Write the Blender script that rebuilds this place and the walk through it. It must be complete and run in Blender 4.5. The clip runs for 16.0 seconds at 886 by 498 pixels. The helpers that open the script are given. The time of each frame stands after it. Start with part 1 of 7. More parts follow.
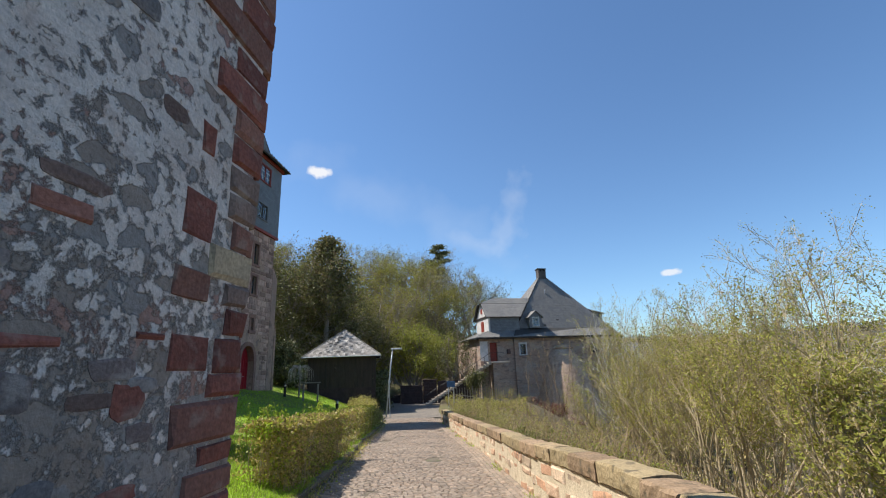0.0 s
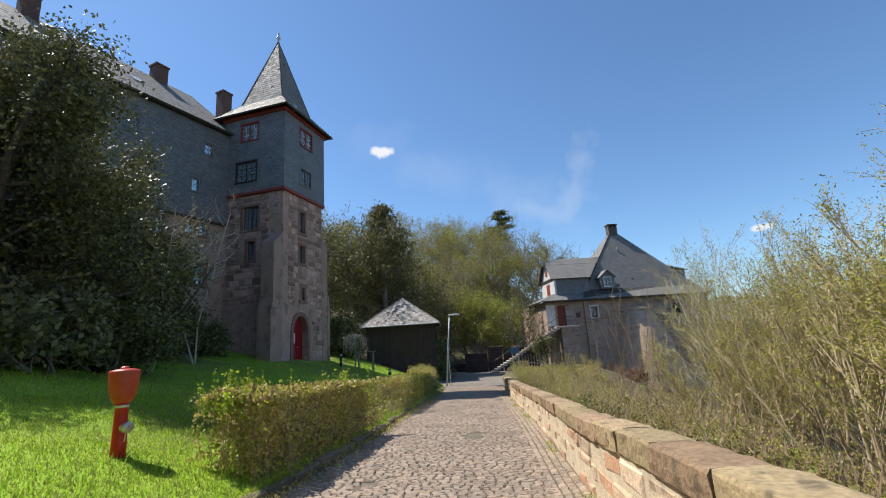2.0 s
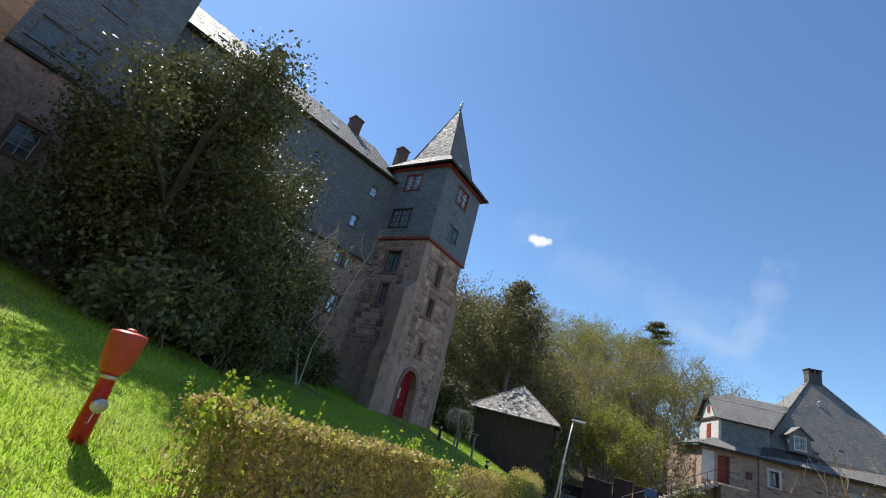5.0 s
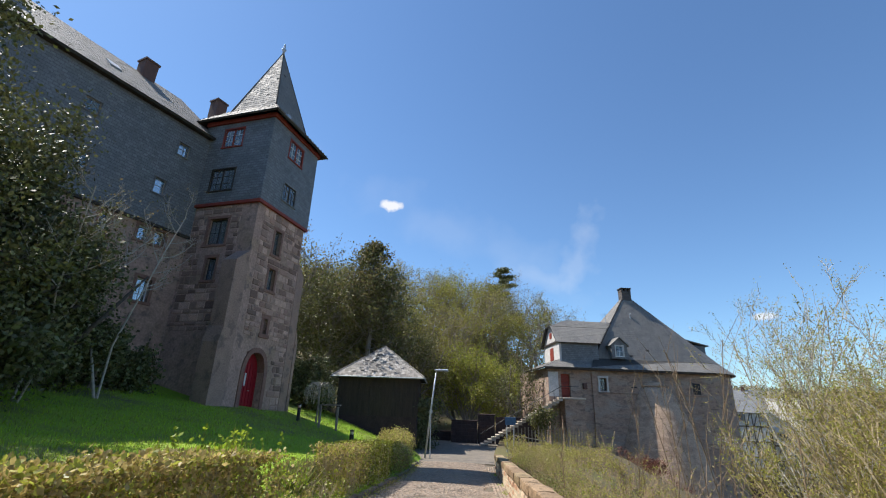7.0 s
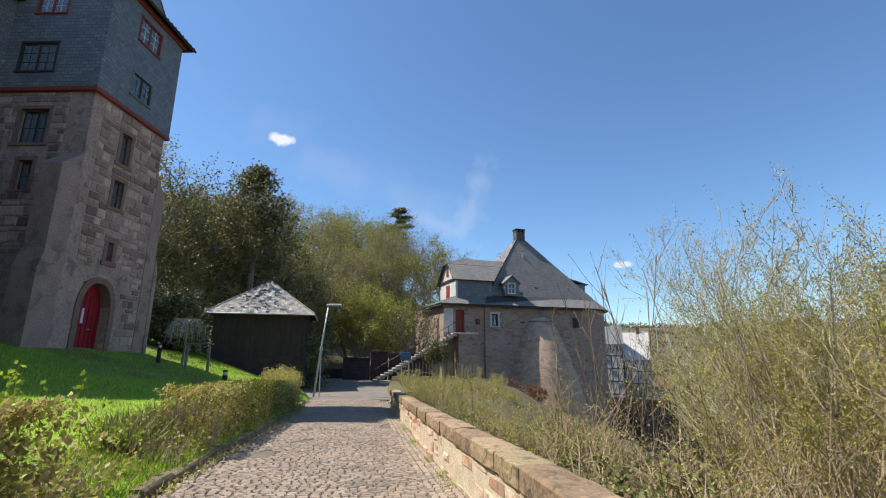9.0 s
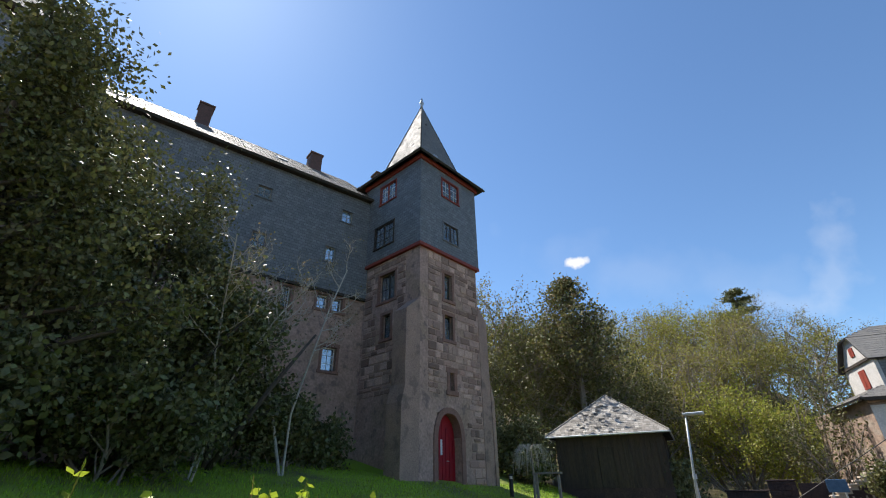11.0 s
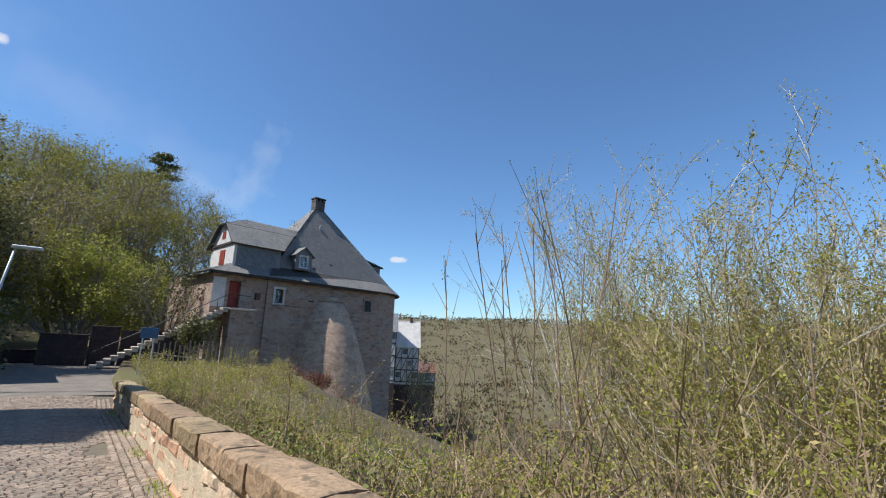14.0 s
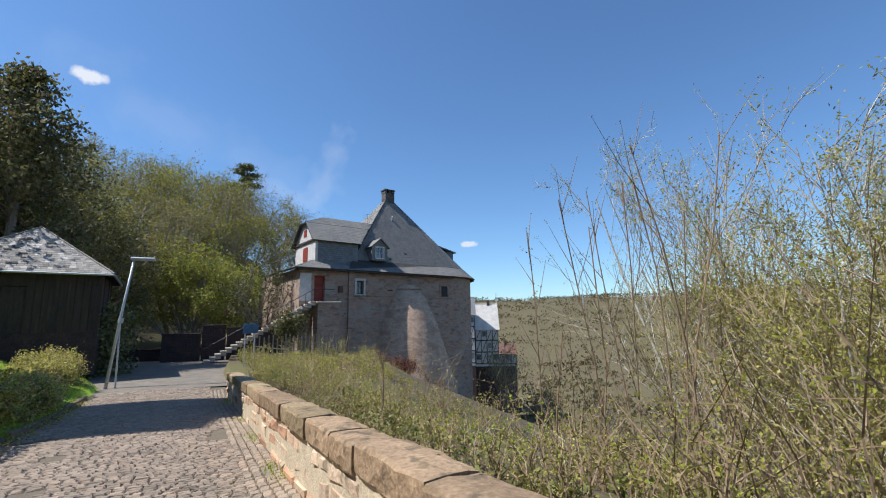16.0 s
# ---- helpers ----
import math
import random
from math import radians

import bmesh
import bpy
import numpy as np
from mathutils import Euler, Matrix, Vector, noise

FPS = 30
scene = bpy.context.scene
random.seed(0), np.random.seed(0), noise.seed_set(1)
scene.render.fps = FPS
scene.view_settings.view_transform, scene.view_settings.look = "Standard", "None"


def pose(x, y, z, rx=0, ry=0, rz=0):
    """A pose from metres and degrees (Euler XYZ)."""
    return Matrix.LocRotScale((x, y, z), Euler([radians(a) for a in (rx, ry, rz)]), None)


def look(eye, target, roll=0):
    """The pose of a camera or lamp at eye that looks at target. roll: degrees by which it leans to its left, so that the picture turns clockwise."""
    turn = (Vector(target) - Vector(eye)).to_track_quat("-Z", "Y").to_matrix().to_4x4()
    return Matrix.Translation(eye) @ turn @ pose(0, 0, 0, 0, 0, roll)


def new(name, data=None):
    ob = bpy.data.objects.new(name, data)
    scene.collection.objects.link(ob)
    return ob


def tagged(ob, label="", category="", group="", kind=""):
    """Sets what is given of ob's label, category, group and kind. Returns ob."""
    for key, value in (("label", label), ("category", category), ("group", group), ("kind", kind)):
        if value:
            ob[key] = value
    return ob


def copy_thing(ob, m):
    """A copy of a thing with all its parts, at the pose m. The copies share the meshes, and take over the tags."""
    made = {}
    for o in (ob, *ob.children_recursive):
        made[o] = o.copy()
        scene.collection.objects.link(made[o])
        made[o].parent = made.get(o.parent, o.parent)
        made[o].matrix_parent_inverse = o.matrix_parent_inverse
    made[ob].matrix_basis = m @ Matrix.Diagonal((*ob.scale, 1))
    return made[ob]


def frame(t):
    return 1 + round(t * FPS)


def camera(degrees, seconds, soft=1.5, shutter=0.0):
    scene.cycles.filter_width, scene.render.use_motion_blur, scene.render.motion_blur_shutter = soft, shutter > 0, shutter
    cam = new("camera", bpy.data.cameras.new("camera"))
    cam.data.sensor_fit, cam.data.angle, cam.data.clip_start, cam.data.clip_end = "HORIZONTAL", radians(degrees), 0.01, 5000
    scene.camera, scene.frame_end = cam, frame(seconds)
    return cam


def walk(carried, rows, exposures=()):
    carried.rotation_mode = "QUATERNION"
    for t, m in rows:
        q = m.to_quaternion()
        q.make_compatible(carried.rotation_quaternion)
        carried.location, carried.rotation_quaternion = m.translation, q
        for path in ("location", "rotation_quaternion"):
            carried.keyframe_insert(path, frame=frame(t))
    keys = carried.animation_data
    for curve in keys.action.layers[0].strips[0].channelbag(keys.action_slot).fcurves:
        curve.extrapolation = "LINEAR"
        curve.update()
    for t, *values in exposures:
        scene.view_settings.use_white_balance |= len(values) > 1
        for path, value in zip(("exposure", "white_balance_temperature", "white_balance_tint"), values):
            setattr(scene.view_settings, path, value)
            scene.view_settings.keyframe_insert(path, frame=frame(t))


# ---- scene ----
cam = camera(90.3, 16.0, soft=1.1)
PATH = [
    (0, (0.275, -0.132, 1.503), (0.24, 1.796, 2.034), -2.2),
    (0.5, (0.485, 0.679, 1.412), (0.319, 2.582, 2.003), -2.1),
    (1, (0.596, 1.4, 1.349), (0.306, 3.273, 1.989), -1.7),
    (1.5, (0.743, 2.189, 1.233), (0.376, 4.079, 1.776), -2.5),
    (2, (0.973, 2.769, 1.151), (0.632, 4.694, 1.575), -3.7),
    (2.5, (1.078, 3.219, 1.107), (0.767, 5.168, 1.433), -4.1),
    (3, (1.092, 3.63, 0.933), (0.76, 5.587, 1.177), -3.5),
    (3.5, (1.276, 3.847, 0.964), (0.853, 5.782, 1.242), -1.9),
    (4, (0.936, 4.285, 1.006), (0.048, 5.974, 1.605), 8.6),
    (4.2, (0.855, 4.563, 0.959), (-0.062, 6.195, 1.66), 17.0),
    (6.3, (0.686, 6.336, 1.107), (-0.132, 7.965, 1.929), 4.7),
    (6.5, (0.684, 6.578, 1.113), (0.029, 8.293, 1.908), 4.0),
    (7, (0.557, 7.269, 1.099), (0.225, 9.122, 1.774), 1.9),
    (7.5, (0.363, 7.962, 1.081), (0.206, 9.872, 1.652), 1.5),
    (8, (0.227, 8.479, 1.075), (0.29, 10.425, 1.534), 0.9),
    (8.2, (0.201, 8.649, 1.051), (0.358, 10.6, 1.465), 0.7),
    (10.3, (-0.454, 11.464, 0.645), (-0.621, 13.33, 1.346), -6.1),
    (10.5, (-0.625, 11.735, 0.658), (-1.183, 13.47, 1.483), -5.7),
    (11, (-0.884, 12.283, 0.647), (-1.928, 13.704, 1.591), -1.0),
    (11.2, (-0.878, 12.516, 0.652), (-1.901, 14.004, 1.512), -3.4),
    (11.5, (-0.759, 12.866, 0.656), (-1.765, 14.505, 1.206), -2.4),
    (12, (-0.561, 13.37, 0.551), (-1.112, 15.261, 0.901), 0.3),
    (12.5, (-0.444, 13.748, 0.52), (-0.3, 15.72, 0.815), 1.7),
    (12.6, (-0.433, 13.855, 0.519), (-0.204, 15.826, 0.772), 0.8),
    (13, (-0.414, 14.298, 0.515), (0.247, 16.172, 0.747), 0.9),
    (13.5, (-0.309, 14.338, 0.564), (0.617, 16.086, 0.862), 2.2),
    (14, (-0.08, 14.099, 0.57), (0.97, 15.752, 0.975), 2.3),
    (14.5, (-0.039, 14.143, 0.557), (1.001, 15.809, 0.936), 0.4),
    (15, (-0.048, 14.283, 0.514), (0.872, 16.029, 0.839), -1.3),
    (15.5, (-0.076, 14.299, 0.52), (0.752, 16.093, 0.83), -1.9),
    (16, (-0.089, 14.36, 0.511), (0.687, 16.174, 0.839), -1.0),
]
walk(cam, [(t, look(eye, target, roll)) for t, eye, target, roll in PATH], [(0, 0.68, 6580, 10), (3.2, 0.68, 6580, 10), (4.0, 0.78, 6650, 10), (6.3, 0.76, 6580, 10), (8, 0.68, 6480, 10), (10.5, 0.80, 6700, 10), (12, 0.82, 6750, 10), (13, 0.54, 6220, 10), (16, 0.57, 6170, 10)])

# ---- sky and sun ----
SUN_WAY = Vector((-0.541, 0.112, 0.834)).normalized()
world = bpy.data.worlds.new("world")
scene.world = world
world.use_nodes = True
wt = world.node_tree
wt.nodes.clear()
w_out = wt.nodes.new("ShaderNodeOutputWorld")
w_sky = wt.nodes.new("ShaderNodeTexSky")
w_sky.sky_type, w_sky.sun_disc = "NISHITA", False
w_sky.sun_elevation, w_sky.sun_rotation = radians(56.5), radians(-79.3)
w_sky.air_density, w_sky.dust_density, w_sky.ozone_density = 1.0, 0.2, 2.6
w_bg = wt.nodes.new("ShaderNodeBackground")
w_bg.inputs["Strength"].default_value = 0.094
w_tint = wt.nodes.new("ShaderNodeMix")
w_tint.data_type, w_tint.blend_type = "RGBA", "MULTIPLY"
w_tint.inputs[0].default_value, w_tint.inputs[7].default_value = 1.0, (0.80, 0.99, 1.13, 1)
wt.links.new(w_sky.outputs["Color"], w_tint.inputs[6])
wt.links.new(w_tint.outputs[2], w_bg.inputs["Color"])
w_coord = wt.nodes.new("ShaderNodeTexCoord")
w_last = w_bg.outputs[0]


def w_math(op, a, b=None, c=None, clamp=False):
    n = wt.nodes.new("ShaderNodeMath")
    n.operation, n.use_clamp = op, clamp
    for i, v in enumerate((a, b, c)):
        if v is None:
            continue
        if isinstance(v, (int, float)):
            n.inputs[i].default_value = v
        else:
            wt.links.new(v, n.inputs[i])
    return n.outputs[0]


def w_dot(vec):
    n = wt.nodes.new("ShaderNodeVectorMath")
    n.operation = "DOT_PRODUCT"
    wt.links.new(w_coord.outputs["Generated"], n.inputs[0])
    n.inputs[1].default_value = vec
    return n.outputs["Value"]


def cloud(left, up, wide, high, cover, grain, ragged, lean=0.0):
    """A cloud in the sky, by its direction in degrees and its size in radians."""
    global w_last
    a, e = radians(left), radians(up)
    right = Vector((math.cos(a), math.sin(a), 0))
    top = Vector((math.sin(a) * math.sin(e), -math.cos(a) * math.sin(e), math.cos(e)))
    rr, tt = right * math.cos(lean) + top * math.sin(lean), top * math.cos(lean) - right * math.sin(lean)
    ahead = Vector((-math.sin(a) * math.cos(e), math.cos(a) * math.cos(e), math.sin(e)))
    nz = wt.nodes.new("ShaderNodeTexNoise")
    nz.inputs["Scale"].default_value, nz.inputs["Detail"].default_value = grain, 5
    wt.links.new(w_coord.outputs["Generated"], nz.inputs["Vector"])
    dx, dy = w_math("DIVIDE", w_dot(rr), wide), w_math("DIVIDE", w_dot(tt), high)
    dist = w_math("SQRT", w_math("ADD", w_math("POWER", w_math("ABSOLUTE", dx), 2), w_math("POWER", w_math("ABSOLUTE", dy), 2)))
    rough = w_math("MULTIPLY_ADD", w_math("SUBTRACT", nz.outputs["Fac"], 0.5), ragged, dist)
    fac = w_math("MULTIPLY", w_math("SUBTRACT", 1.25, rough), 2.2 if cover > 0.5 else 0.9, clamp=True)
    front = w_math("GREATER_THAN", w_dot(ahead), 0.5)
    fac = w_math("MULTIPLY", w_math("MULTIPLY", fac, front), cover)
    white = wt.nodes.new("ShaderNodeBackground")
    white.inputs["Color"].default_value, white.inputs["Strength"].default_value = (0.93, 0.95, 1, 1), 0.62
    mix = wt.nodes.new("ShaderNodeMixShader")
    wt.links.new(fac, mix.inputs[0])
    wt.links.new(w_last, mix.inputs[1])
    wt.links.new(white.outputs[0], mix.inputs[2])
    w_last = mix.outputs[0]


cloud(17.6, 24.9, 0.024, 0.012, 0.95, 40, 1.6)
cloud(-26.6, 10.0, 0.017, 0.007, 0.8, 60, 1.6)
cloud(-8.0, 18.5, 0.08, 0.03, 0.15, 16, 3.6, 1.25)
cloud(-4.0, 15.5, 0.09, 0.02, 0.12, 16, 3.4, -0.35)
cloud(9.0, 22.0, 0.25, 0.05, 0.08, 10, 3.0, -0.4)
wt.links.new(w_last, w_out.inputs["Surface"])

sun = new("sun", bpy.data.lights.new("sun", "SUN"))
sun.data.energy, sun.data.angle, sun.data.color = 4.2, radians(0.55), (1.0, 0.96, 0.90)
sun.matrix_world = look(SUN_WAY * 60, (0, 0, 0))

# ---- materials ----


def material(name, c1, c2, scale=2.0, rough=0.85, bump=0.25, fine=30.0, c3=None, rnd=None, spread=0.25, spec=0.3, metal=0.0,
             brick=None, stain=None, stretch=None, trans=0.0):
    """A surface of two colours in patches, with fine grain, relief, and a value that varies from piece to piece (rnd: 'object' or 'island').
    c3: a third colour, for some of the pieces. brick: (width, height) of courses in the relief. stain: colour, scale, amount of blotches."""
    m = bpy.data.materials.new(name)
    m.use_nodes = True
    t = m.node_tree
    N, L = t.nodes, t.links
    b = N["Principled BSDF"]
    geo = N.new("ShaderNodeNewGeometry")
    pos = geo.outputs["Position"]
    if stretch:
        mp = N.new("ShaderNodeMapping")
        mp.inputs["Scale"].default_value = stretch
        L.new(pos, mp.inputs["Vector"])
        pos = mp.outputs[0]

    def noisy(s, detail=5):
        n = N.new("ShaderNodeTexNoise")
        n.inputs["Scale"].default_value, n.inputs["Detail"].default_value = s, detail
        L.new(pos, n.inputs["Vector"])
        return n.outputs["Fac"]

    def mixed(kind, fac, a, c):
        n = N.new("ShaderNodeMix")
        n.data_type, n.blend_type = "RGBA", kind
        for i, v in ((0, fac), (6, a), (7, c)):
            if isinstance(v, (int, float)):
                n.inputs[i].default_value = v
            elif isinstance(v, tuple):
                n.inputs[i].default_value = (*v[:3], 1)
            else:
                L.new(v, n.inputs[i])
        return n.outputs[2]

    def ramp(v, lo, hi, a=0.0, c=1.0):
        n = N.new("ShaderNodeMapRange")
        n.inputs[1].default_value, n.inputs[2].default_value, n.inputs[3].default_value, n.inputs[4].default_value = lo, hi, a, c
        L.new(v, n.inputs[0])
        return n.outputs[0]

    col = mixed("MIX", ramp(noisy(scale), 0.32, 0.68), c1, c2)
    if rnd:
        r = N.new("ShaderNodeObjectInfo").outputs["Random"] if rnd == "object" else geo.outputs["Random Per Island"]
        if c3:
            col = mixed("MIX", ramp(r, 0.55, 0.75), col, c3)
        wn = N.new("ShaderNodeTexWhiteNoise")
        wn.noise_dimensions = "1D"
        L.new(r, wn.inputs["W"])
        v = ramp(wn.outputs["Value"], 0, 1, 1 - spread, 1 + spread)
        col = mixed("MULTIPLY", 1.0, col, v)
    elif c3:
        col = mixed("MIX", ramp(noisy(scale * 0.37), 0.5, 0.62), col, c3)
    g = ramp(noisy(fine, 3), 0.25, 0.75, 0.72, 1.28)
    col = mixed("MULTIPLY", 1.0, col, g)
    if stain:
        col = mixed("MIX", ramp(noisy(stain[1], 7), 0.56, 0.66, 0, stain[2]), col, stain[0])
    hgt = noisy(fine * 0.6, 6)
    if brick:
        bt = N.new("ShaderNodeTexBrick")
        bt.inputs["Scale"].default_value = 1.0
        bt.inputs["Brick Width"].default_value, bt.inputs["Row Height"].default_value = brick
        bt.inputs["Mortar Size"].default_value = 0.012
        sep = N.new("ShaderNodeSeparateXYZ")
        L.new(geo.outputs["Position"], sep.inputs[0])
        com = N.new("ShaderNodeCombineXYZ")
        ad = N.new("ShaderNodeMath")
        L.new(sep.outputs[0], ad.inputs[0]), L.new(sep.outputs[1], ad.inputs[1])
        L.new(ad.outputs[0], com.inputs[0]), L.new(sep.outputs[2], com.inputs[1])
        L.new(com.outputs[0], bt.inputs["Vector"])
        bt.inputs["Color1"].default_value, bt.inputs["Color2"].default_value = (1.15, 1.15, 1.15, 1), (0.82, 0.82, 0.82, 1)
        bt.inputs["Mortar"].default_value = (0.55, 0.55, 0.55, 1)
        col = mixed("MULTIPLY", 1.0, col, bt.outputs["Color"])
    L.new(col, b.inputs["Base Color"])
    bp = N.new("ShaderNodeBump")
    bp.inputs["Strength"].default_value, bp.inputs["Distance"].default_value = bump, 0.02
    L.new(hgt, bp.inputs["Height"])
    L.new(bp.outputs[0], b.inputs["Normal"])
    L.new(ramp(noisy(scale * 3), 0.3, 0.7, rough - 0.1, min(1, rough + 0.1)), b.inputs["Roughness"])
    b.inputs["Specular IOR Level"].default_value, b.inputs["Metallic"].default_value = spec, metal
    if trans:
        out = N["Material Output"]
        tl = N.new("ShaderNodeBsdfTranslucent")
        L.new(col, tl.inputs["Color"])
        ms = N.new("ShaderNodeMixShader")
        ms.inputs[0].default_value = trans
        L.new(b.outputs[0], ms.inputs[1]), L.new(tl.outputs[0], ms.inputs[2])
        L.new(ms.outputs[0], out.inputs[0])
    return m




def flaking_plaster():
    """Lime plaster flaked off dark rubble in patches, with fine broken edges."""
    m = bpy.data.materials.new("flaking_plaster")
    m.use_nodes = True
    t = m.node_tree
    N, L = t.nodes, t.links
    b = N["Principled BSDF"]
    geo = N.new("ShaderNodeNewGeometry")

    def nz(scale, detail, rough=0.6, dist=0.0):
        n = N.new("ShaderNodeTexNoise")
        n.inputs["Scale"].default_value, n.inputs["Detail"].default_value = scale, detail
        n.inputs["Roughness"].default_value, n.inputs["Distortion"].default_value = rough, dist
        L.new(geo.outputs["Position"], n.inputs["Vector"])
        return n.outputs["Fac"]

    def rng(v, lo, hi, a=0.0, c=1.0):
        n = N.new("ShaderNodeMapRange")
        n.inputs[1].default_value, n.inputs[2].default_value, n.inputs[3].default_value, n.inputs[4].default_value = lo, hi, a, c
        L.new(v, n.inputs[0])
        return n.outputs[0]

    def mx(kind, f, a, c):
        n = N.new("ShaderNodeMix")
        n.data_type, n.blend_type = "RGBA", kind
        for k, v in ((0, f), (6, a), (7, c)):
            if isinstance(v, (int, float)):
                n.inputs[k].default_value = v
            elif isinstance(v, tuple):
                n.inputs[k].default_value = (*v, 1)
            else:
                L.new(v, n.inputs[k])
        return n.outputs[2]

    vo = N.new("ShaderNodeTexVoronoi")
    vo.inputs["Scale"].default_value, vo.inputs["Randomness"].default_value = 2.6, 0.9
    mp = N.new("ShaderNodeMapping")
    mp.inputs["Scale"].default_value = (1, 1, 1.7)
    wob = N.new("ShaderNodeVectorMath")
    wob.operation = "ADD"
    nv = N.new("ShaderNodeTexNoise")
    nv.inputs["Scale"].default_value = 3.0
    sc = N.new("ShaderNodeVectorMath")
    sc.operation = "SCALE"
    sc.inputs["Scale"].default_value = 0.35
    L.new(geo.outputs["Position"], nv.inputs["Vector"])
    L.new(nv.outputs["Color"], sc.inputs[0])
    L.new(geo.outputs["Position"], wob.inputs[0]), L.new(sc.outputs[0], wob.inputs[1])
    L.new(wob.outputs[0], mp.inputs["Vector"]), L.new(mp.outputs[0], vo.inputs["Vector"])
    cell = N.new("ShaderNodeSeparateColor")
    L.new(vo.outputs["Color"], cell.inputs[0])
    core = rng(vo.outputs["Distance"], 0.30, 0.42, 1.0, 0.0)
    stone = mx("MIX", rng(cell.outputs[0], 0.70, 0.74), (0.215, 0.16, 0.12), (0.31, 0.14, 0.095))
    stone = mx("MIX", rng(cell.outputs[1], 0.6, 0.66), stone, (0.21, 0.185, 0.165))
    stone = mx("MULTIPLY", 1.0, stone, rng(nz(22, 6), 0.3, 0.7, 0.7, 1.35))
    plaster = mx("MIX", rng(nz(1.3, 5), 0.35, 0.65), (0.80, 0.69, 0.60), (0.60, 0.50, 0.43))
    plaster = mx("MIX", rng(nz(0.8, 4, 0.6, 1.0), 0.56, 0.68, 0, 0.6), plaster, (0.48, 0.34, 0.27))
    plaster = mx("MULTIPLY", 1.0, plaster, rng(nz(34, 5), 0.3, 0.7, 0.82, 1.16))
    # plaster is missing over some stones, and in ragged specks all over
    gone = N.new("ShaderNodeMath")
    gone.operation = "MULTIPLY"
    L.new(core, gone.inputs[0]), L.new(rng(cell.outputs[2], 0.34, 0.5), gone.inputs[1])
    # more of it is lost in broad patches
    wear = N.new("ShaderNodeMath")
    wear.operation = "ADD"
    L.new(rng(nz(8.5, 9, 0.72, 0.15), 0.3, 0.7, -1.2, 1.0), wear.inputs[0]), L.new(rng(nz(0.55, 3), 0.3, 0.7, -0.05, 0.34), wear.inputs[1])
    # it gives way to the dark stone more and more towards the ground
    sep = N.new("ShaderNodeSeparateXYZ")
    L.new(geo.outputs["Position"], sep.inputs[0])
    foot = N.new("ShaderNodeMath")
    foot.operation = "ADD"
    L.new(wear.outputs[0], foot.inputs[0]), L.new(rng(sep.outputs[2], -0.4, 3.4, 0.85, -0.12), foot.inputs[1])
    ragged = N.new("ShaderNodeMath")
    ragged.operation = "ADD"
    L.new(gone.outputs[0], ragged.inputs[0]), L.new(foot.outputs[0], ragged.inputs[1])
    fac = rng(ragged.outputs[0], 0.14, 0.60, 0, 0.82)
    L.new(mx("MIX", fac, plaster, stone), b.inputs["Base Color"])
    hgt = N.new("ShaderNodeMath")
    hgt.operation = "SUBTRACT"
    L.new(rng(nz(18, 6), 0, 1, 0, 0.6), hgt.inputs[0]), L.new(rng(fac, 0, 1, 0, 0.7), hgt.inputs[1])
    bp = N.new("ShaderNodeBump")
    bp.inputs["Strength"].default_value, bp.inputs["Distance"].default_value = 1.0, 0.03
    L.new(hgt.outputs[0], bp.inputs["Height"]), L.new(bp.outputs[0], b.inputs["Normal"])
    b.inputs["Roughness"].default_value, b.inputs["Specular IOR Level"].default_value = 0.452, 0.2
    return m


M_PLASTER = flaking_plaster()
M_QUOIN = material("red_sandstone", (0.28, 0.098, 0.068), (0.19, 0.07, 0.052), 3, 0.88, 0.8, 30, rnd="object", spread=0.3, c3=(0.30, 0.14, 0.10), stain=((0.36, 0.29, 0.24), 4.5, 0.4))
M_CREAM = material("cream_sandstone", (0.47, 0.37, 0.24), (0.38, 0.30, 0.20), 3, 0.9, 0.6, 30, rnd="object", spread=0.1)
M_DULL = material("brown_sandstone", (0.27, 0.18, 0.14), (0.20, 0.14, 0.115), 3, 0.9, 0.7, 30, rnd="object", spread=0.15, stain=((0.38, 0.31, 0.26), 4.5, 0.5))
M_RUBBLE = material("grey_rubble", (0.16, 0.145, 0.14), (0.23, 0.20, 0.185), 4, 0.9, 0.7, 40, rnd="object", spread=0.35, c3=(0.20, 0.13, 0.105), stain=((0.42, 0.36, 0.31), 5, 0.6))
M_PARAPET = material("parapet_sandstone", (0.62, 0.475, 0.335), (0.50, 0.37, 0.255), 4.5, 0.9, 0.7, 38, rnd="object", spread=0.25, c3=(0.50, 0.29, 0.18), stain=((0.22, 0.17, 0.13), 5, 0.7))
M_COPING = material("coping_sandstone", (0.36, 0.25, 0.155), (0.25, 0.175, 0.11), 5, 0.92, 1.0, 28, rnd="object", spread=0.2, c3=(0.33, 0.255, 0.145), stain=((0.10, 0.085, 0.06), 6, 0.75), spec=0.15)
M_MORTAR = material("lime_mortar", (0.62, 0.52, 0.37), (0.48, 0.39, 0.27), 5, 0.95, 0.6, 50)
M_COBBLE = material("cobble_stone", (0.34, 0.265, 0.195), (0.235, 0.185, 0.137), 1.1, 0.7, 0.4, 60, rnd="object", spread=0.2, c3=(0.33, 0.245, 0.175), spec=0.4)
M_COBBLE_B = material("cobble_stone_joined", (0.34, 0.265, 0.195), (0.235, 0.185, 0.137), 1.1, 0.7, 0.4, 60, rnd="island", spread=0.2, c3=(0.33, 0.245, 0.175), spec=0.4)
M_BED = material("road_bedding", (0.18, 0.145, 0.105), (0.125, 0.105, 0.075), 1.4, 0.95, 0.6, 40, stain=((0.10, 0.12, 0.04), 1.8, 0.6))
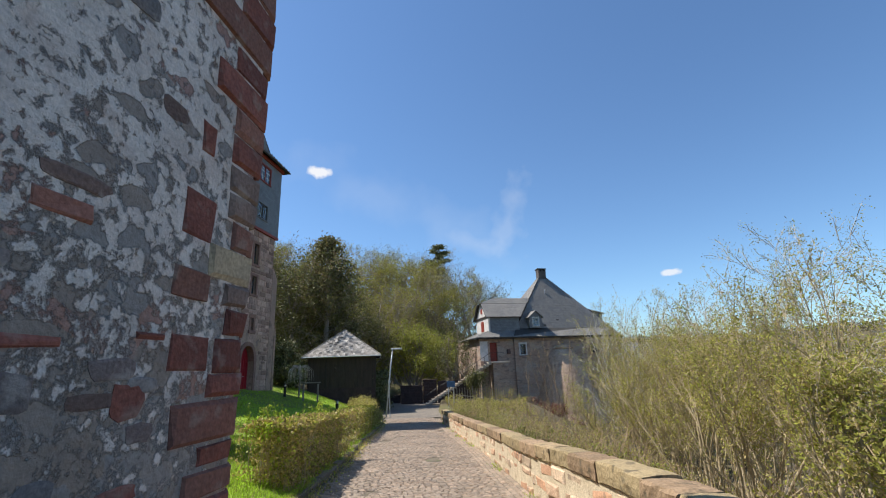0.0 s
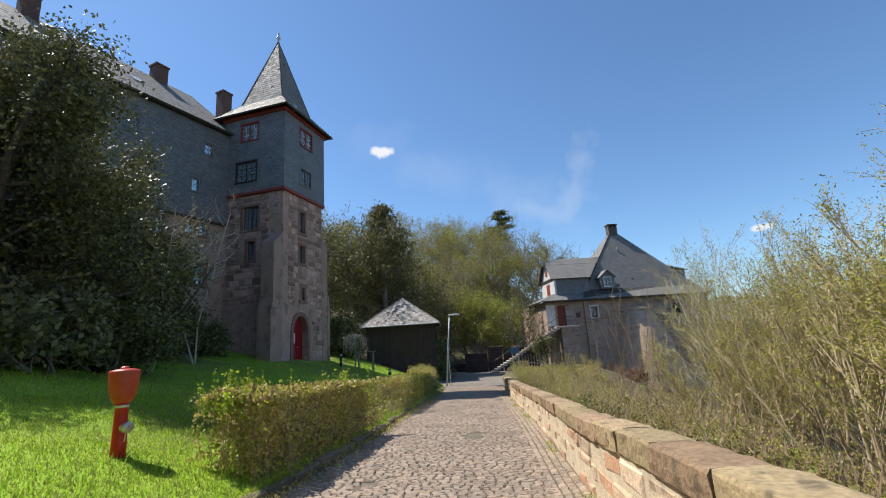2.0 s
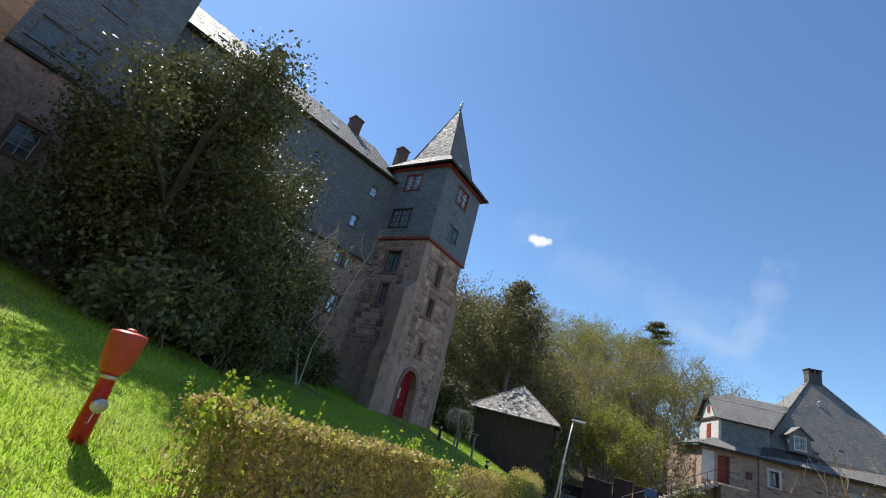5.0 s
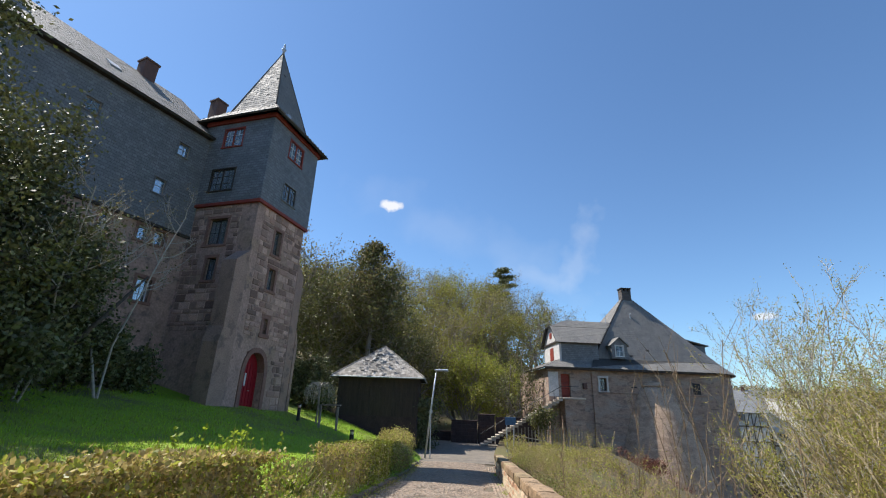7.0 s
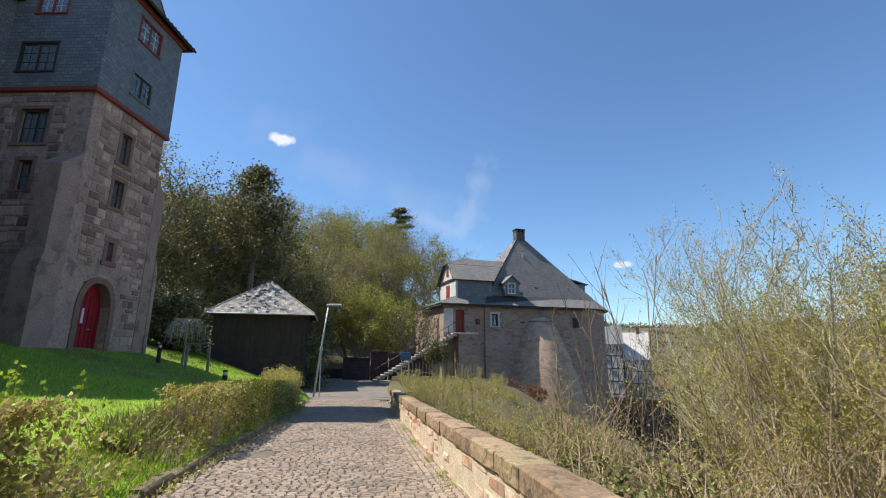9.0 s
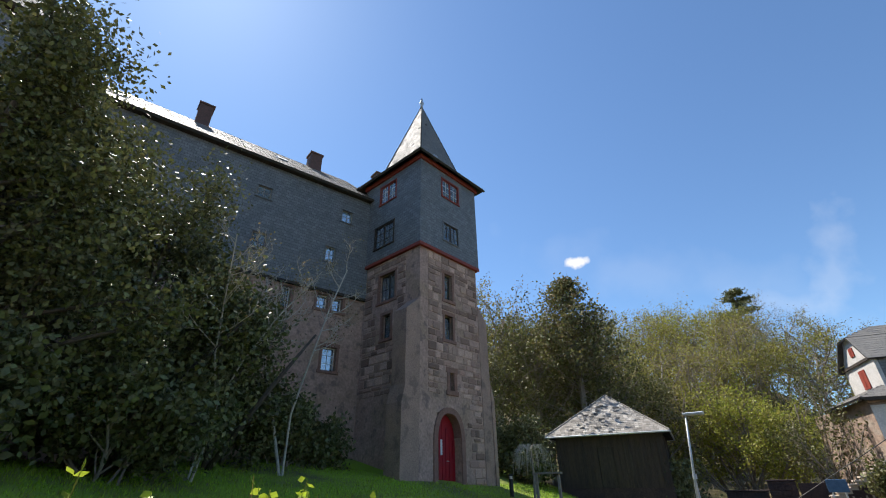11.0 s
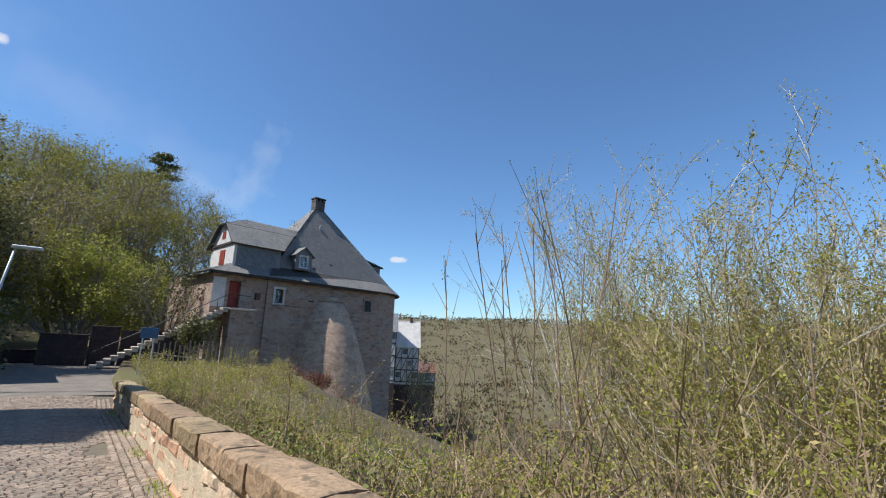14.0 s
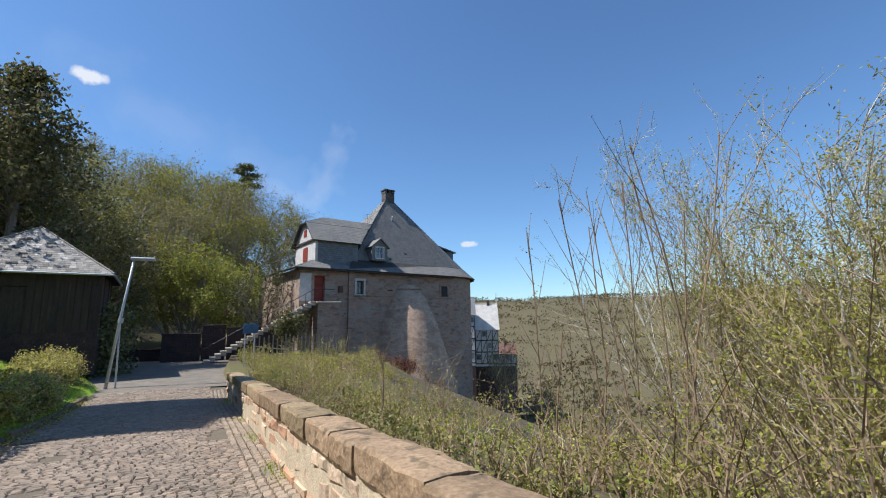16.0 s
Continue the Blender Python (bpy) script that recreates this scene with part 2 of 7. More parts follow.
M_ASPHALT = material("worn_paving", (0.23, 0.195, 0.155), (0.16, 0.14, 0.115), 1.6, 0.9, 0.6, 22)
M_KERB = material("kerb_sandstone", (0.25, 0.185, 0.125), (0.165, 0.13, 0.085), 4, 0.9, 0.5, 40, rnd="object", spread=0.2)
M_LAWN = material("lawn_ground", (0.21, 0.35, 0.02), (0.27, 0.37, 0.035), 0.6, 0.95, 0.8, 30, c3=(0.16, 0.15, 0.06))
M_EARTH = material("slope_earth", (0.14, 0.105, 0.058), (0.105, 0.085, 0.045), 0.5, 0.95, 0.8, 12, c3=(0.125, 0.115, 0.045))
M_GRASS = material("grass_blades", (0.31, 0.49, 0.025), (0.38, 0.52, 0.045), 0.7, 0.6, 0.0, 20, rnd="island", spread=0.35, c3=(0.28, 0.28, 0.09), trans=0.45)
M_DRYGRASS = material("dry_grass", (0.33, 0.26, 0.13), (0.24, 0.24, 0.08), 0.9, 0.7, 0.0, 20, rnd="island", spread=0.35, c3=(0.16, 0.2, 0.05), trans=0.3)
M_SLATE_WALL = material("slate_cladding", (0.165, 0.172, 0.176), (0.20, 0.206, 0.21), 1.2, 0.6, 0.35, 20, brick=(0.3, 0.17), spec=0.4)
M_SLATE = material("roof_slate", (0.23, 0.215, 0.19), (0.175, 0.168, 0.158), 0.9, 0.7, 0.3, 25, rnd="island", spread=0.08, c3=(0.215, 0.20, 0.18), spec=0.3)
M_SLATE_OLD = material("mossy_roof_slate", (0.30, 0.27, 0.235), (0.20, 0.185, 0.165), 1.3, 0.75, 0.3, 25, rnd="island", spread=0.4, c3=(0.38, 0.35, 0.31), spec=0.35)
# near-white, with the sun on this roof put into its colour
M_PALEROOF = material("sunlit_pale_roof", (0.68, 0.64, 0.58), (0.55, 0.51, 0.46), 0.8, 0.8, 0.3, 12)
M_ROOFBASE = material("roof_underlay", (0.07, 0.066, 0.062), (0.05, 0.048, 0.045), 2, 0.9, 0.2, 20)
M_CASTLE = material("castle_rubble", (0.50, 0.33, 0.26), (0.39, 0.26, 0.21), 1.6, 0.92, 0.9, 9, c3=(0.38, 0.26, 0.19), stain=((0.15, 0.12, 0.11), 2.4, 0.6))
M_CASTLE_STONE = material("castle_stone", (0.50, 0.34, 0.265), (0.38, 0.255, 0.205), 3, 0.92, 0.6, 25, rnd="object", spread=0.42, c3=(0.33, 0.21, 0.165))
M_ASHLAR = material("buttress_sandstone", (0.41, 0.27, 0.21), (0.32, 0.22, 0.175), 1.5, 0.9, 0.5, 20, stain=((0.10, 0.08, 0.075), 1.6, 0.5))
M_REDTRIM = material("oxblood_paint", (0.30, 0.055, 0.035), (0.23, 0.045, 0.03), 3, 0.6, 0.2, 30)
M_REDDOOR = material("crimson_door_paint", (0.36, 0.012, 0.022), (0.28, 0.01, 0.018), 2, 0.55, 0.2, 30)
M_WHITE = material("white_sash_paint", (0.74, 0.73, 0.70), (0.66, 0.65, 0.62), 4, 0.5, 0.1, 40)
M_SURROUND = material("window_sandstone", (0.30, 0.17, 0.13), (0.23, 0.13, 0.10), 4, 0.9, 0.4, 30)
M_TIMBER = material("dark_timber", (0.045, 0.036, 0.03), (0.07, 0.055, 0.042), 3, 0.85, 0.4, 25, stretch=(1, 1, 0.2))
M_SHEDWALL = material("dark_plank_wall", (0.075, 0.055, 0.042), (0.05, 0.04, 0.033), 2, 0.9, 0.4, 18, stretch=(3, 3, 0.3))
M_HOUSE = material("bastion_render", (0.42, 0.30, 0.225), (0.27, 0.19, 0.15), 1.7, 0.92, 1.0, 9, c3=(0.36, 0.29, 0.235), stain=((0.15, 0.12, 0.10), 1.6, 0.7), stretch=(1, 1, 2.4))
# lighter than the house render: sunlight on the buttress is put into the colour
M_CONE_SUNLIT = material("bastion_cone_sunlit_render", (0.56, 0.40, 0.28), (0.43, 0.30, 0.21), 2.2, 0.92, 1.0, 9, c3=(0.38, 0.26, 0.18), stain=((0.22, 0.16, 0.125), 2.6, 0.6), stretch=(1, 1, 2.2))
M_LIGHTWALL = material("pale_plaster", (0.62, 0.59, 0.56), (0.52, 0.50, 0.47), 2, 0.85, 0.2, 25)
M_RENDERW = material("white_infill", (0.66, 0.64, 0.60), (0.56, 0.54, 0.50), 1.5, 0.85, 0.2, 20)
M_BRICK = material("chimney_brick", (0.15, 0.085, 0.07), (0.11, 0.07, 0.06), 5, 0.9, 0.5, 30)
M_CHIMNEY = material("slated_chimney", (0.15, 0.13, 0.115), (0.10, 0.09, 0.085), 4, 0.85, 0.5, 25, brick=(0.3, 0.15))
M_STAIR = material("pale_step_stone", (0.52, 0.44, 0.36), (0.42, 0.36, 0.29), 3, 0.85, 0.3, 30, rnd="object", spread=0.12)
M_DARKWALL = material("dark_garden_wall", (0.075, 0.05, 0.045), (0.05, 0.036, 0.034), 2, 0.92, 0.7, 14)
M_HYDRANT = material("faded_red_paint", (0.52, 0.055, 0.022), (0.43, 0.045, 0.02), 6, 0.42, 0.12, 50, stain=((0.36, 0.10, 0.05), 7, 0.5), spec=0.5)
M_HYDRANT_B = material("red_enamel", (0.52, 0.014, 0.012), (0.45, 0.012, 0.01), 6, 0.38, 0.1, 50, spec=0.5)
M_ALU = material("dull_aluminium", (0.55, 0.55, 0.56), (0.45, 0.45, 0.46), 6, 0.38, 0.1, 60, metal=0.9)
M_POLE = material("galvanised_steel", (0.50, 0.52, 0.54), (0.42, 0.44, 0.46), 4, 0.5, 0.1, 40, metal=0.5)
M_BLACK = material("black_metal", (0.02, 0.02, 0.022), (0.03, 0.03, 0.03), 6, 0.5, 0.1, 40)
M_BLUE = material("blue_sign_paint", (0.05, 0.11, 0.2), (0.07, 0.14, 0.24), 6, 0.5, 0.05, 40)
M_WOODGREY = material("grey_weathered_wood", (0.30, 0.26, 0.21), (0.22, 0.19, 0.16), 4, 0.85, 0.3, 35, stretch=(1, 1, 0.2))
M_BARK = material("grey_bark", (0.30, 0.25, 0.20), (0.22, 0.185, 0.15), 3, 0.95, 0.8, 20, stretch=(1, 1, 0.35))
M_BARK_DARK = material("dark_bark", (0.11, 0.09, 0.07), (0.075, 0.06, 0.05), 3, 0.95, 0.8, 20, stretch=(1, 1, 0.35))
M_BARK_PALE = material("pale_twig_bark", (0.46, 0.37, 0.235), (0.35, 0.28, 0.175), 4, 0.85, 0.3, 25)
M_TWIG = material("brown_twig_bark", (0.32, 0.23, 0.145), (0.24, 0.17, 0.11), 4, 0.85, 0.3, 25)
M_BARK_ASH = material("silver_twig_bark", (0.50, 0.45, 0.38), (0.40, 0.35, 0.30), 4, 0.8, 0.3, 25)
M_BIRCH = material("white_birch_bark", (0.56, 0.53, 0.47), (0.45, 0.42, 0.37), 3, 0.8, 0.3, 25, stain=((0.10, 0.09, 0.08), 7, 0.9), stretch=(1, 1, 2.5))
M_EVERGREEN = material("glossy_evergreen_leaf", (0.105, 0.12, 0.04), (0.14, 0.15, 0.055), 1.2, 0.5, 0.0, 20, rnd="island", spread=0.45, c3=(0.16, 0.155, 0.065), spec=0.4, trans=0.15)
M_SPRUCE = material("olive_ivy_leaf", (0.12, 0.13, 0.04), (0.16, 0.155, 0.05), 0.5, 0.6, 0.0, 12, rnd="island", spread=0.4, c3=(0.11, 0.10, 0.035), trans=0.25)
M_CONIFER = material("olive_conifer_spray", (0.17, 0.17, 0.06), (0.20, 0.19, 0.07), 0.5, 0.6, 0.0, 12, rnd="island", spread=0.4, c3=(0.15, 0.13, 0.05), trans=0.3)
M_BUD = material("spring_bud_leaf", (0.26, 0.25, 0.055), (0.30, 0.265, 0.075), 0.3, 0.7, 0.0, 12, rnd="island", spread=0.35, c3=(0.25, 0.19, 0.08), trans=0.35)
M_BUDGREEN = material("yellow_green_bud_leaf", (0.33, 0.31, 0.05), (0.27, 0.27, 0.045), 0.3, 0.7, 0.0, 12, rnd="island", spread=0.35, c3=(0.25, 0.21, 0.07), trans=0.35)
M_BUD_BROWN = material("brown_bud_leaf", (0.27, 0.20, 0.10), (0.21, 0.165, 0.085), 0.3, 0.8, 0.0, 12, rnd="island", spread=0.35, c3=(0.16, 0.155, 0.05), trans=0.3)
M_WILLOW = material("yellow_green_willow_leaf", (0.35, 0.36, 0.06), (0.29, 0.33, 0.05), 0.6, 0.6, 0.0, 12, rnd="island", spread=0.3, c3=(0.30, 0.27, 0.07), trans=0.4)
M_SHRUB = material("fresh_shrub_leaf", (0.40, 0.40, 0.08), (0.34, 0.345, 0.065), 0.8, 0.55, 0.0, 20, rnd="island", spread=0.35, c3=(0.44, 0.35, 0.14), trans=0.5)
M_LIME = material("lime_shoot_leaf", (0.34, 0.42, 0.04), (0.27, 0.37, 0.035), 2, 0.5, 0.0, 20, rnd="island", spread=0.25, trans=0.45)
M_HEDGE = material("bronze_hedge_leaf", (0.48, 0.37, 0.155), (0.42, 0.335, 0.12), 0.9, 0.55, 0.0, 25, rnd="island", spread=0.45, c3=(0.40, 0.42, 0.07), spec=0.4, trans=0.4)
M_HEDGE_G = material("green_hedge_leaf", (0.23, 0.26, 0.025), (0.29, 0.30, 0.035), 0.9, 0.5, 0.0, 25, rnd="island", spread=0.35, c3=(0.20, 0.19, 0.04), spec=0.4, trans=0.25)
M_BRAMBLE = material("bramble_leaf", (0.17, 0.20, 0.05), (0.21, 0.23, 0.06), 1.3, 0.5, 0.0, 25, rnd="island", spread=0.4, c3=(0.30, 0.2, 0.1), trans=0.3)
M_REDTWIG = material("red_brown_shrub", (0.20, 0.075, 0.05), (0.15, 0.06, 0.04), 1.5, 0.8, 0.0, 25, rnd="island", spread=0.4)
M_FARWOOD = material("far_woodland", (0.125, 0.102, 0.052), (0.155, 0.125, 0.064), 0.02, 0.95, 0.0, 0.5, rnd="island", spread=0.12, c3=(0.14, 0.112, 0.05), trans=0.4)
M_FARWALL = material("far_house_render", (0.36, 0.32, 0.27), (0.28, 0.25, 0.21), 0.2, 0.9, 0.1, 3)
M_FARROOF = material("far_roof_tile", (0.22, 0.10, 0.07), (0.16, 0.1, 0.08), 0.2, 0.85, 0.1, 3)


def glass_material():
    m = bpy.data.materials.new("window_glass")
    m.use_nodes = True
    b = m.node_tree.nodes["Principled BSDF"]
    b.inputs["Base Color"].default_value = (0.45, 0.5, 0.53, 1)
    b.inputs["Transmission Weight"].default_value = 0.75
    b.inputs["Roughness"].default_value, b.inputs["IOR"].default_value = 0.04, 1.5
    b.inputs["Specular IOR Level"].default_value = 0.3
    return m


M_GLASS = glass_material()

# ---- building blocks ----
BASE = {}


class Geo:
    """Corners and faces of one mesh, laid in the frame m."""

    def __init__(self, m=None):
        self.v, self.f, self.m = [], [], m or Matrix()

    def add(self, pts, faces):
        k = len(self.v)
        self.v += [tuple(self.m @ Vector(p)) for p in pts]
        self.f += [tuple(k + i for i in f) for f in faces]
        return self

    def box(self, x0, y0, z0, x1, y1, z1):
        p = [(x, y, z) for z in (z0, z1) for y in (y0, y1) for x in (x0, x1)]
        return self.add(p, [(0, 2, 3, 1), (4, 5, 7, 6), (0, 1, 5, 4), (2, 6, 7, 3), (0, 4, 6, 2), (1, 3, 7, 5)])

    def block(self, x0, y0, z0, x1, y1, z1, e=0.02, r=None):
        """A box with its edges cut, and its corners a little out of true."""
        j = (lambda s: r.uniform(-s, s)) if r else (lambda s: 0)
        p, e = [], min(e, (x1 - x0) / 3, (z1 - z0) / 3)
        for y, i in ((y1, 0), (y0 + e, 0), (y0, e)):
            for x, z in ((x0 + i, z0 + i), (x1 - i, z0 + i), (x1 - i, z1 - i), (x0 + i, z1 - i)):
                p.append((x + j(e * 0.5), y + j(e * 0.3), z + j(e * 0.5)))
        f = [(0, 3, 2, 1), (8, 9, 10, 11)]
        for a in (0, 4):
            f += [(a + k, a + (k + 1) % 4, a + 4 + (k + 1) % 4, a + 4 + k) for k in range(4)]
        return self.add(p, f)

    def tube(self, pts, radii, n=6, cap=True):
        pts = [Vector(p) for p in pts]
        k, ring = len(self.v), []
        for i, p in enumerate(pts):
            d = (pts[min(i + 1, len(pts) - 1)] - pts[max(i - 1, 0)])
            d = d.normalized() if d.length > 1e-6 else Vector((0, 0, 1))
            a = d.orthogonal().normalized() if i == 0 else (ring - d * ring.dot(d)).normalized()
            ring, b = a, d.cross(a)
            for s in range(n):
                w = 2 * math.pi * s / n
                self.v.append(tuple(self.m @ (p + (a * math.cos(w) + b * math.sin(w)) * radii[i])))
        for i in range(len(pts) - 1):
            for s in range(n):
                self.f.append((k + i * n + s, k + i * n + (s + 1) % n, k + (i + 1) * n + (s + 1) % n, k + (i + 1) * n + s))
        if cap:
            self.f += [tuple(k + s for s in reversed(range(n))), tuple(k + (len(pts) - 1) * n + s for s in range(n))]
        return self

    def lathe(self, prof, n=24, centre=(0, 0, 0)):
        k = len(self.v)
        for r, z in prof:
            for s in range(n):
                w = 2 * math.pi * s / n
                self.v.append(tuple(self.m @ Vector((centre[0] + r * math.cos(w), centre[1] + r * math.sin(w), centre[2] + z))))
        for i in range(len(prof) - 1):
            for s in range(n):
                self.f.append((k + i * n + s, k + i * n + (s + 1) % n, k + (i + 1) * n + (s + 1) % n, k + (i + 1) * n + s))
        self.f += [tuple(k + s for s in reversed(range(n))), tuple(k + (len(prof) - 1) * n + s for s in range(n))]
        return self

    def leaf(self, p, s, r, long=1.6, up=0.0):
        """One leaf: a small folded diamond at p, turned by chance."""
        d = Vector((r.gauss(0, 1), r.gauss(0, 1), r.gauss(0, 1) + up))
        d = d.normalized() if d.length > 1e-6 else Vector((0, 0, 1))
        a = d.orthogonal().normalized()
        a.rotate(Matrix.Rotation(r.uniform(0, 6.28), 3, d))
        p = Vector(p)
        k = len(self.v)
        for q in (p, p + d * s * long * 0.5 + a * s * 0.5, p + d * s * long, p + d * s * long * 0.5 - a * s * 0.5):
            self.v.append((q.x, q.y, q.z))
        self.f.append((k, k + 1, k + 2, k + 3))

    def data(self, name, mat, smooth=False):
        me = bpy.data.meshes.new(name)
        me.from_pydata(self.v, [], self.f)
        me.materials.append(mat)
        if smooth:
            me.polygons.foreach_set("use_smooth", [True] * len(me.polygons))
        me.update()
        return me


def thing(name, at, label, category, group="", kind=""):
    ob = new(name)
    ob.empty_display_size = 0.1
    ob.matrix_basis = m = at if isinstance(at, Matrix) else Matrix.Translation(at)
    BASE[ob] = m.copy()
    return tagged(ob, label, category, group, kind)


def part(name, geo, mat, parent=None, label="", smooth=False):
    """Links a mesh, made in world places, under a thing or a part."""
    ob = new(name, geo if isinstance(geo, bpy.types.Mesh) else geo.data(name, mat, smooth))
    if parent:
        ob.parent = parent
        ob.matrix_parent_inverse = BASE[parent].inverted()
    BASE[ob] = Matrix()
    if name in ("slate_covering", "twig_mass", "leafage", "stem_mass", "foliage"):
        ob["kind"] = "stuff"
    return tagged(ob, label) if label else ob


def whole(name, geo, mat, label, category, group="", kind="", smooth=False):
    return tagged(part(name, geo, mat, None, "", smooth), label, category, group, kind)


def axes(x, y, z, degrees):
    return pose(x, y, z, 0, 0, degrees)


def wall_geo(m, length, z0, z1, thick, holes):
    """A wall along x from 0 to length, its face at y = 0 and its body towards +y, with square openings (x0, z0, x1, z1) through it."""
    g = Geo(m)
    xs = sorted({0, length, *(h[0] for h in holes), *(h[2] for h in holes)})
    zs = sorted({z0, z1, *(h[1] for h in holes), *(h[3] for h in holes)})
    def solid(i, k):
        if not (0 <= i < len(xs) - 1 and 0 <= k < len(zs) - 1):
            return False
        cx, cz = (xs[i] + xs[i + 1]) / 2, (zs[k] + zs[k + 1]) / 2
        return not any(h[0] < cx < h[2] and h[1] < cz < h[3] for h in holes)
    for i in range(len(xs) - 1):
        for k in range(len(zs) - 1):
            if not solid(i, k):
                continue
            a, b, c, d = xs[i], xs[i + 1], zs[k], zs[k + 1]
            g.add([(a, 0, c), (b, 0, c), (b, 0, d), (a, 0, d)], [(0, 1, 2, 3)])
            g.add([(a, thick, c), (b, thick, c), (b, thick, d), (a, thick, d)], [(3, 2, 1, 0)])
            for di, dk, q in ((-1, 0, (a, c, a, d)), (1, 0, (b, d, b, c)), (0, -1, (b, c, a, c)), (0, 1, (a, d, b, d))):
                if not solid(i + di, k + dk):
                    g.add([(q[0], 0, q[1]), (q[0], thick, q[1]), (q[2], thick, q[3]), (q[2], 0, q[3])], [(3, 2, 1, 0)])
    return g


def window(parent, m, x0, z0, x1, z1, lights=1, rows=2, deep=0.12, surround=M_SURROUND, frame_mat=M_WHITE, edge=0.12, sill=True, bars=None):
    """A window in an opening of a wall: its stone or wooden surround, frame, glazing bars and panes."""
    w = part("window", Geo(m).box(x0 - 0.001, deep + 0.05, z0, x0 + 0.03, deep + 0.06, z1), frame_mat, parent)
    if surround:
        g = Geo(m)
        for q in ((x0 - edge, z0, x0, z1), (x1, z0, x1 + edge, z1), (x0 - edge * 1.2, z1, x1 + edge * 1.2, z1 + edge * 1.2)):
            g.block(q[0], -0.03, q[1], q[2], 0.1, q[3], 0.012)
        part("surround", g, surround, w)
        if sill:
            part("sill", Geo(m).block(x0 - edge * 1.3, -0.07, z0 - edge, x1 + edge * 1.3, 0.1, z0, 0.015), surround, w)
    g = Geo(m)
    t = 0.055
    g.box(x0, deep, z0, x0 + t, deep + 0.07, z1).box(x1 - t, deep, z0, x1, deep + 0.07, z1)
    g.box(x0 + t, deep, z0, x1 - t, deep + 0.07, z0 + t).box(x0 + t, deep, z1 - t, x1 - t, deep + 0.07, z1)
    for i in range(1, lights):
        x = x0 + (x1 - x0) * i / lights
        g.box(x - 0.05, deep - 0.005, z0 + t, x + 0.05, deep + 0.072, z1 - t)
    part("frame", g, frame_mat, w)
    for i in range(lights):
        a, b = x0 + (x1 - x0) * i / lights + t, x0 + (x1 - x0) * (i + 1) / lights - t
        g = Geo(m)
        for k in range(1, rows + 1):
            z = z0 + (z1 - z0) * k / (rows + 1)
            g.box(a, deep + 0.02, z - 0.014, b, deep + 0.05, z + 0.014)
        if lights > 1 or b - a > 0.5:
            g.box((a + b) / 2 - 0.014, deep + 0.018, z0 + t, (a + b) / 2 + 0.014, deep + 0.052, z1 - t)
        part("glazing_bars", g, bars or M_WHITE, w)
        ob = part("pane", Geo(m).box(a - 0.01, deep + 0.03, z0 + t - 0.01, b + 0.01, deep + 0.04, z1 - t + 0.01), M_GLASS, w)
        ob.visible_shadow = False
    return w


def slates(parent, tri, rows_high, wide, mat, seed, name="slate_covering"):
    """Courses of single slates over a flat roof face, given by its corners, the first two along the eave."""
    r = random.Random(seed)
    p = [Vector(q) for q in tri]
    ex = (p[1] - p[0]).normalized()
    nrm = (p[1] - p[0]).cross(p[2] - p[0]).normalized()
    if nrm.z < 0:
        nrm = -nrm
    ey = nrm.cross(ex)
    if ey.dot(p[2] - p[0]) < 0:
        ey = -ey
    flat = [((q - p[0]).dot(ex), (q - p[0]).dot(ey)) for q in p]
    top = max(q[1] for q in flat)
    g = Geo()
    k, y = 0, 0.0
    while y < top - 0.05:
        mid, cuts = y + rows_high * 0.5, []
        for a, b in zip(flat, flat[1:] + flat[:1]):
            if (a[1] - mid) * (b[1] - mid) < 0:
                cuts.append(a[0] + (b[0] - a[0]) * (mid - a[1]) / (b[1] - a[1]))
        if len(cuts) > 1:
            lo, hi = min(cuts), max(cuts)
            x = lo - (wide * 0.5 if k % 2 else 0)
            while x < hi:
                w = wide * r.uniform(0.8, 1.2)
                a, b = max(lo, x), min(hi, x + w - 0.008)
                if b - a > 0.03 and r.random() > 0.004:
                    h0, h1, lift = 0.004 + r.uniform(0, 0.006), 0.003, r.uniform(-0.012, 0.012)
                    y0, y1 = y + lift, min(y + rows_high * 1.12, top)
                    q = [p[0] + ex * X + ey * Y + nrm * Z for X, Y, Z in ((a, y0, 0), (b, y0, 0), (a, y0, h0 + 0.004), (b, y0, h0 + 0.004 + r.uniform(-.002, .002)), (b, y1, h1), (a, y1, h1))]
                    g.add(q, [(0, 1, 3, 2), (2, 3, 4, 5)])
                x += w
        y += rows_high
        k += 1
    return part(name, g, mat, parent)


def slab(parent, name, pts, thick, mat, label=""):
    """A flat roof face with thickness, under its slates."""
    p = [Vector(q) for q in pts]
    n = (p[1] - p[0]).cross(p[2] - p[0]).normalized()
    if n.z < 0:
        p.reverse()
        n = (p[1] - p[0]).cross(p[2] - p[0]).normalized()
    k = len(p)
    g = Geo().add(p + [q - n * thick for q in p], [tuple(range(k)), tuple(reversed(range(k, 2 * k)))] + [(i, i + k, (i + 1) % k + k, (i + 1) % k) for i in range(k)])
    return part(name, g, mat, parent, label)

# ---- the lie of the land ----


def lerp(v, xs, ys):
    return float(np.interp(v, xs, ys))


def smooth(v):
    v = min(1.0, max(0.0, v))
    return v * v * (3 - 2 * v)


def road_z(y):
    return lerp(y, (-12, 0, 6, 9.4, 17.85, 25.5, 31, 36, 45, 60, 200), (0.7, -0.08, -0.47, -0.72, -1.13, -1.53, -1.75, -1.8, -1.86, -1.9, -2.0))


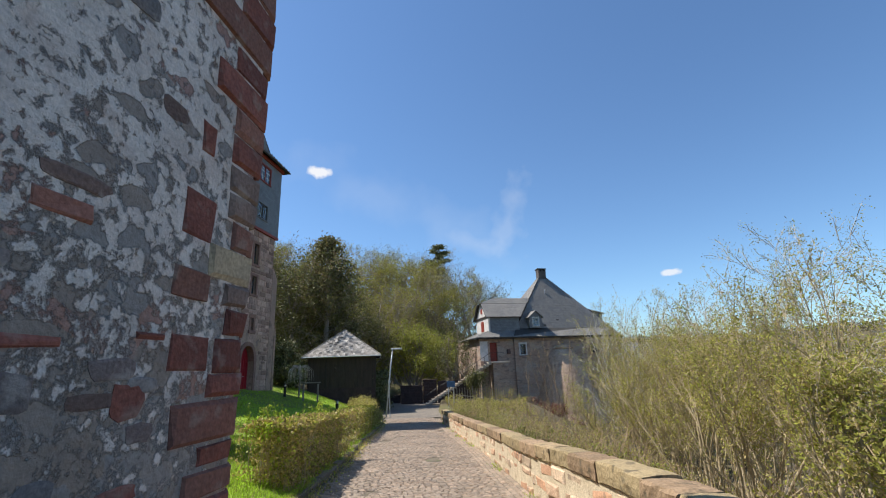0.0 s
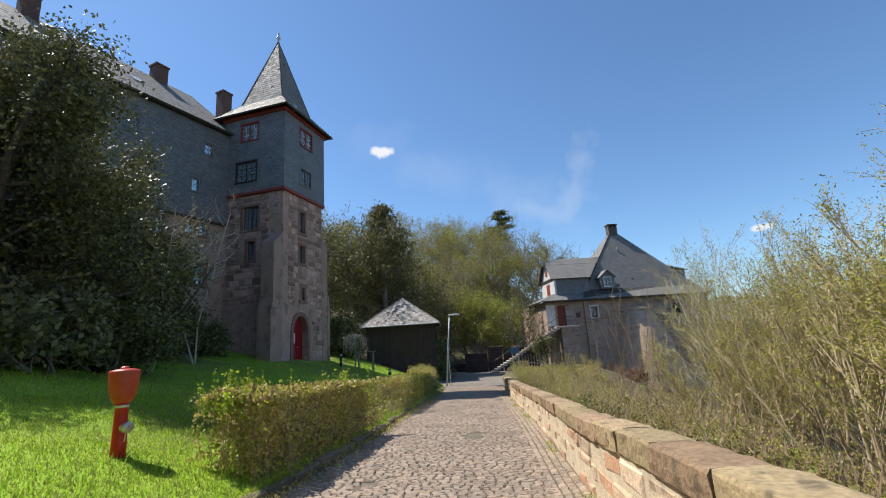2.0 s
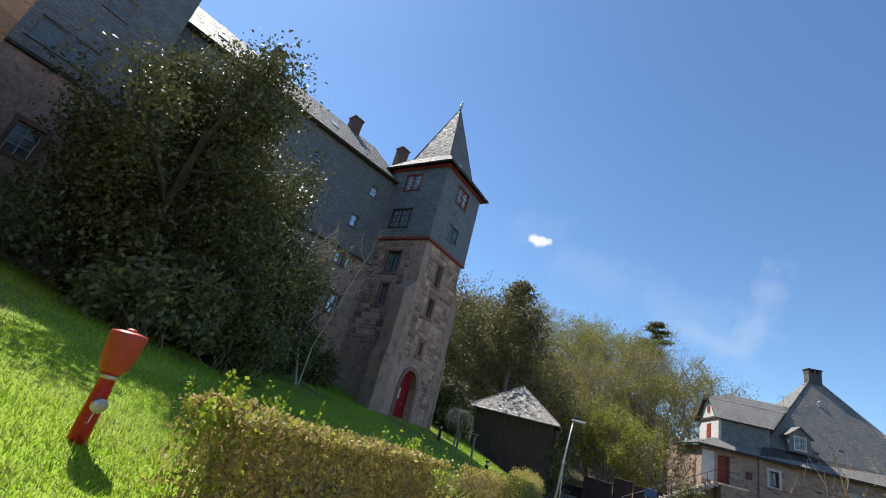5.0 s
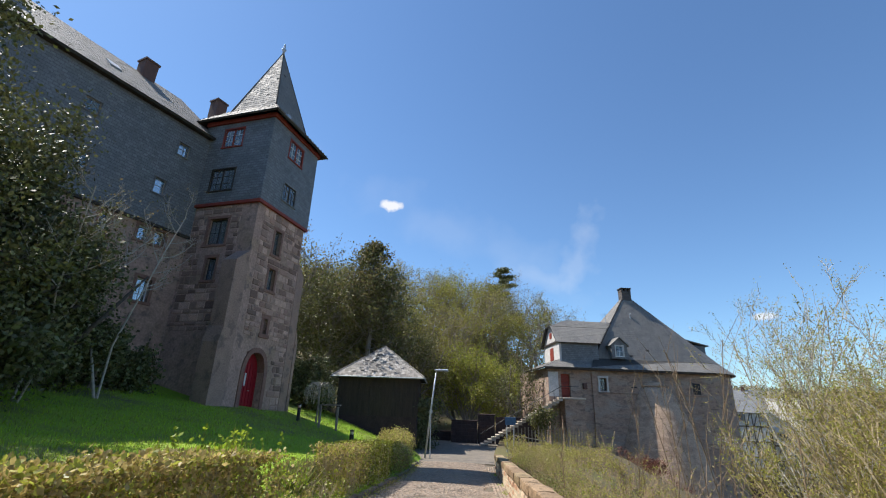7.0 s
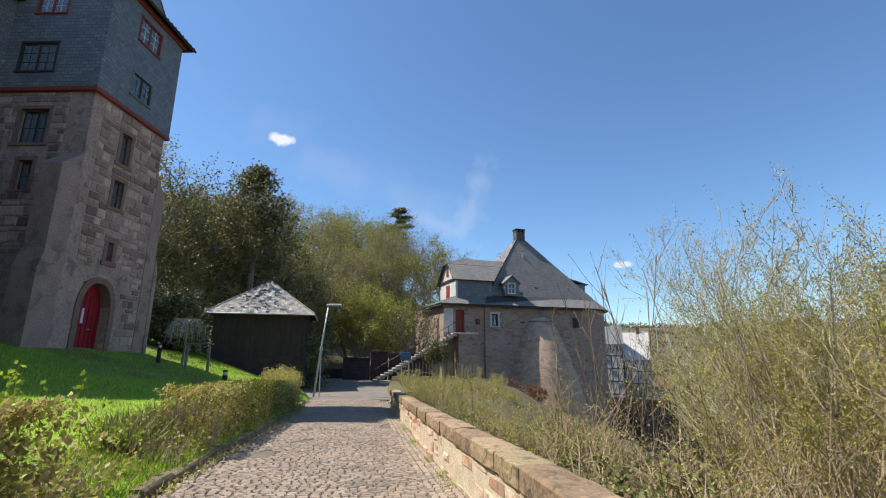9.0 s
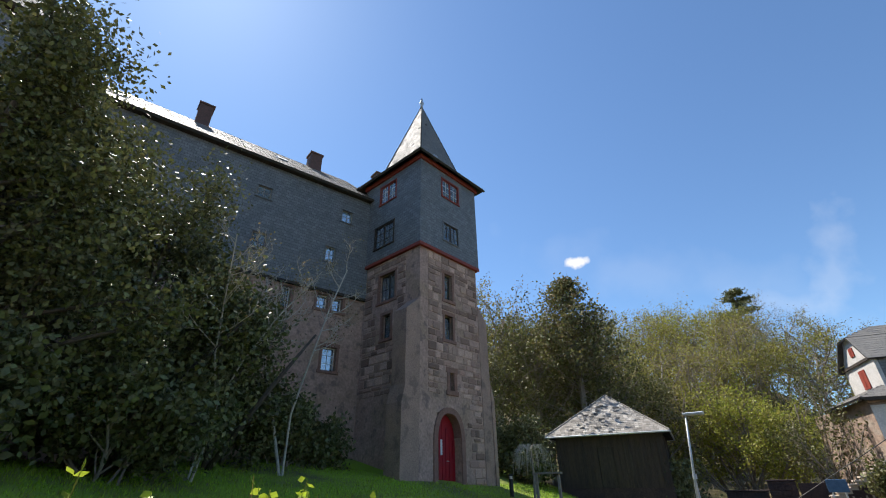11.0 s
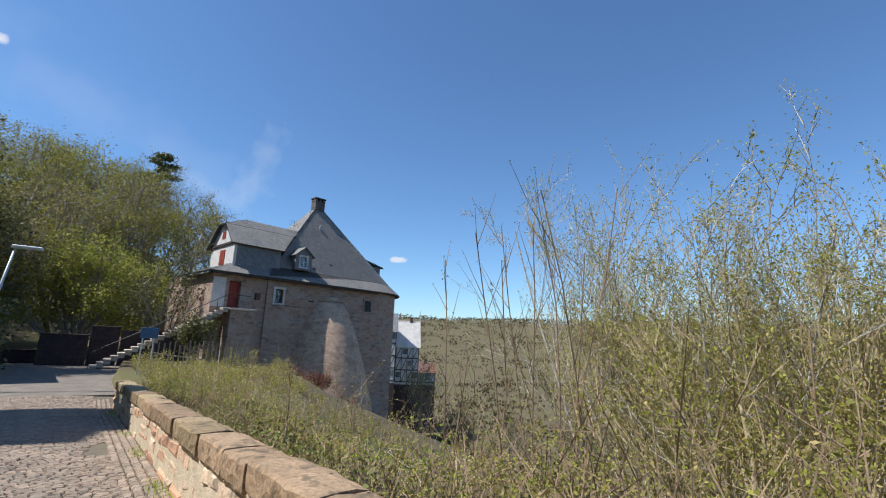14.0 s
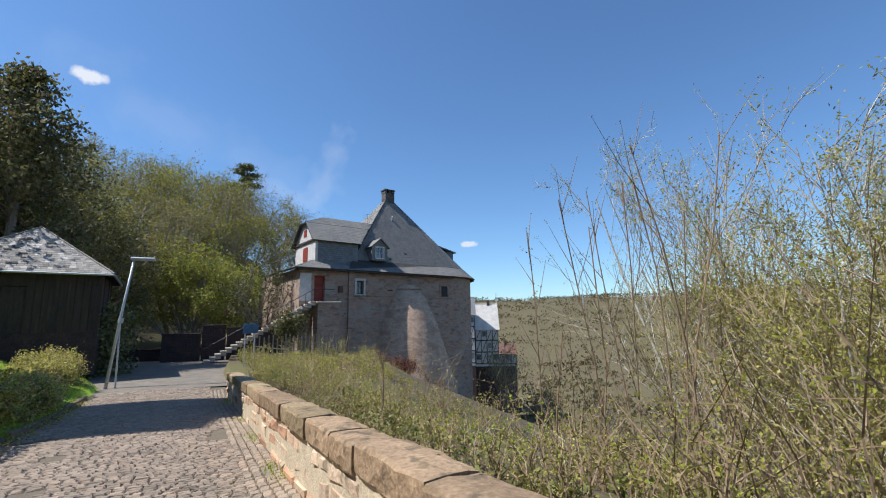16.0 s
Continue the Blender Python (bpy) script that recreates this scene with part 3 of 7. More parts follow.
def kerb_x(y):
    return lerp(y, (-10, 5, 8, 12, 15.5, 19.3, 25, 30, 36, 44, 60), (-2.3, -2.5, -2.65, -2.95, -3.25, -3.75, -4.2, -4.75, -5.5, -8.5, -14))


def wall_x(y):
    return lerp(y, (-10, 0, 5, 8, 12.7, 15.8, 20, 25.2, 31, 40, 60), (2.3, 2.05, 1.86, 1.6, 1.2, 0.9, 0.4, -0.12, -0.8, -1.6, -2.0))


def land_z(x, y):
    """The height of the ground."""
    r, k, w = road_z(y), kerb_x(y), wall_x(y)
    far = math.hypot(x, y - 10)
    if x < k:
        d = k - x
        s = lerp(y, (0, 5, 9, 17, 28, 40), (0.16, 0.22, 0.24, 0.175, 0.26, 0.33))
        z = r + 0.08 + s * min(d, 5) + s * 0.9 * max(0, min(d - 5, 10)) + 0.05 * math.sin(x * 0.9 + y * 0.5) * smooth(d / 3)
    elif x <= w + 0.3:
        z = r - 0.05
    else:
        d = x - w - 0.3
        d = d - min(d, lerp(y, (23, 40), (0, 6.5)))* smooth((70 - y) / 12)
        z = r + 0.32 - 0.42 * max(0, d - 0.9) * smooth((d - 0.5) / 3)
        z = max(z, -24 + 6 * noise.noise((x * 0.02, y * 0.02, 0)))
    z += 21 * smooth((y - 54) / 75) * smooth((24 - x) / 34)
    rise = smooth((far - 180) / 620)
    hill = 38 + 9 * noise.noise((x * 0.0022, y * 0.0022, 3)) + 5 * noise.noise((x * 0.008, y * 0.008, 5))
    return z * (1 - rise) + max(z, hill) * rise


DS = [0, 0.12, 0.5, 1, 1.6, 2.3, 3, 4, 5, 6, 7.2, 8.5, 10, 12, 14, 17, 20, 24, 29, 35, 42, 50, 60, 75, 95, 120, 160, 210, 280, 370, 480, 620, 800, 1050, 1400, 2000, 3000]
YS = [-3000, -1500, -700, -350, -180, -90, -50, -30, -20, -14]
y = -10.0
while y < 62:
    YS.append(y)
    y += 1.0
YS += [65, 69, 74, 80, 87, 95, 104, 115, 130, 150, 175, 210, 260, 330, 430, 560, 720, 950, 1300, 1900, 3000]


def land():
    g = Geo()
    rows = []
    for y in YS:
        k, w = kerb_x(y), wall_x(y)
        xs = [k - d for d in reversed(DS)] + [k + 0.06, (k + w) / 2, w + 0.2] + [w + 0.35 + d for d in DS]
        rows.append(len(xs))
        for x in xs:
            g.v.append((x, y, land_z(x, y)))
    n = rows[0]
    for i in range(len(YS) - 1):
        for j in range(n - 1):
            a = i * n + j
            g.f.append((a, a + 1, a + n + 1, a + n))
    ob = whole("ground", g, M_LAWN, "sloping ground of lawn, bare earth and wooded valley", "ground", kind="structure", smooth=True)
    ob.data.materials.append(M_EARTH)
    half = len(DS) + 1
    ids = []
    for i in range(len(YS) - 1):
        for j in range(n - 1):
            ids.append(0 if j < half and -14 < YS[i] < 46 and j > half - 22 else 1)
    ob.data.polygons.foreach_set("material_index", ids)


land()


def strip(name, y0, y1, step, xa, xb, lift, mat, label, category):
    g = Geo()
    y, k = y0, 0
    while y <= y1 + 1e-6:
        a, b = xa(y), xb(y)
        for i in range(7):
            x = a + (b - a) * i / 6
            g.v.append((x, y, road_z(y) + lift - 0.05 * abs(i / 3 - 1) ** 2))
        y += step
        k += 1
    for i in range(k - 1):
        for j in range(6):
            a = i * 7 + j
            g.f.append((a, a + 1, a + 8, a + 7))
    return whole(name, g, mat, label, category, kind="structure", smooth=True)


road = strip("road", -12, 34, 0.5, lambda y: kerb_x(y) + 0.02, lambda y: wall_x(y) + 0.1, 0.004, M_BED, "cobbled lane sloping gently downhill beside a parapet", "road")
strip("road", 34, 62, 1.0, lambda y: kerb_x(y) + 0.02, lambda y: wall_x(y) + 1.5, 0.02, M_ASPHALT, "worn paved yard where the lane widens", "road")

# ---- near gate tower ----
GT = axes(-1.72, 4.1, 0, 84)   # x runs along the lane face up to the corner, y goes into the wall


def corner_x(z):
    """How far the leaning corner stands out at a height."""
    return float(np.interp(z, (0.4, 1.6, 5.9), (-0.03, 0.03, 0.18)))


# courses of the corner: reach along the face, bottom, top, and the stone (0 red, 1 cream, 2 dull brown)
QUOINS = ((0.55, -0.9, -0.45, 0), (0.7, -0.45, -0.05, 0), (0.42, -0.05, 0.28, 0), (0.66, 0.28, 0.58, 0), (0.63, 0.6, 0.8, 0), (0.5, 0.81, 1.0, 0), (0.83, 1.01, 1.33, 0),
          (0.44, 1.35, 1.55, 0), (0.40, 1.56, 1.86, 0), (0.28, 1.88, 2.13, 0), (0.34, 2.15, 2.36, 2), (0.58, 2.38, 2.67, 1), (0.29, 2.69, 2.96, 0), (0.36, 2.98, 3.23, 2),
          (0.40, 3.25, 3.52, 2), (0.39, 3.54, 3.84, 0), (0.40, 3.86, 4.12, 0), (0.73, 4.14, 4.5, 0), (0.48, 4.52, 4.82, 0), (1.06, 4.84, 5.22, 0))
# single red stones further in: from, to, bottom, top
INSETS = ((0.42, 0.94, 1.54, 1.86), (0.52, 0.99, 2.12, 2.40), (0.53, 0.96, 2.64, 3.07), (0.62, 0.85, 3.42, 3.76), (1.72, 2.3, 1.67, 1.79), (1.68, 2.12, 2.45, 2.6), (0.96, 1.25, 1.79, 1.84))


def gate_tower():
    t = thing("gate_tower", (-1.9, 1, 0), "tall old gate tower of plastered rubble with red sandstone corner stones", "tower")
    m = GT
    a, b = corner_x(-1) - 0.04, corner_x(15.5) - 0.04
    part("wall", Geo(m).add([(-12, 0.05, -1), (a, 0.05, -1), (a, 6.5, -1), (-12, 6.5, -1), (-12, 0.05, 15.5), (b, 0.05, 15.5), (b, 6.5, 15.5), (-12, 6.5, 15.5)],
                            [(0, 3, 2, 1), (4, 5, 6, 7), (0, 1, 5, 4), (1, 2, 6, 5), (2, 3, 7, 6), (3, 0, 4, 7)]), M_PLASTER, t, "weathered white and grey lime plaster flaking off rubble")
    r = random.Random(5)
    rows, k = list(QUOINS), 0
    z = 5.24
    while z < 13:
        h = r.uniform(0.30, 0.46)
        rows.append((r.uniform(0.6, 0.95) if k % 2 else r.uniform(0.36, 0.5), z, z + h - 0.02, 0))
        z, k = z + h, k + 1
    for k, (w, z0, z1, kind) in enumerate(rows):
        c = corner_x((z0 + z1) / 2)
        part("corner_stone", Geo(m).block(-w, 0.022 + r.uniform(-.012, .012), z0, c + r.uniform(-.015, .015), 0.6 if k % 2 == 0 else 0.35, z1, 0.035, r), (M_QUOIN, M_CREAM, M_DULL)[kind], t)
    for x0, x1, z0, z1 in INSETS:
        part("corner_stone", Geo(m).block(-x1, 0.034, z0, -x0 - 0.02, 0.3, z1, 0.035, r), M_QUOIN, t)
    for i in range(190):
        x, z = -r.uniform(0.95, 7.0), r.uniform(-0.6, 7.5)
        if r.random() < 0.45:
            z = r.uniform(-0.6, 2.2)
        if any(q[0] - 0.1 < -x < q[1] + 0.1 and q[2] - 0.1 < z < q[3] + 0.1 for q in INSETS):
            continue
        w, h = r.uniform(0.12, 0.5), r.uniform(0.09, 0.26)
        if r.random() < 0.2:
            w, h = r.uniform(0.4, 0.75), r.uniform(0.09, 0.13)
        n = r.randint(10, 13)
        g = Geo(m)
        pw = lambda v: math.copysign(abs(v) ** 0.55, v)
        out = [(x + w / 2 * pw(math.cos(6.283 * s / n)) * (1 + r.uniform(-.16, .08)), z + h / 2 * pw(math.sin(6.283 * s / n)) * (1 + r.uniform(-.2, .1))) for s in range(n)]
        d = r.uniform(0.004, 0.012)
        pts = [(a, 0.09, b) for a, b in out] + [(a, 0.05 - d * 0.5, b) for a, b in out] + [(x + (a - x) * 0.75, 0.05 - d, z + (b - z) * 0.75) for a, b in out]
        f = [tuple(range(2 * n, 3 * n))] + [(q + s, q + (s + 1) % n, q + n + (s + 1) % n, q + n + s) for q in (0, n) for s in range(n)]
        part("stone", g.add(pts, f), M_QUOIN if r.random() < 0.16 else M_RUBBLE, t)


gate_tower()


def gate_wing():
    t = thing("gate_wing", (-14, 3, 0.5), "sandstone corner of the castle wing beside the gate", "building")
    m = axes(-12.9, 7.2, 0, 84)
    part("wall", Geo(m).box(-12, 0, -0.5, 0, 6.5, 9.4), M_ASHLAR, t)
    r = random.Random(8)
    z = 0.0
    while z < 9.2:
        h = r.uniform(0.35, 0.5)
        part("corner_stone", Geo(m).block(-r.uniform(0.4, 0.9), -0.03, z, 0.03, 0.5, z + h - 0.02, 0.02, r), M_CASTLE_STONE, t)
        z += h


gate_wing()

# ---- castle tower ----
TX, TY = -13.8, 27.85
EAST = axes(TX, TY, 0, 84)                              # along the east face, northward; into the wall is +y
SOUTH = axes(TX, TY, 0, 84) @ axes(0, 5.0, 0, -90)      # along the south face, eastward
WIDE, DEEP = 4.9, 5.0


def stones(parent, m, x0, x1, z0, z1, holes, seed, proud=0.05):
    """Rubble stones in rough courses over a wall, leaving its openings."""
    r = random.Random(seed)
    z = z0
    while z < z1 - 0.12:
        h = min(r.uniform(0.22, 0.46), z1 - z)
        x = x0
        while x < x1 - 0.1:
            w = min(r.uniform(0.25, 0.8), x1 - x)
            a, b, c, d = x + 0.012, x + w - 0.012, z + 0.012 + r.uniform(0, .03), z + h - 0.012 - r.uniform(0, .03)
            if not any(a < q[2] + 0.13 and b > q[0] - 0.13 and c < q[3] + 0.15 and d > q[1] - 0.13 for q in holes) and b - a > 0.1:
                part("stone", Geo(m).block(a, -r.uniform(0.02, proud), c, b, 0.06, d, 0.03, r), M_CASTLE_STONE, parent)
            x += w
        z += h


def arch_door(parent, m, xc, w, z0, z1):
    """A pointed doorway: its stone arch and the door leaf set back in it."""
    n, out, inn = 9, [], []
    spring = z1 - w * 0.78
    def curve(hw, top):
        pts = [(xc - hw, z0)]
        for i in range(n + 1):
            f = i / n
            pts.append((xc - hw * math.cos(f * math.pi / 2) ** 0.85, spring + (top - spring) * math.sin(f * math.pi / 2) ** 0.9))
        return pts + [(2 * xc - x, z) for x, z in reversed(pts[:-1])]
    out, inn = curve(w / 2 + 0.26, z1 + 0.26), curve(w / 2, z1)
    k = len(out)
    g = Geo(m)
    pts = [(x, -0.06, z) for x, z in out] + [(x, -0.06, z) for x, z in inn] + [(x, 0.5, z) for x, z in inn] + [(x, 0.2, z) for x, z in out]
    f = []
    for i in range(k - 1):
        f += [(i, i + k, i + k + 1, i + 1), (i + k, i + 2 * k, i + 2 * k + 1, i + k + 1), (i + 3 * k, i, i + 1, i + 3 * k + 1)]
    part("door_arch", g.add(pts, f), M_SURROUND, parent, "red sandstone pointed arch")
    d = part("door", Geo(m).add([(x, 0.42, z) for x, z in inn] + [(x, 0.48, z) for x, z in inn], [tuple(range(k)), tuple(reversed(range(k, 2 * k)))]), M_REDDOOR, parent, "crimson painted door leaf")
    for i in range(7):
        x = xc - w / 2 + 0.08 + i * (w - 0.16) / 6
        part("plank", Geo(m).box(x - 0.07, 0.395, z0 + 0.02, x + 0.07, 0.42, min(spring + 0.9 - 1.0 * abs(x - xc), z1 - 0.25)), M_REDDOOR, d)
    part("notice_plate", Geo(m).box(xc - 0.2, 0.375, z0 + 1.3, xc - 0.08, 0.393, z0 + 1.95), M_WHITE, d, "narrow white notice plate")
    part("door_handle", Geo(m).tube([(xc + 0.18, 0.36, z0 + 1.05), (xc + 0.34, 0.36, z0 + 1.05)], [0.02, 0.02]), M_ALU, d)


def castle_tower():
    t = thing("castle_tower", (TX - 2.2, TY + 2.7, 0.6), "square rubble castle tower with slate upper storeys and a spire", "tower")
    ins = 0.15
    e_stone = [(2.0, 9.3, 2.6, 10.8), (1.98, 7.15, 2.58, 8.43), (2.28, 4.65, 2.58, 5.5), (1.35, 0.4, 2.95, 3.6)]
    s_stone = [(1.65, 9.4, 2.95, 11.0), (2.05, 7.3, 2.7, 8.6)]
    e_slate = [(1.8, 15.75, 3.2, 17.0), (1.85, 12.8, 3.1, 13.95)]
    s_slate = [(1.5, 15.8, 2.85, 17.05), (1.2, 12.8, 2.8, 14.2)]
    me, ms = EAST @ pose(0, ins, 0), SOUTH @ pose(0, ins, 0)
    part("wall", wall_geo(me @ pose(ins, 0, 0), WIDE - 2 * ins, -0.3, 12.05, 0.5, [(a - ins, b, c - ins, d) for a, b, c, d in e_stone]), M_CASTLE, t)
    part("wall", wall_geo(ms @ pose(ins, 0, 0), DEEP - 2 * ins - 0.5, -0.3, 12.05, 0.5, [(a - ins, b, c - ins, d) for a, b, c, d in s_stone]), M_CASTLE, t)
    m = EAST
    part("wall", Geo(m).box(WIDE - 0.65, 0.66, -0.3, WIDE - ins, DEEP - ins, 12.05), M_CASTLE, t)
    part("wall", Geo(m).box(0.66, DEEP - 0.65, -0.3, WIDE - 0.66, DEEP - ins, 12.05), M_CASTLE, t)
    # slate storeys
    part("slate_wall", wall_geo(EAST, WIDE, 12.0, 17.75, 0.25, e_slate), M_SLATE_WALL, t, "dark blue-grey slate cladding")
    part("slate_wall", wall_geo(SOUTH, DEEP - 0.25, 12.0, 17.75, 0.25, s_slate), M_SLATE_WALL, t)
    part("slate_wall", Geo(m).box(WIDE - 0.25, 0.25, 12.0, WIDE, DEEP, 17.75), M_SLATE_WALL, t)
    part("slate_wall", Geo(m).box(0, DEEP - 0.25, 12.0, WIDE - 0.25, DEEP, 17.75), M_SLATE_WALL, t)
    part("floor_slab", Geo(m).box(0.3, 0.3, 12.06, WIDE - 0.3, DEEP - 0.3, 12.15), M_TIMBER, t)
    for a, b, c, d in ((-0.03, -0.03, WIDE + 0.03, 0.18), (-0.03, 0.18, 0.18, DEEP), (WIDE - 0.18, 0.18, WIDE + 0.03, DEEP)):
        part("trim_board", Geo(m).box(a, b, 11.82, c, d, 11.997), M_REDTRIM, t, "red painted board")
        part("trim_board", Geo(m).box(a - 0.1 * (a < 0), b - 0.1 * (b < 0), 17.5, c + 0.1 * (c > WIDE), d, 17.76), M_REDTRIM, t)
    for q in e_slate:
        window(t, EAST, *q, lights=2, rows=2, deep=0.03, surround=M_REDTRIM if q[1] > 15 else M_SLATE_WALL, frame_mat=M_REDTRIM if q[1] > 15 else M_TIMBER, edge=0.09, bars=None if q[1] > 15 else M_TIMBER)
    for q in s_slate:
        window(t, SOUTH, *q, lights=2, rows=2, deep=0.03, surround=M_REDTRIM if q[1] > 15 else M_TIMBER, frame_mat=M_REDTRIM if q[1] > 15 else M_TIMBER, edge=0.09, bars=None if q[1] > 15 else M_TIMBER)
    for q in e_stone[:3]:
        window(t, me, *q, lights=1, rows=1, deep=0.2, edge=0.17 if q[2] - q[0] > 0.4 else 0.22, frame_mat=M_TIMBER, bars=M_TIMBER)
    for q in s_stone:
        window(t, ms, *q, lights=2 if q[2] - q[0] > 1 else 1, rows=1, deep=0.2, edge=0.15, frame_mat=M_TIMBER, bars=M_TIMBER)
    q = e_stone[3]
    arch_door(t, me, (q[0] + q[2]) / 2, q[2] - q[0] + 0.02, 0.55, 3.6)
    g = Geo(me)
    part("step", g.block(1.1, -0.4, 0.1, 3.2, 0.42, 0.56, 0.02), M_ASHLAR, t)
    # corners and buttresses
    def butt(x0, y0, x1, y1, top, slope):
        g2 = Geo(EAST)
        g2.add([(x0, y0, -0.4), (x1, y0, -0.4), (x1, y1, -0.4), (x0, y1, -0.4), (x0, y0, top), (x1, y0, top), (x1, y1, top), (x0, y1, top)],
               [(0, 3, 2, 1), (0, 1, 5, 4), (1, 2, 6, 5), (2, 3, 7, 6), (3, 0, 4, 7), (4, 5, 6, 7)])
        k = len(g2.v) - 8
        lower = {"x0": (4, 7), "x1": (5, 6)}[slope]
        for i in lower:
            v = Vector(g2.v[k + i])
            g2.v[k + i] = (v.x, v.y, v.z - 0.8)
        part("buttress", g2, M_ASHLAR, t, "stepped sandstone buttress")
    butt(-0.75, 0.10, 0.16, 1.0, 8.9, "x0")
    butt(-0.95, 0.06, -0.75, 1.05, 4.6, "x0")
    butt(WIDE - 0.16, 0.12, WIDE + 0.55, 1.1, 9.6, "x1")
    butt(WIDE + 0.55, 0.08, WIDE + 0.8, 1.15, 5.4, "x1")
    stones(t, me, 0.75, WIDE - 0.2, 0.6, 11.8, e_stone + [(1.0, 0.4, 3.3, 4.1)], 3)
    stones(t, ms, 0.5, DEEP - 1.2, 4.5, 11.8, s_stone, 4)
    # roof: a skirt below, a steep spire above
    c = EAST @ Vector((WIDE / 2, DEEP / 2, 0))
    def ring(h, z):
        return [EAST @ Vector((WIDE / 2 + sx * h, DEEP / 2 + sy * h, z)) for sx, sy in ((-1, -1), (1, -1), (1, 1), (-1, 1))]
    lo, mid = ring(3.0, 17.72), ring(1.72, 19.15)
    tip = EAST @ Vector((WIDE / 2, DEEP / 2, 25.3))
    for i in range(4):
        j = (i + 1) % 4
        slab(t, "roof", [lo[i], lo[j], mid[j], mid[i]], 0.12, M_ROOFBASE)
        slab(t, "roof", [mid[i], mid[j], tip], 0.06, M_ROOFBASE)
        slates(t, [lo[i], lo[j], mid[j], mid[i]], 0.22, 0.26, M_SLATE, 20 + i)
        slates(t, [mid[i], mid[j], tip], 0.22, 0.24, M_SLATE, 30 + i)
        part("hip_ridge", Geo().tube([mid[i], tip], [0.05, 0.03], 6), M_ROOFBASE, t)
    part("finial", Geo().lathe([(0.10, 0), (0.07, 0.25), (0.16, 0.36), (0.16, 0.46), (0.05, 0.56), (0.10, 0.72), (0.06, 0.86), (0.015, 1.0)], 10, tuple(tip - Vector((0, 0, .15)))), M_POLE, t, "grey metal finial", True)
    v = EAST @ pose(WIDE * 0.28, 0.35, 18.5)
    part("roof_vent", Geo(v).box(-0.16, -0.25, -0.3, 0.16, 0.5, 0.12), M_POLE, t)


castle_tower()

# ---- castle wings ----
WA, WB = Vector((-18.4, 28.6, 0)), Vector((-23.6, 9.3, 0))


def wing(name, b, a, stone_holes, slate_holes, z_mid, z_eave, ridge, depth, seed, label, chimneys, over_end):
    """A castle wing with its long face from b to a, rubble below, slate above."""
    ln = (a - b).length
    deg = math.degrees(math.atan2(a.y - b.y, a.x - b.x))
    m = axes(b.x, b.y, 0, deg)
    t = thing(name, (b.x, b.y, 1.0), label, "building")
    part("wall", wall_geo(m, ln, -0.5, z_mid, 0.6, stone_holes), M_CASTLE, t)
    part("wall", Geo(m).box(0, 0.6, -0.5, 0.6, depth, z_mid), M_CASTLE, t)
    part("wall", Geo(m).box(0.6, depth - 0.6, -0.5, ln - 0.0, depth, z_mid), M_CASTLE, t)
    part("slate_wall", wall_geo(m @ pose(0, -0.12, 0), ln, z_mid, z_eave, 0.4, slate_holes), M_SLATE_WALL, t, "dark slate cladding")
    part("slate_wall", Geo(m).box(-0.12, 0.28, z_mid, 0.3, depth, z_eave), M_SLATE_WALL, t)
    part("slate_wall", Geo(m).box(0.3, depth - 0.3, z_mid, ln, depth, z_eave), M_SLATE_WALL, t)
    part("trim_board", Geo(m).box(0, -0.17, z_mid - 0.14, ln, 0.0, z_mid - 0.002), M_TIMBER, t)
    part("eave_board", Geo(m).box(-0.2, -0.45, z_eave - 0.05, ln, -0.122, z_eave + 0.12), M_TIMBER, t)
    h = depth / 2
    p = [m @ Vector(q) for q in ((-0.3 * over_end, -0.55, z_eave + 0.05), (ln + 0.2, -0.55, z_eave + 0.05), (ln + 0.2, h, ridge), (-0.3 * over_end, h, ridge))]
    q = [m @ Vector(q) for q in ((ln + 0.2, depth + 0.5, z_eave), (-0.3 * over_end, depth + 0.5, z_eave), (-0.3 * over_end, h, ridge), (ln + 0.2, h, ridge))]
    slab(t, "roof", p, 0.14, M_ROOFBASE)
    slab(t, "roof", q, 0.14, M_ROOFBASE)
    slates(t, p, 0.26, 0.32, M_SLATE, seed)
    part("gable", Geo(m).add([(0, 0, z_eave), (0, depth, z_eave), (0, h, ridge - 0.25), (0.3, 0, z_eave), (0.3, depth, z_eave), (0.3, h, ridge - 0.25)], [(0, 2, 1), (3, 4, 5), (0, 3, 5, 2), (1, 2, 5, 4)]), M_SLATE_WALL, t)
    for q in stone_holes:
        window(t, m, *q, lights=1, rows=2, deep=0.22, edge=0.16)
    for q in slate_holes:
        window(t, m @ pose(0, -0.12, 0), *q, lights=2 if q[2] - q[0] > 0.9 else 1, rows=1, deep=0.05, surround=M_SLATE_WALL, frame_mat=M_WOODGREY, edge=0.08, bars=M_WOODGREY)
    for x, y, zt, s in chimneys:
        zb = z_eave + (ridge - z_eave) * (1 - abs(y - h) / h) - 0.4
        ch = part("chimney", Geo(m).box(x - s, y - s, zb, x + s, y + s, zt), M_BRICK, t, "red brick chimney")
        part("chimney_cap", Geo(m).block(x - s - 0.07, y - s - 0.07, zt, x + s + 0.07, y + s + 0.07, zt + 0.14, 0.02), M_BRICK, ch)
    for x in (ln * 0.3, ln * 0.72):
        f = Vector((0, h + 0.55, ridge - z_eave - 0.05)).normalized()
        v = m @ Matrix.Translation((x, -0.55 + f.y * 3.0, z_eave + 0.05 + f.z * 3.0)) @ Matrix.Rotation(math.atan2(f.z, f.y), 4, "X")
        part("roof_light", Geo(v).box(-0.3, -0.45, 0.0, 0.3, 0.45, 0.09), M_POLE, t)
    return t


LW = (WA - WB).length


def rv(q):
    return (LW - q[2], q[1], LW - q[0], q[3])


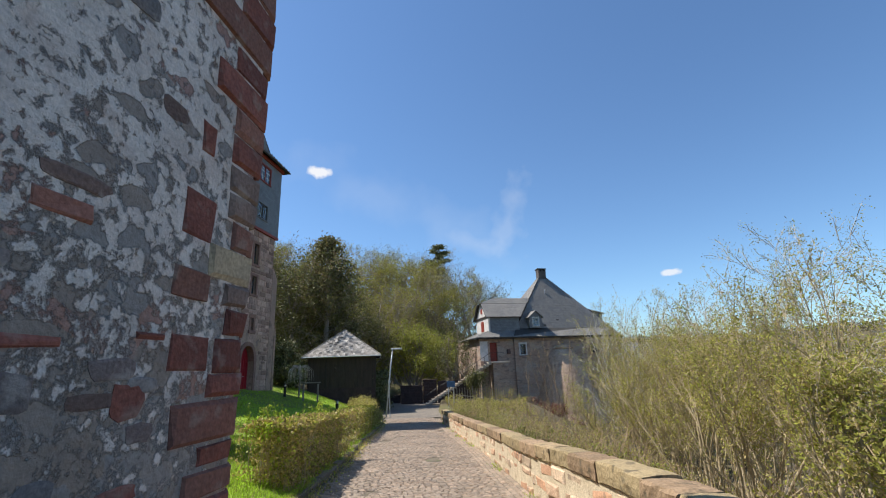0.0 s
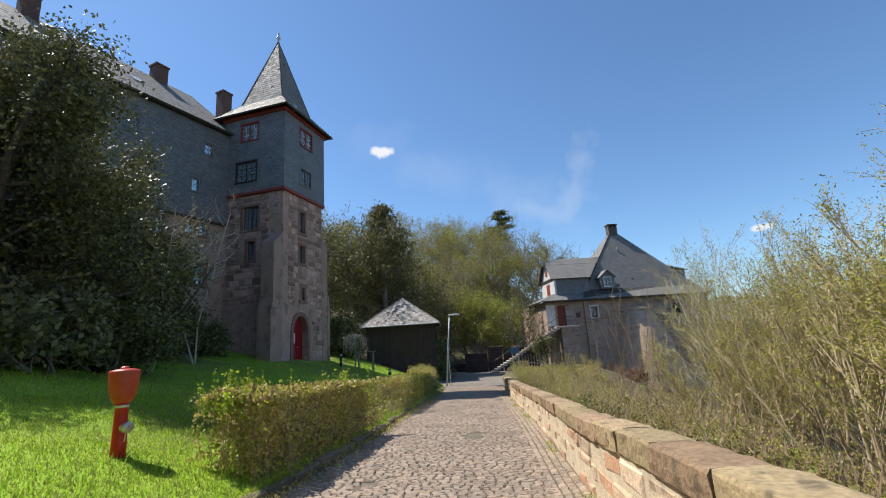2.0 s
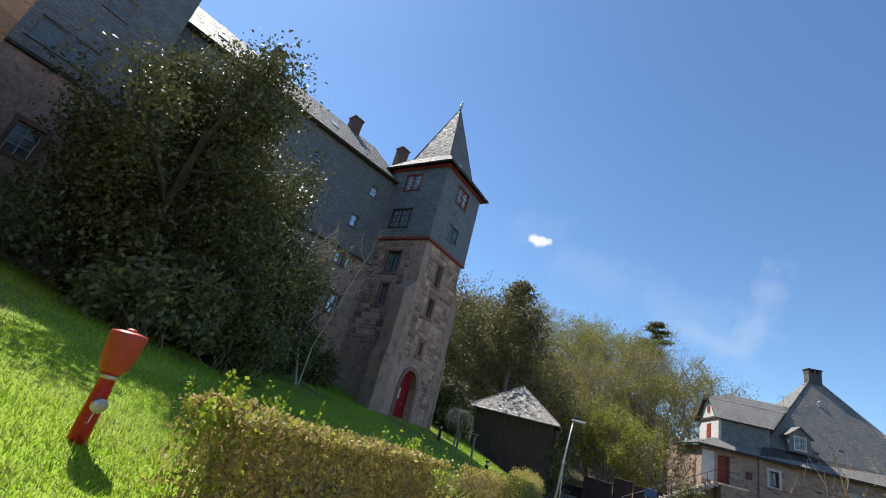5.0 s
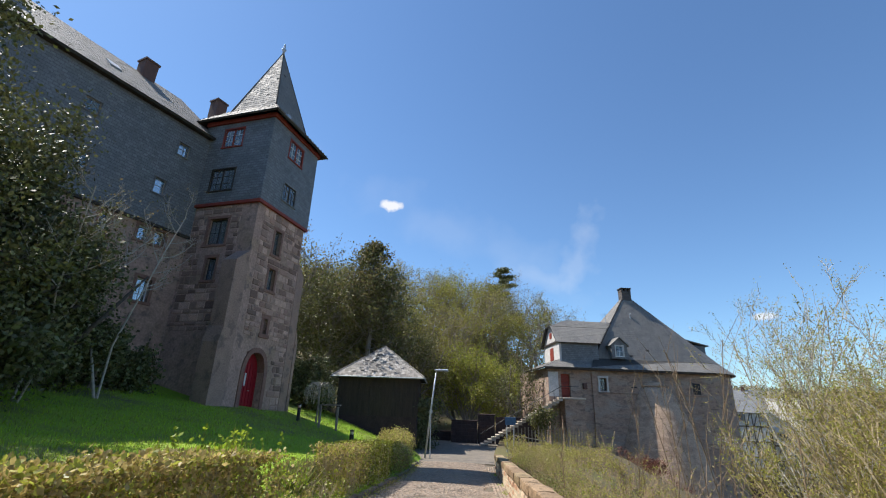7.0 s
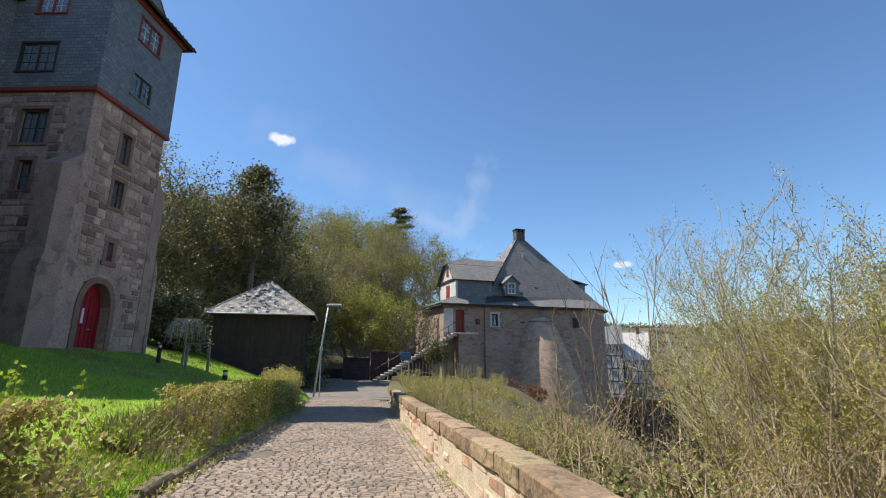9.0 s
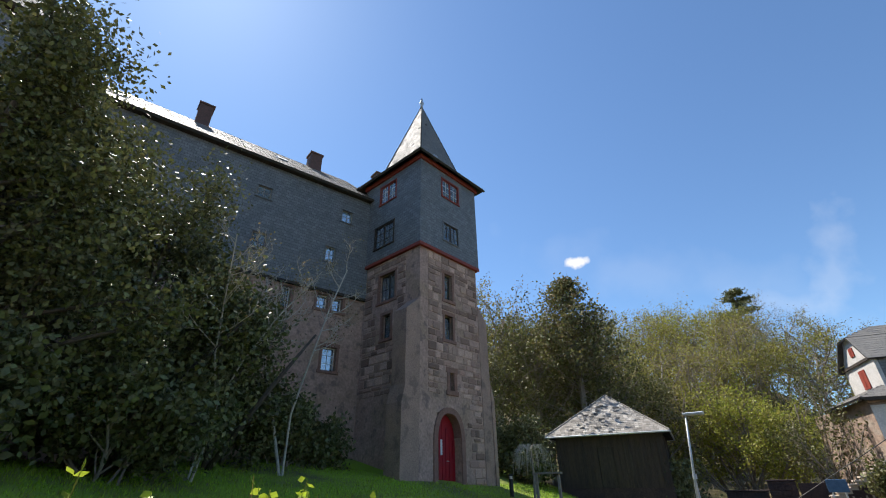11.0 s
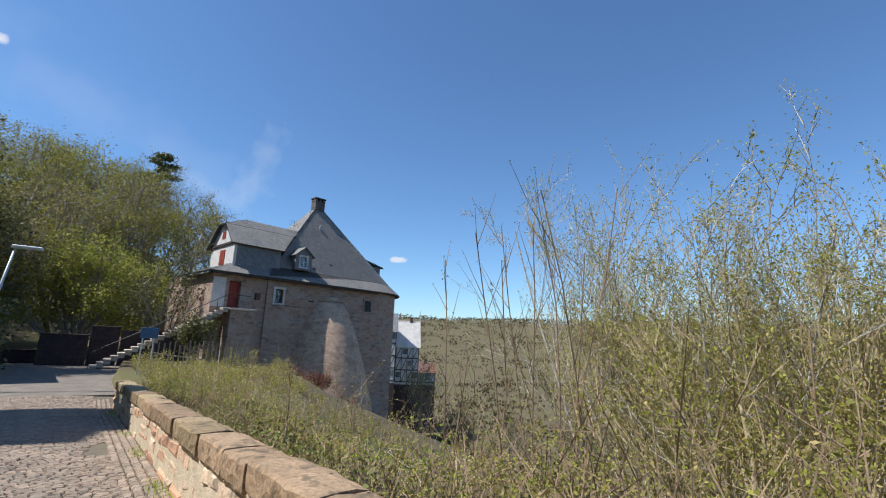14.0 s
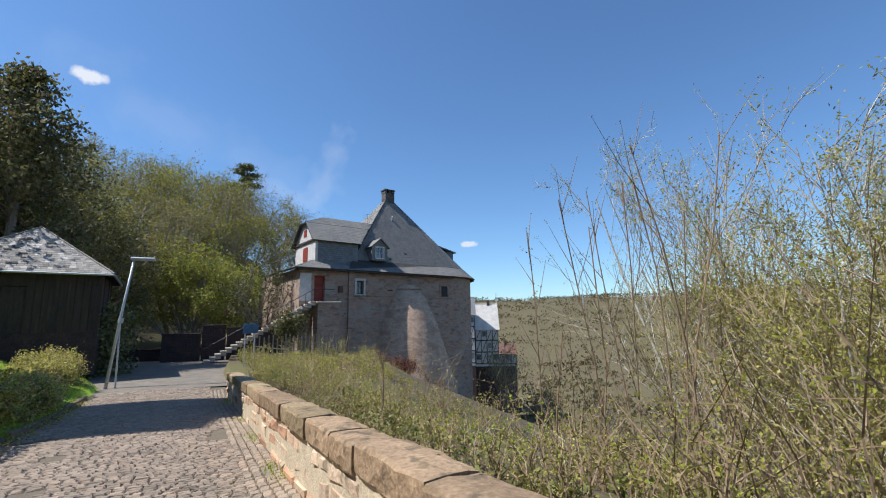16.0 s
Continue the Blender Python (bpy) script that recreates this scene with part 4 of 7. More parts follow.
wing("castle_wing", WB, WA, [rv(q) for q in ((1.42, 8.95, 2.0, 9.75), (2.27, 8.95, 2.87, 9.75), (1.5, 5.8, 2.25, 7.0), (4.3, 8.6, 4.75, 9.75), (6.4, 8.5, 7.3, 9.4), (10.8, 8.0, 11.6, 9.2), (6.2, 5.2, 6.9, 6.2))],
     [rv(q) for q in ((2.2, 11.7, 2.8, 12.6), (6.0, 11.3, 6.75, 12.2), (6.2, 14.3, 6.95, 15.0), (1.35, 14.5, 2.05, 15.3), (11.0, 11.2, 12.1, 12.2))], 10.0, 16.5, 21.5, 10.0, 50,
     "long castle wing of dark rubble and slate with a steep roof", [(LW + 2.8, 4.6, 22.85, 0.42), (LW - 2.6, 4.6, 22.15, 0.42), (LW - 10.1, 4.6, 22.4, 0.4)], 0)
PA, PB = Vector((-20.05, 12.4, 0)), Vector((-21.1, 2.4, 0))
LP = (PA - PB).length
wing("castle_wing", PB, PA, [(LP - 2.6, 6.0, LP - 1.8, 7.2), (LP - 4.4, 6.0, LP - 3.5, 7.3)],
     [(LP - 2.7, 10.1, LP - 1.8, 11.1), (LP - 3.8, 10.1, LP - 2.9, 11.1), (LP - 2.6, 13.0, LP - 1.8, 14.0), (LP - 4.4, 13.0, LP - 3.6, 14.0)], 9.6, 16.8, 22.6, 9.0, 51,
     "projecting castle wing clad in slate above a rubble storey", [(LP - 2.2, 4.0, 23.4, 0.4)], 1)
# closing end of the projecting wing
part("slate_wall", Geo(axes(PB.x, PB.y, 0, math.degrees(math.atan2(PA.y - PB.y, PA.x - PB.x)))).box(LP - 0.3, 0.28, 9.6, LP, 8.7, 16.8), M_SLATE_WALL, bpy.data.objects["castle_wing.001"])
part("wall", Geo(axes(PB.x, PB.y, 0, math.degrees(math.atan2(PA.y - PB.y, PA.x - PB.x)))).box(LP - 0.6, 0.6, -0.5, LP, 8.4, 9.6), M_CASTLE, bpy.data.objects["castle_wing.001"])

# ---- garden pavilion ----


def pavilion():
    m = axes(-10.15, 42.3, 0, 10)
    t = thing("garden_pavilion", (-10.6, 42.3, -0.4), "small dark timber pavilion with a mossy slate pyramid roof", "shed")
    h = 2.85
    z0, z1 = -1.6, 3.05
    for i in range(4):
        mm = m @ pose(0, 0, 0, 0, 0, 90 * i) @ pose(-h, -h, 0)
        holes = [(2.25, 0.2, 3.15, 2.4)] if i == 0 else []
        part("wall", wall_geo(mm, 2 * h - 0.14, 0.35, z1, 0.14, holes), M_SHEDWALL, t)
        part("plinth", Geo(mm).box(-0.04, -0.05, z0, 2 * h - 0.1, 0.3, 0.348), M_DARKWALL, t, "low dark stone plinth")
        if holes:
            part("door", Geo(mm).box(2.27, 0.05, 0.36, 3.13, 0.1, 2.38), M_TIMBER, t)
        for k in range(20):
            x = 0.02 + k * 0.282
            if not (holes and 2.0 < x < 3.12):
                part("plank", Geo(mm).box(x, -0.025, 0.36, x + 0.26, -0.002, z1 - 0.02), M_SHEDWALL, t)
        for x in (0.0, 1.4, 3.9, 5.4):
            part("post", Geo(mm).box(x, -0.07, 0.36, x + 0.15, -0.027, z1 - 0.01), M_TIMBER, t)
    e = 3.35
    cs = [m @ Vector((x * e, y * e, 3.05)) for x, y in ((-1, -1), (1, -1), (1, 1), (-1, 1))]
    tip = m @ Vector((0, 0, 5.6))
    for i in range(4):
        slab(t, "roof", [cs[i], cs[(i + 1) % 4], tip], 0.1, M_ROOFBASE)
        slates(t, [cs[i], cs[(i + 1) % 4], tip], 0.19, 0.22, M_SLATE_OLD, 60 + i)
        part("hip_ridge", Geo().tube([cs[i], tip], [0.06, 0.05], 6), M_SLATE_OLD, t)
        a, b = cs[i], cs[(i + 1) % 4]
        part("gutter", Geo().tube([a - Vector((0, 0, .06)), b - Vector((0, 0, .06))], [0.055, 0.055], 6), M_POLE, t, "zinc gutter")
    # ragged gaps where slates slipped
    r = random.Random(4)
    for i in range(14):
        f, g2 = r.uniform(0.12, 0.8), r.uniform(0.1, 0.85)
        base = cs[0].lerp(cs[1], f)
        p = base.lerp(tip, g2 * 0.85)
        n = (cs[1] - cs[0]).cross(tip - cs[0]).normalized()
        ex = (cs[1] - cs[0]).normalized()
        ey = n.cross(ex)
        s, q = r.uniform(0.08, 0.22), r.uniform(0.05, 0.1)
        part("slipped_slate", Geo().add([p + n * 0.035 - ex * s - ey * q, p + n * 0.035 + ex * s - ey * q * r.uniform(.4, 1.2), p + n * 0.03 + ex * s * 0.8 + ey * q, p + n * 0.03 - ex * s + ey * q * 0.7], [(0, 1, 2, 3)]), M_ROOFBASE, t)


pavilion()

# ---- bastion house ----
HM = axes(2.7, 48.6, 0, 14.3)
RA, RB = 15.1, 5.45   # middle of the rounded end


def bastion_house():
    t = thing("bastion_house", (10, 52, -4), "round-fronted bastion house of brown render with a steep slate roof", "house")
    m = HM @ pose(0, 0.45, 0)
    L, D, Z0, Z1 = 18.3, 10.0, -11.0, 4.75
    holes = [(1.55, 2.25, 2.4, 4.25), (5.1, 2.9, 5.75, 4.0)]
    part("wall", wall_geo(m @ pose(0.4, 0, 0), 14.7, Z0, Z1, 0.6, [(a - 0.4, b, c - 0.4, d) for a, b, c, d in holes]), M_HOUSE, t)
    part("wall", Geo(m).box(0.4, 0.6, Z0, 1.0, D, Z1), M_HOUSE, t)
    part("wall", Geo(m).box(1.0, D - 0.6, Z0, 20.0, D, Z1), M_HOUSE, t)
    part("wall", Geo(m).box(19.4, 4.9, Z0, 20.0, D - 0.6, Z1), M_HOUSE, t)
    part("corner_pier", Geo(m).box(4.35, -0.16, Z0, 4.75, -0.002, Z1 - 0.1), M_HOUSE, t)
    part("string_course", Geo(m).block(4.75, -0.07, 2.72, 15.0, -0.002, 2.86, 0.02), M_HOUSE, t)
    # rounded end of the front, and the battered half-round buttress below its ledge
    c = HM @ Vector((RA, RB, 0))
    part("round_wall", Geo().lathe([(5.0, Z0), (5.0, Z1)], 96, (c.x, c.y, 0)), M_HOUSE, t, "rounded end of the bastion wall")
    c = m @ Vector((10.2, 0.5, 0))
    bt = part("turret_buttress", Geo().lathe([(5.0, -8.5), (4.35, -5.0), (3.4, -1.6), (2.6, 0.8), (1.75, 2.7), (1.32, 3.4)], 64, (c.x, c.y, 0)), M_CONE_SUNLIT, t, "battered half-round buttress of rough stone", True)
    part("ledge", Geo().lathe([(1.33, 3.405), (1.4, 3.42), (1.4, 3.52), (1.25, 3.56)], 48, (c.x, c.y, 0)), M_CONE_SUNLIT, bt)
    part("drum", Geo().lathe([(1.2, 3.562), (1.1, 3.75), (0.6, 3.85)], 48, (c.x, c.y, 0)), M_CONE_SUNLIT, bt)
    wm = HM @ pose(RA - 1.0, RB - 5.02, 0)
    w = part("window", Geo(wm).block(-0.5, -0.06, 2.72, 0.5, 0.1, 3.98, 0.02), M_HOUSE, t, "small square window with dark opening")
    part("pane", Geo(wm).box(-0.36, -0.075, 2.86, 0.36, -0.061, 3.84), M_BLACK, w)
    part("glazing_bars", Geo(wm).box(-0.02, -0.09, 2.86, 0.02, -0.076, 3.84), M_TIMBER, w)
    q = holes[1]
    window(t, m, *q, lights=1, rows=1, deep=0.25, surround=M_LIGHTWALL, frame_mat=M_TIMBER, edge=0.16, bars=M_TIMBER)
    q = holes[0]
    d = part("door", Geo(m).box(q[0], 0.3, q[1], q[2], 0.36, q[3]), M_REDTRIM, t, "brown-red wooden house door")
    for i in range(3):
        part("door_panel", Geo(m).block(q[0] + 0.1, 0.27, q[1] + 0.15 + i * 0.6, q[2] - 0.1, 0.3, q[1] + 0.65 + i * 0.6, 0.02), M_REDTRIM, d)
    part("plaster_panel", Geo(m).box(0.42, -0.02, 2.3, 1.3, -0.002, 4.4), M_LIGHTWALL, t, "pale plaster beside the door")
    part("lantern_box", Geo(m).block(3.5, -0.25, 3.0, 3.85, 0, 3.5, 0.03), M_BRICK, t)
    part("vent", Geo(m).box(8.0, -0.03, 3.25, 8.5, 0, 3.35), M_BLACK, t)
    part("low_window", Geo(m).block(13.6, -0.03, -4.4, 14.1, 0.02, -3.4, 0.02), M_BLACK, t, "small dark cellar opening")
    # main roof, hipped, bell-cast at the eave
    ax, ay, az = 10.5, 4.7, 13.05
    arc = [math.radians(-90 + 90 * i / 8) for i in range(9)]
    lo = [(4.2, -0.1)] + [(RA + 5.5 * math.cos(w), RB + 5.5 * math.sin(w)) for w in arc] + [(20.6, 11), (4.2, 11)]
    mi = [(4.95, 1.0)] + [(RA + 4.4 * math.cos(w), RB + 4.3 * math.sin(w)) for w in arc] + [(19.4, 9.8), (4.95, 9.8)]
    lo = [HM @ Vector((x, y, 4.8)) for x, y in lo]
    mi = [HM @ Vector((x, y, 5.8)) for x, y in mi]
    tl = tr = HM @ Vector((ax, ay, az))
    k = len(lo)
    for i in range(k):
        j = (i + 1) % k
        slab(t, "roof", [lo[i], lo[j], mi[j], mi[i]], 0.14, M_ROOFBASE)
        slab(t, "roof", [mi[i], mi[j], tl], 0.1, M_ROOFBASE)
        if i != k - 2:
            slates(t, [lo[i], lo[j], mi[j], mi[i]], 0.24, 0.3, M_SLATE, 70 + i)
            slates(t, [mi[i], mi[j], tl], 0.24, 0.3, M_SLATE, 90 + i)
    part("hip_ridge", Geo().tube([mi[0], tl], [0.07, 0.06], 6), M_ROOFBASE, t)
    part("fascia", Geo(HM).box(0.1, -0.06, 4.62, 15.0, 0.3, 4.75), M_TIMBER, t)
    cc = HM @ pose(ax, ay, 0)
    ch = part("chimney", Geo(cc).box(-0.5, -0.4, az - 0.9, 0.5, 0.4, az + 0.22), M_CHIMNEY, t, "squat grey chimney with open top slots")
    for x in (-0.42, 0.0, 0.42):
        part("chimney_pier", Geo(cc).box(x - 0.1, -0.4, az + 0.22, x + 0.1, 0.4, az + 0.48), M_CHIMNEY, ch)
    part("chimney_cap", Geo(cc).block(-0.58, -0.46, az + 0.48, 0.58, 0.46, az + 0.6, 0.02), M_ROOFBASE, ch)
    v = HM @ pose(10.1, 3.3, 10.1)
    part("vent_pipe", Geo(v).tube([(0, 0, -0.3), (0, 0, 0.5), (0.12, 0, 0.55)], [0.06, 0.06, 0.07], 8), M_POLE, t)
    # small dormer
    dm = HM @ pose(6.55, 0.55, 0)
    zb, zt = 5.9, 7.05
    dw = part("dormer", wall_geo(dm, 1.5, zb - 0.1, zt, 0.2, [(0.38, zb + 0.1, 1.12, zt - 0.08)]), M_SLATE_WALL, t, "small slate-clad roof dormer with a white window")
    part("dormer_cheek", Geo(dm).box(0, 0.2, zb - 0.1, 0.12, 1.6, zt), M_SLATE_WALL, dw)
    part("dormer_cheek", Geo(dm).box(1.38, 0.2, zb - 0.1, 1.5, 1.6, zt), M_SLATE_WALL, dw)
    part("dormer_gable", Geo(dm).add([(0, 0, zt), (1.5, 0, zt), (0.75, 0, zt + 0.62), (0, 0.2, zt), (1.5, 0.2, zt), (0.75, 0.2, zt + 0.62)], [(0, 1, 2), (3, 5, 4), (0, 2, 5, 3), (1, 4, 5, 2), (0, 3, 4, 1)]), M_SLATE_WALL, dw)
    for s in (0, 1):
        x = -0.18 if s == 0 else 1.68
        slab(dw, "dormer_roof", [dm @ Vector(p) for p in ((x, -0.2, zt - 0.08), (x, 2.0, zt - 0.08), (0.75, 2.0, zt + 0.72), (0.75, -0.2, zt + 0.72))], 0.07, M_SLATE)
    window(t, dm, 0.38, zb + 0.1, 1.12, zt - 0.08, lights=1, rows=1, deep=0.05, surround=M_WHITE, edge=0.06)
    # dormer on the far flank
    fm = HM @ pose(16.9, 4.2, 0)
    fd = part("dormer", Geo(fm).box(-1.2, -0.8, 5.6, 0.75, 0.9, 7.75), M_SLATE_WALL, t, "slate-clad flank dormer with a shed roof")
    slab(fd, "dormer_roof", [fm @ Vector(p) for p in ((-1.6, -1.0, 8.35), (1.05, -1.0, 7.75), (1.05, 1.1, 7.75), (-1.6, 1.1, 8.35))], 0.1, M_SLATE)
    part("dormer_window", Geo(fm).box(0.752, -0.45, 6.5, 0.79, 0.5, 7.5), M_BLACK, fd)
    # roof antenna by the gabled wing
    am = HM @ pose(7.4, 3.1, 9.5)
    an = part("antenna", Geo(am).tube([(0, 0, -0.2), (0, 0, 0.95)], [0.025, 0.02], 6), M_POLE, t, "thin metal roof antenna")
    for q in (0.55, 0.75, 0.92):
        part("antenna_rod", Geo(am).tube([(-0.45, 0, q), (0.45, 0, q + 0.05)], [0.012, 0.012], 5), M_POLE, an)
    # gabled wing
    x0, x1, y0, y1, ze, zr = 1.7, 5.4, 0.85, 5.4, 7.2, 9.6
    yc = (y0 + y1) / 2
    part("gable_wing_front", Geo(HM).box(x0 + 0.2, y0, 5.2, x1, y0 + 0.2, ze), M_SLATE_WALL, t, "dark slate flank of the gabled wing")
    gw = Geo(HM).add([(x0, y0, 5.1), (x0, y1, 5.1), (x0, y1, ze), (x0, yc + 0.75, zr - 0.7), (x0, yc - 0.75, zr - 0.7), (x0, y0, ze),
                      (x0 + 0.2, y0, 5.1), (x0 + 0.2, y1, 5.1), (x0 + 0.2, y1, ze), (x0 + 0.2, yc + 0.75, zr - 0.7), (x0 + 0.2, yc - 0.75, zr - 0.7), (x0 + 0.2, y0, ze)],
                     [(0, 5, 4, 3, 2, 1), (6, 7, 8, 9, 10, 11)] + [(i, (i + 1) % 6, (i + 1) % 6 + 6, i + 6) for i in range(6)])
    gp = part("gable_wall", gw, M_LIGHTWALL, t, "pale plastered gable with red shutters")
    for yy, zz, w, h in ((yc - 0.15, 6.2, 0.95, 1.15), (yc, 8.0, 0.6, 0.55)):
        part("shutter", Geo(HM).box(x0 - 0.05, yy - w / 2, zz - h / 2, x0 - 0.002, yy - 0.02, zz + h / 2), M_REDTRIM, gp, "red painted shutter")
        part("shutter", Geo(HM).box(x0 - 0.05, yy + 0.02, zz - h / 2, x0 - 0.002, yy + w / 2, zz + h / 2), M_REDTRIM, gp)
    part("gable_band", Geo(HM).box(x0 - 0.12, y0 - 0.1, ze - 0.08, x0 - 0.002, y1 + 0.1, ze + 0.08), M_TIMBER, gp)
    E = lambda *p: HM @ Vector(p)
    hip = 1.5
    f1 = [E(x0 - 0.35, y0 - 0.3, ze - 0.1), E(5.5, y0 - 0.3, ze - 0.1), E(7.1, yc - 0.8, zr - 0.75), E(x0 - 0.3, yc - 0.8, zr - 0.75)]
    f2 = [E(x0 - 0.3, yc - 0.8, zr - 0.75), E(7.1, yc - 0.8, zr - 0.75), E(8.1, yc, zr), E(x0 + hip, yc, zr)]
    f3 = [E(x0 - 0.3, yc + 0.8, zr - 0.75), E(x0 - 0.3, yc - 0.8, zr - 0.75), E(x0 + hip, yc, zr)]
    f4 = [E(7.1, y1 + 0.3, ze - 0.1), E(x0 - 0.35, y1 + 0.3, ze - 0.1), E(x0 - 0.3, yc + 0.8, zr - 0.75), E(7.1, yc + 0.8, zr - 0.75)]
    f5 = [E(7.1, yc + 0.8, zr - 0.75), E(x0 - 0.3, yc + 0.8, zr - 0.75), E(x0 + hip, yc, zr), E(8.1, yc, zr)]
    for i, f in enumerate(([E(-0.1, -0.1, 4.8), E(4.6, -0.1, 4.8), E(5.0, 1.0, 5.55), E(1.6, 1.0, 5.55)], [E(-0.1, 7.5, 4.8), E(-0.1, -0.1, 4.8), E(1.6, 1.0, 5.55), E(1.6, 6.4, 5.55)])):
        slab(t, "skirt_roof", f, 0.12, M_ROOFBASE)
        slates(t, f, 0.24, 0.3, M_SLATE, 140 + i)
    for i, f in enumerate((f1, f2, f3, f4, f5)):
        slab(t, "roof", f, 0.1, M_ROOFBASE)
        if i < 3:
            slates(t, f, 0.24, 0.3, M_SLATE, 130 + i)


bastion_house()


def stairway():
    t = thing("stairway", (-3.0, 48.7, -1.85), "steep outdoor flight of pale stone steps up to the house door", "stairs")
    a, b = Vector((-3.0, 48.0, -1.86)), HM @ Vector((1.2, -0.4, 2.2))
    n = 22
    d = (b - a) / n
    deg = math.degrees(math.atan2(d.y, d.x))
    run = math.hypot(d.x, d.y)
    for i in range(n):
        p = a + d * i
        m = axes(p.x, p.y, p.z, deg)
        part("step", Geo(m).block(0, -0.65, d.z - 0.09, run + 0.05, 0.55, d.z, 0.015), M_STAIR, t)
        part("riser", Geo(m).box(0.05, -0.6, -0.12, run + 0.05, 0.5, d.z - 0.092), M_STAIR, t)
    m = axes(b.x, b.y, b.z, 14.3)
    part("landing", Geo(m).block(0.0, -0.7, -0.16, 1.9, 0.84, 0.0, 0.02), M_STAIR, t)
    part("landing_wall", Geo(m).box(0.1, -0.6, -4.5, 1.8, 0.8, -0.162), M_HOUSE, t)
    g = Geo()
    pts = [a + d * i + Vector((0, -0.6, 0.9)) for i in (0, n)]
    part("handrail", g.tube([*pts, pts[-1] + Vector((1.5, 0.4, 0))], [0.025] * 3, 6), M_BLACK, t)
    for i in range(0, n + 1, 4):
        p = a + d * i + Vector((0, -0.6, 0))
        part("baluster", Geo().tube([p, p + Vector((0, 0, 0.9))], [0.02, 0.02], 6), M_BLACK, t)


stairway()


def garden_wall(x0, x1, y, top, seed):
    t = thing("garden_wall", ((x0 + x1) / 2, y, road_z(y)), "low dark stone garden wall at the end of the lane", "wall", "garden walls")
    r = random.Random(seed)
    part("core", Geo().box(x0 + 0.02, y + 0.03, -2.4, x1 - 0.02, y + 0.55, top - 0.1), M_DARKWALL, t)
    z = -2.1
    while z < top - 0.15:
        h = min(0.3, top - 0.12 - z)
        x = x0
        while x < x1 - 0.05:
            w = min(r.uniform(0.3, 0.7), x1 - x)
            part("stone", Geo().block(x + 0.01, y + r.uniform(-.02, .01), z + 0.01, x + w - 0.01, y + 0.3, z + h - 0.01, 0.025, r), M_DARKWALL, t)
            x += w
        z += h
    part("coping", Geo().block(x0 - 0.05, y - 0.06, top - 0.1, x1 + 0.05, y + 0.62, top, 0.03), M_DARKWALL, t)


garden_wall(-5.8, -3.45, 50.0, 0.06, 1)
garden_wall(-3.4, -1.9, 50.3, 0.62, 2)
garden_wall(-11.5, -6.1, 52.0, -1.0, 3)


def side_wall():
    """Dark retaining wall under the steps."""
    t = thing("retaining_wall", (-1, 50.6, -2), "dark retaining wall below the stone steps", "wall")
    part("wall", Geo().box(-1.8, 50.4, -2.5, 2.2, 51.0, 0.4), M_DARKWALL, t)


side_wall()

# ---- half-timbered houses in the valley ----


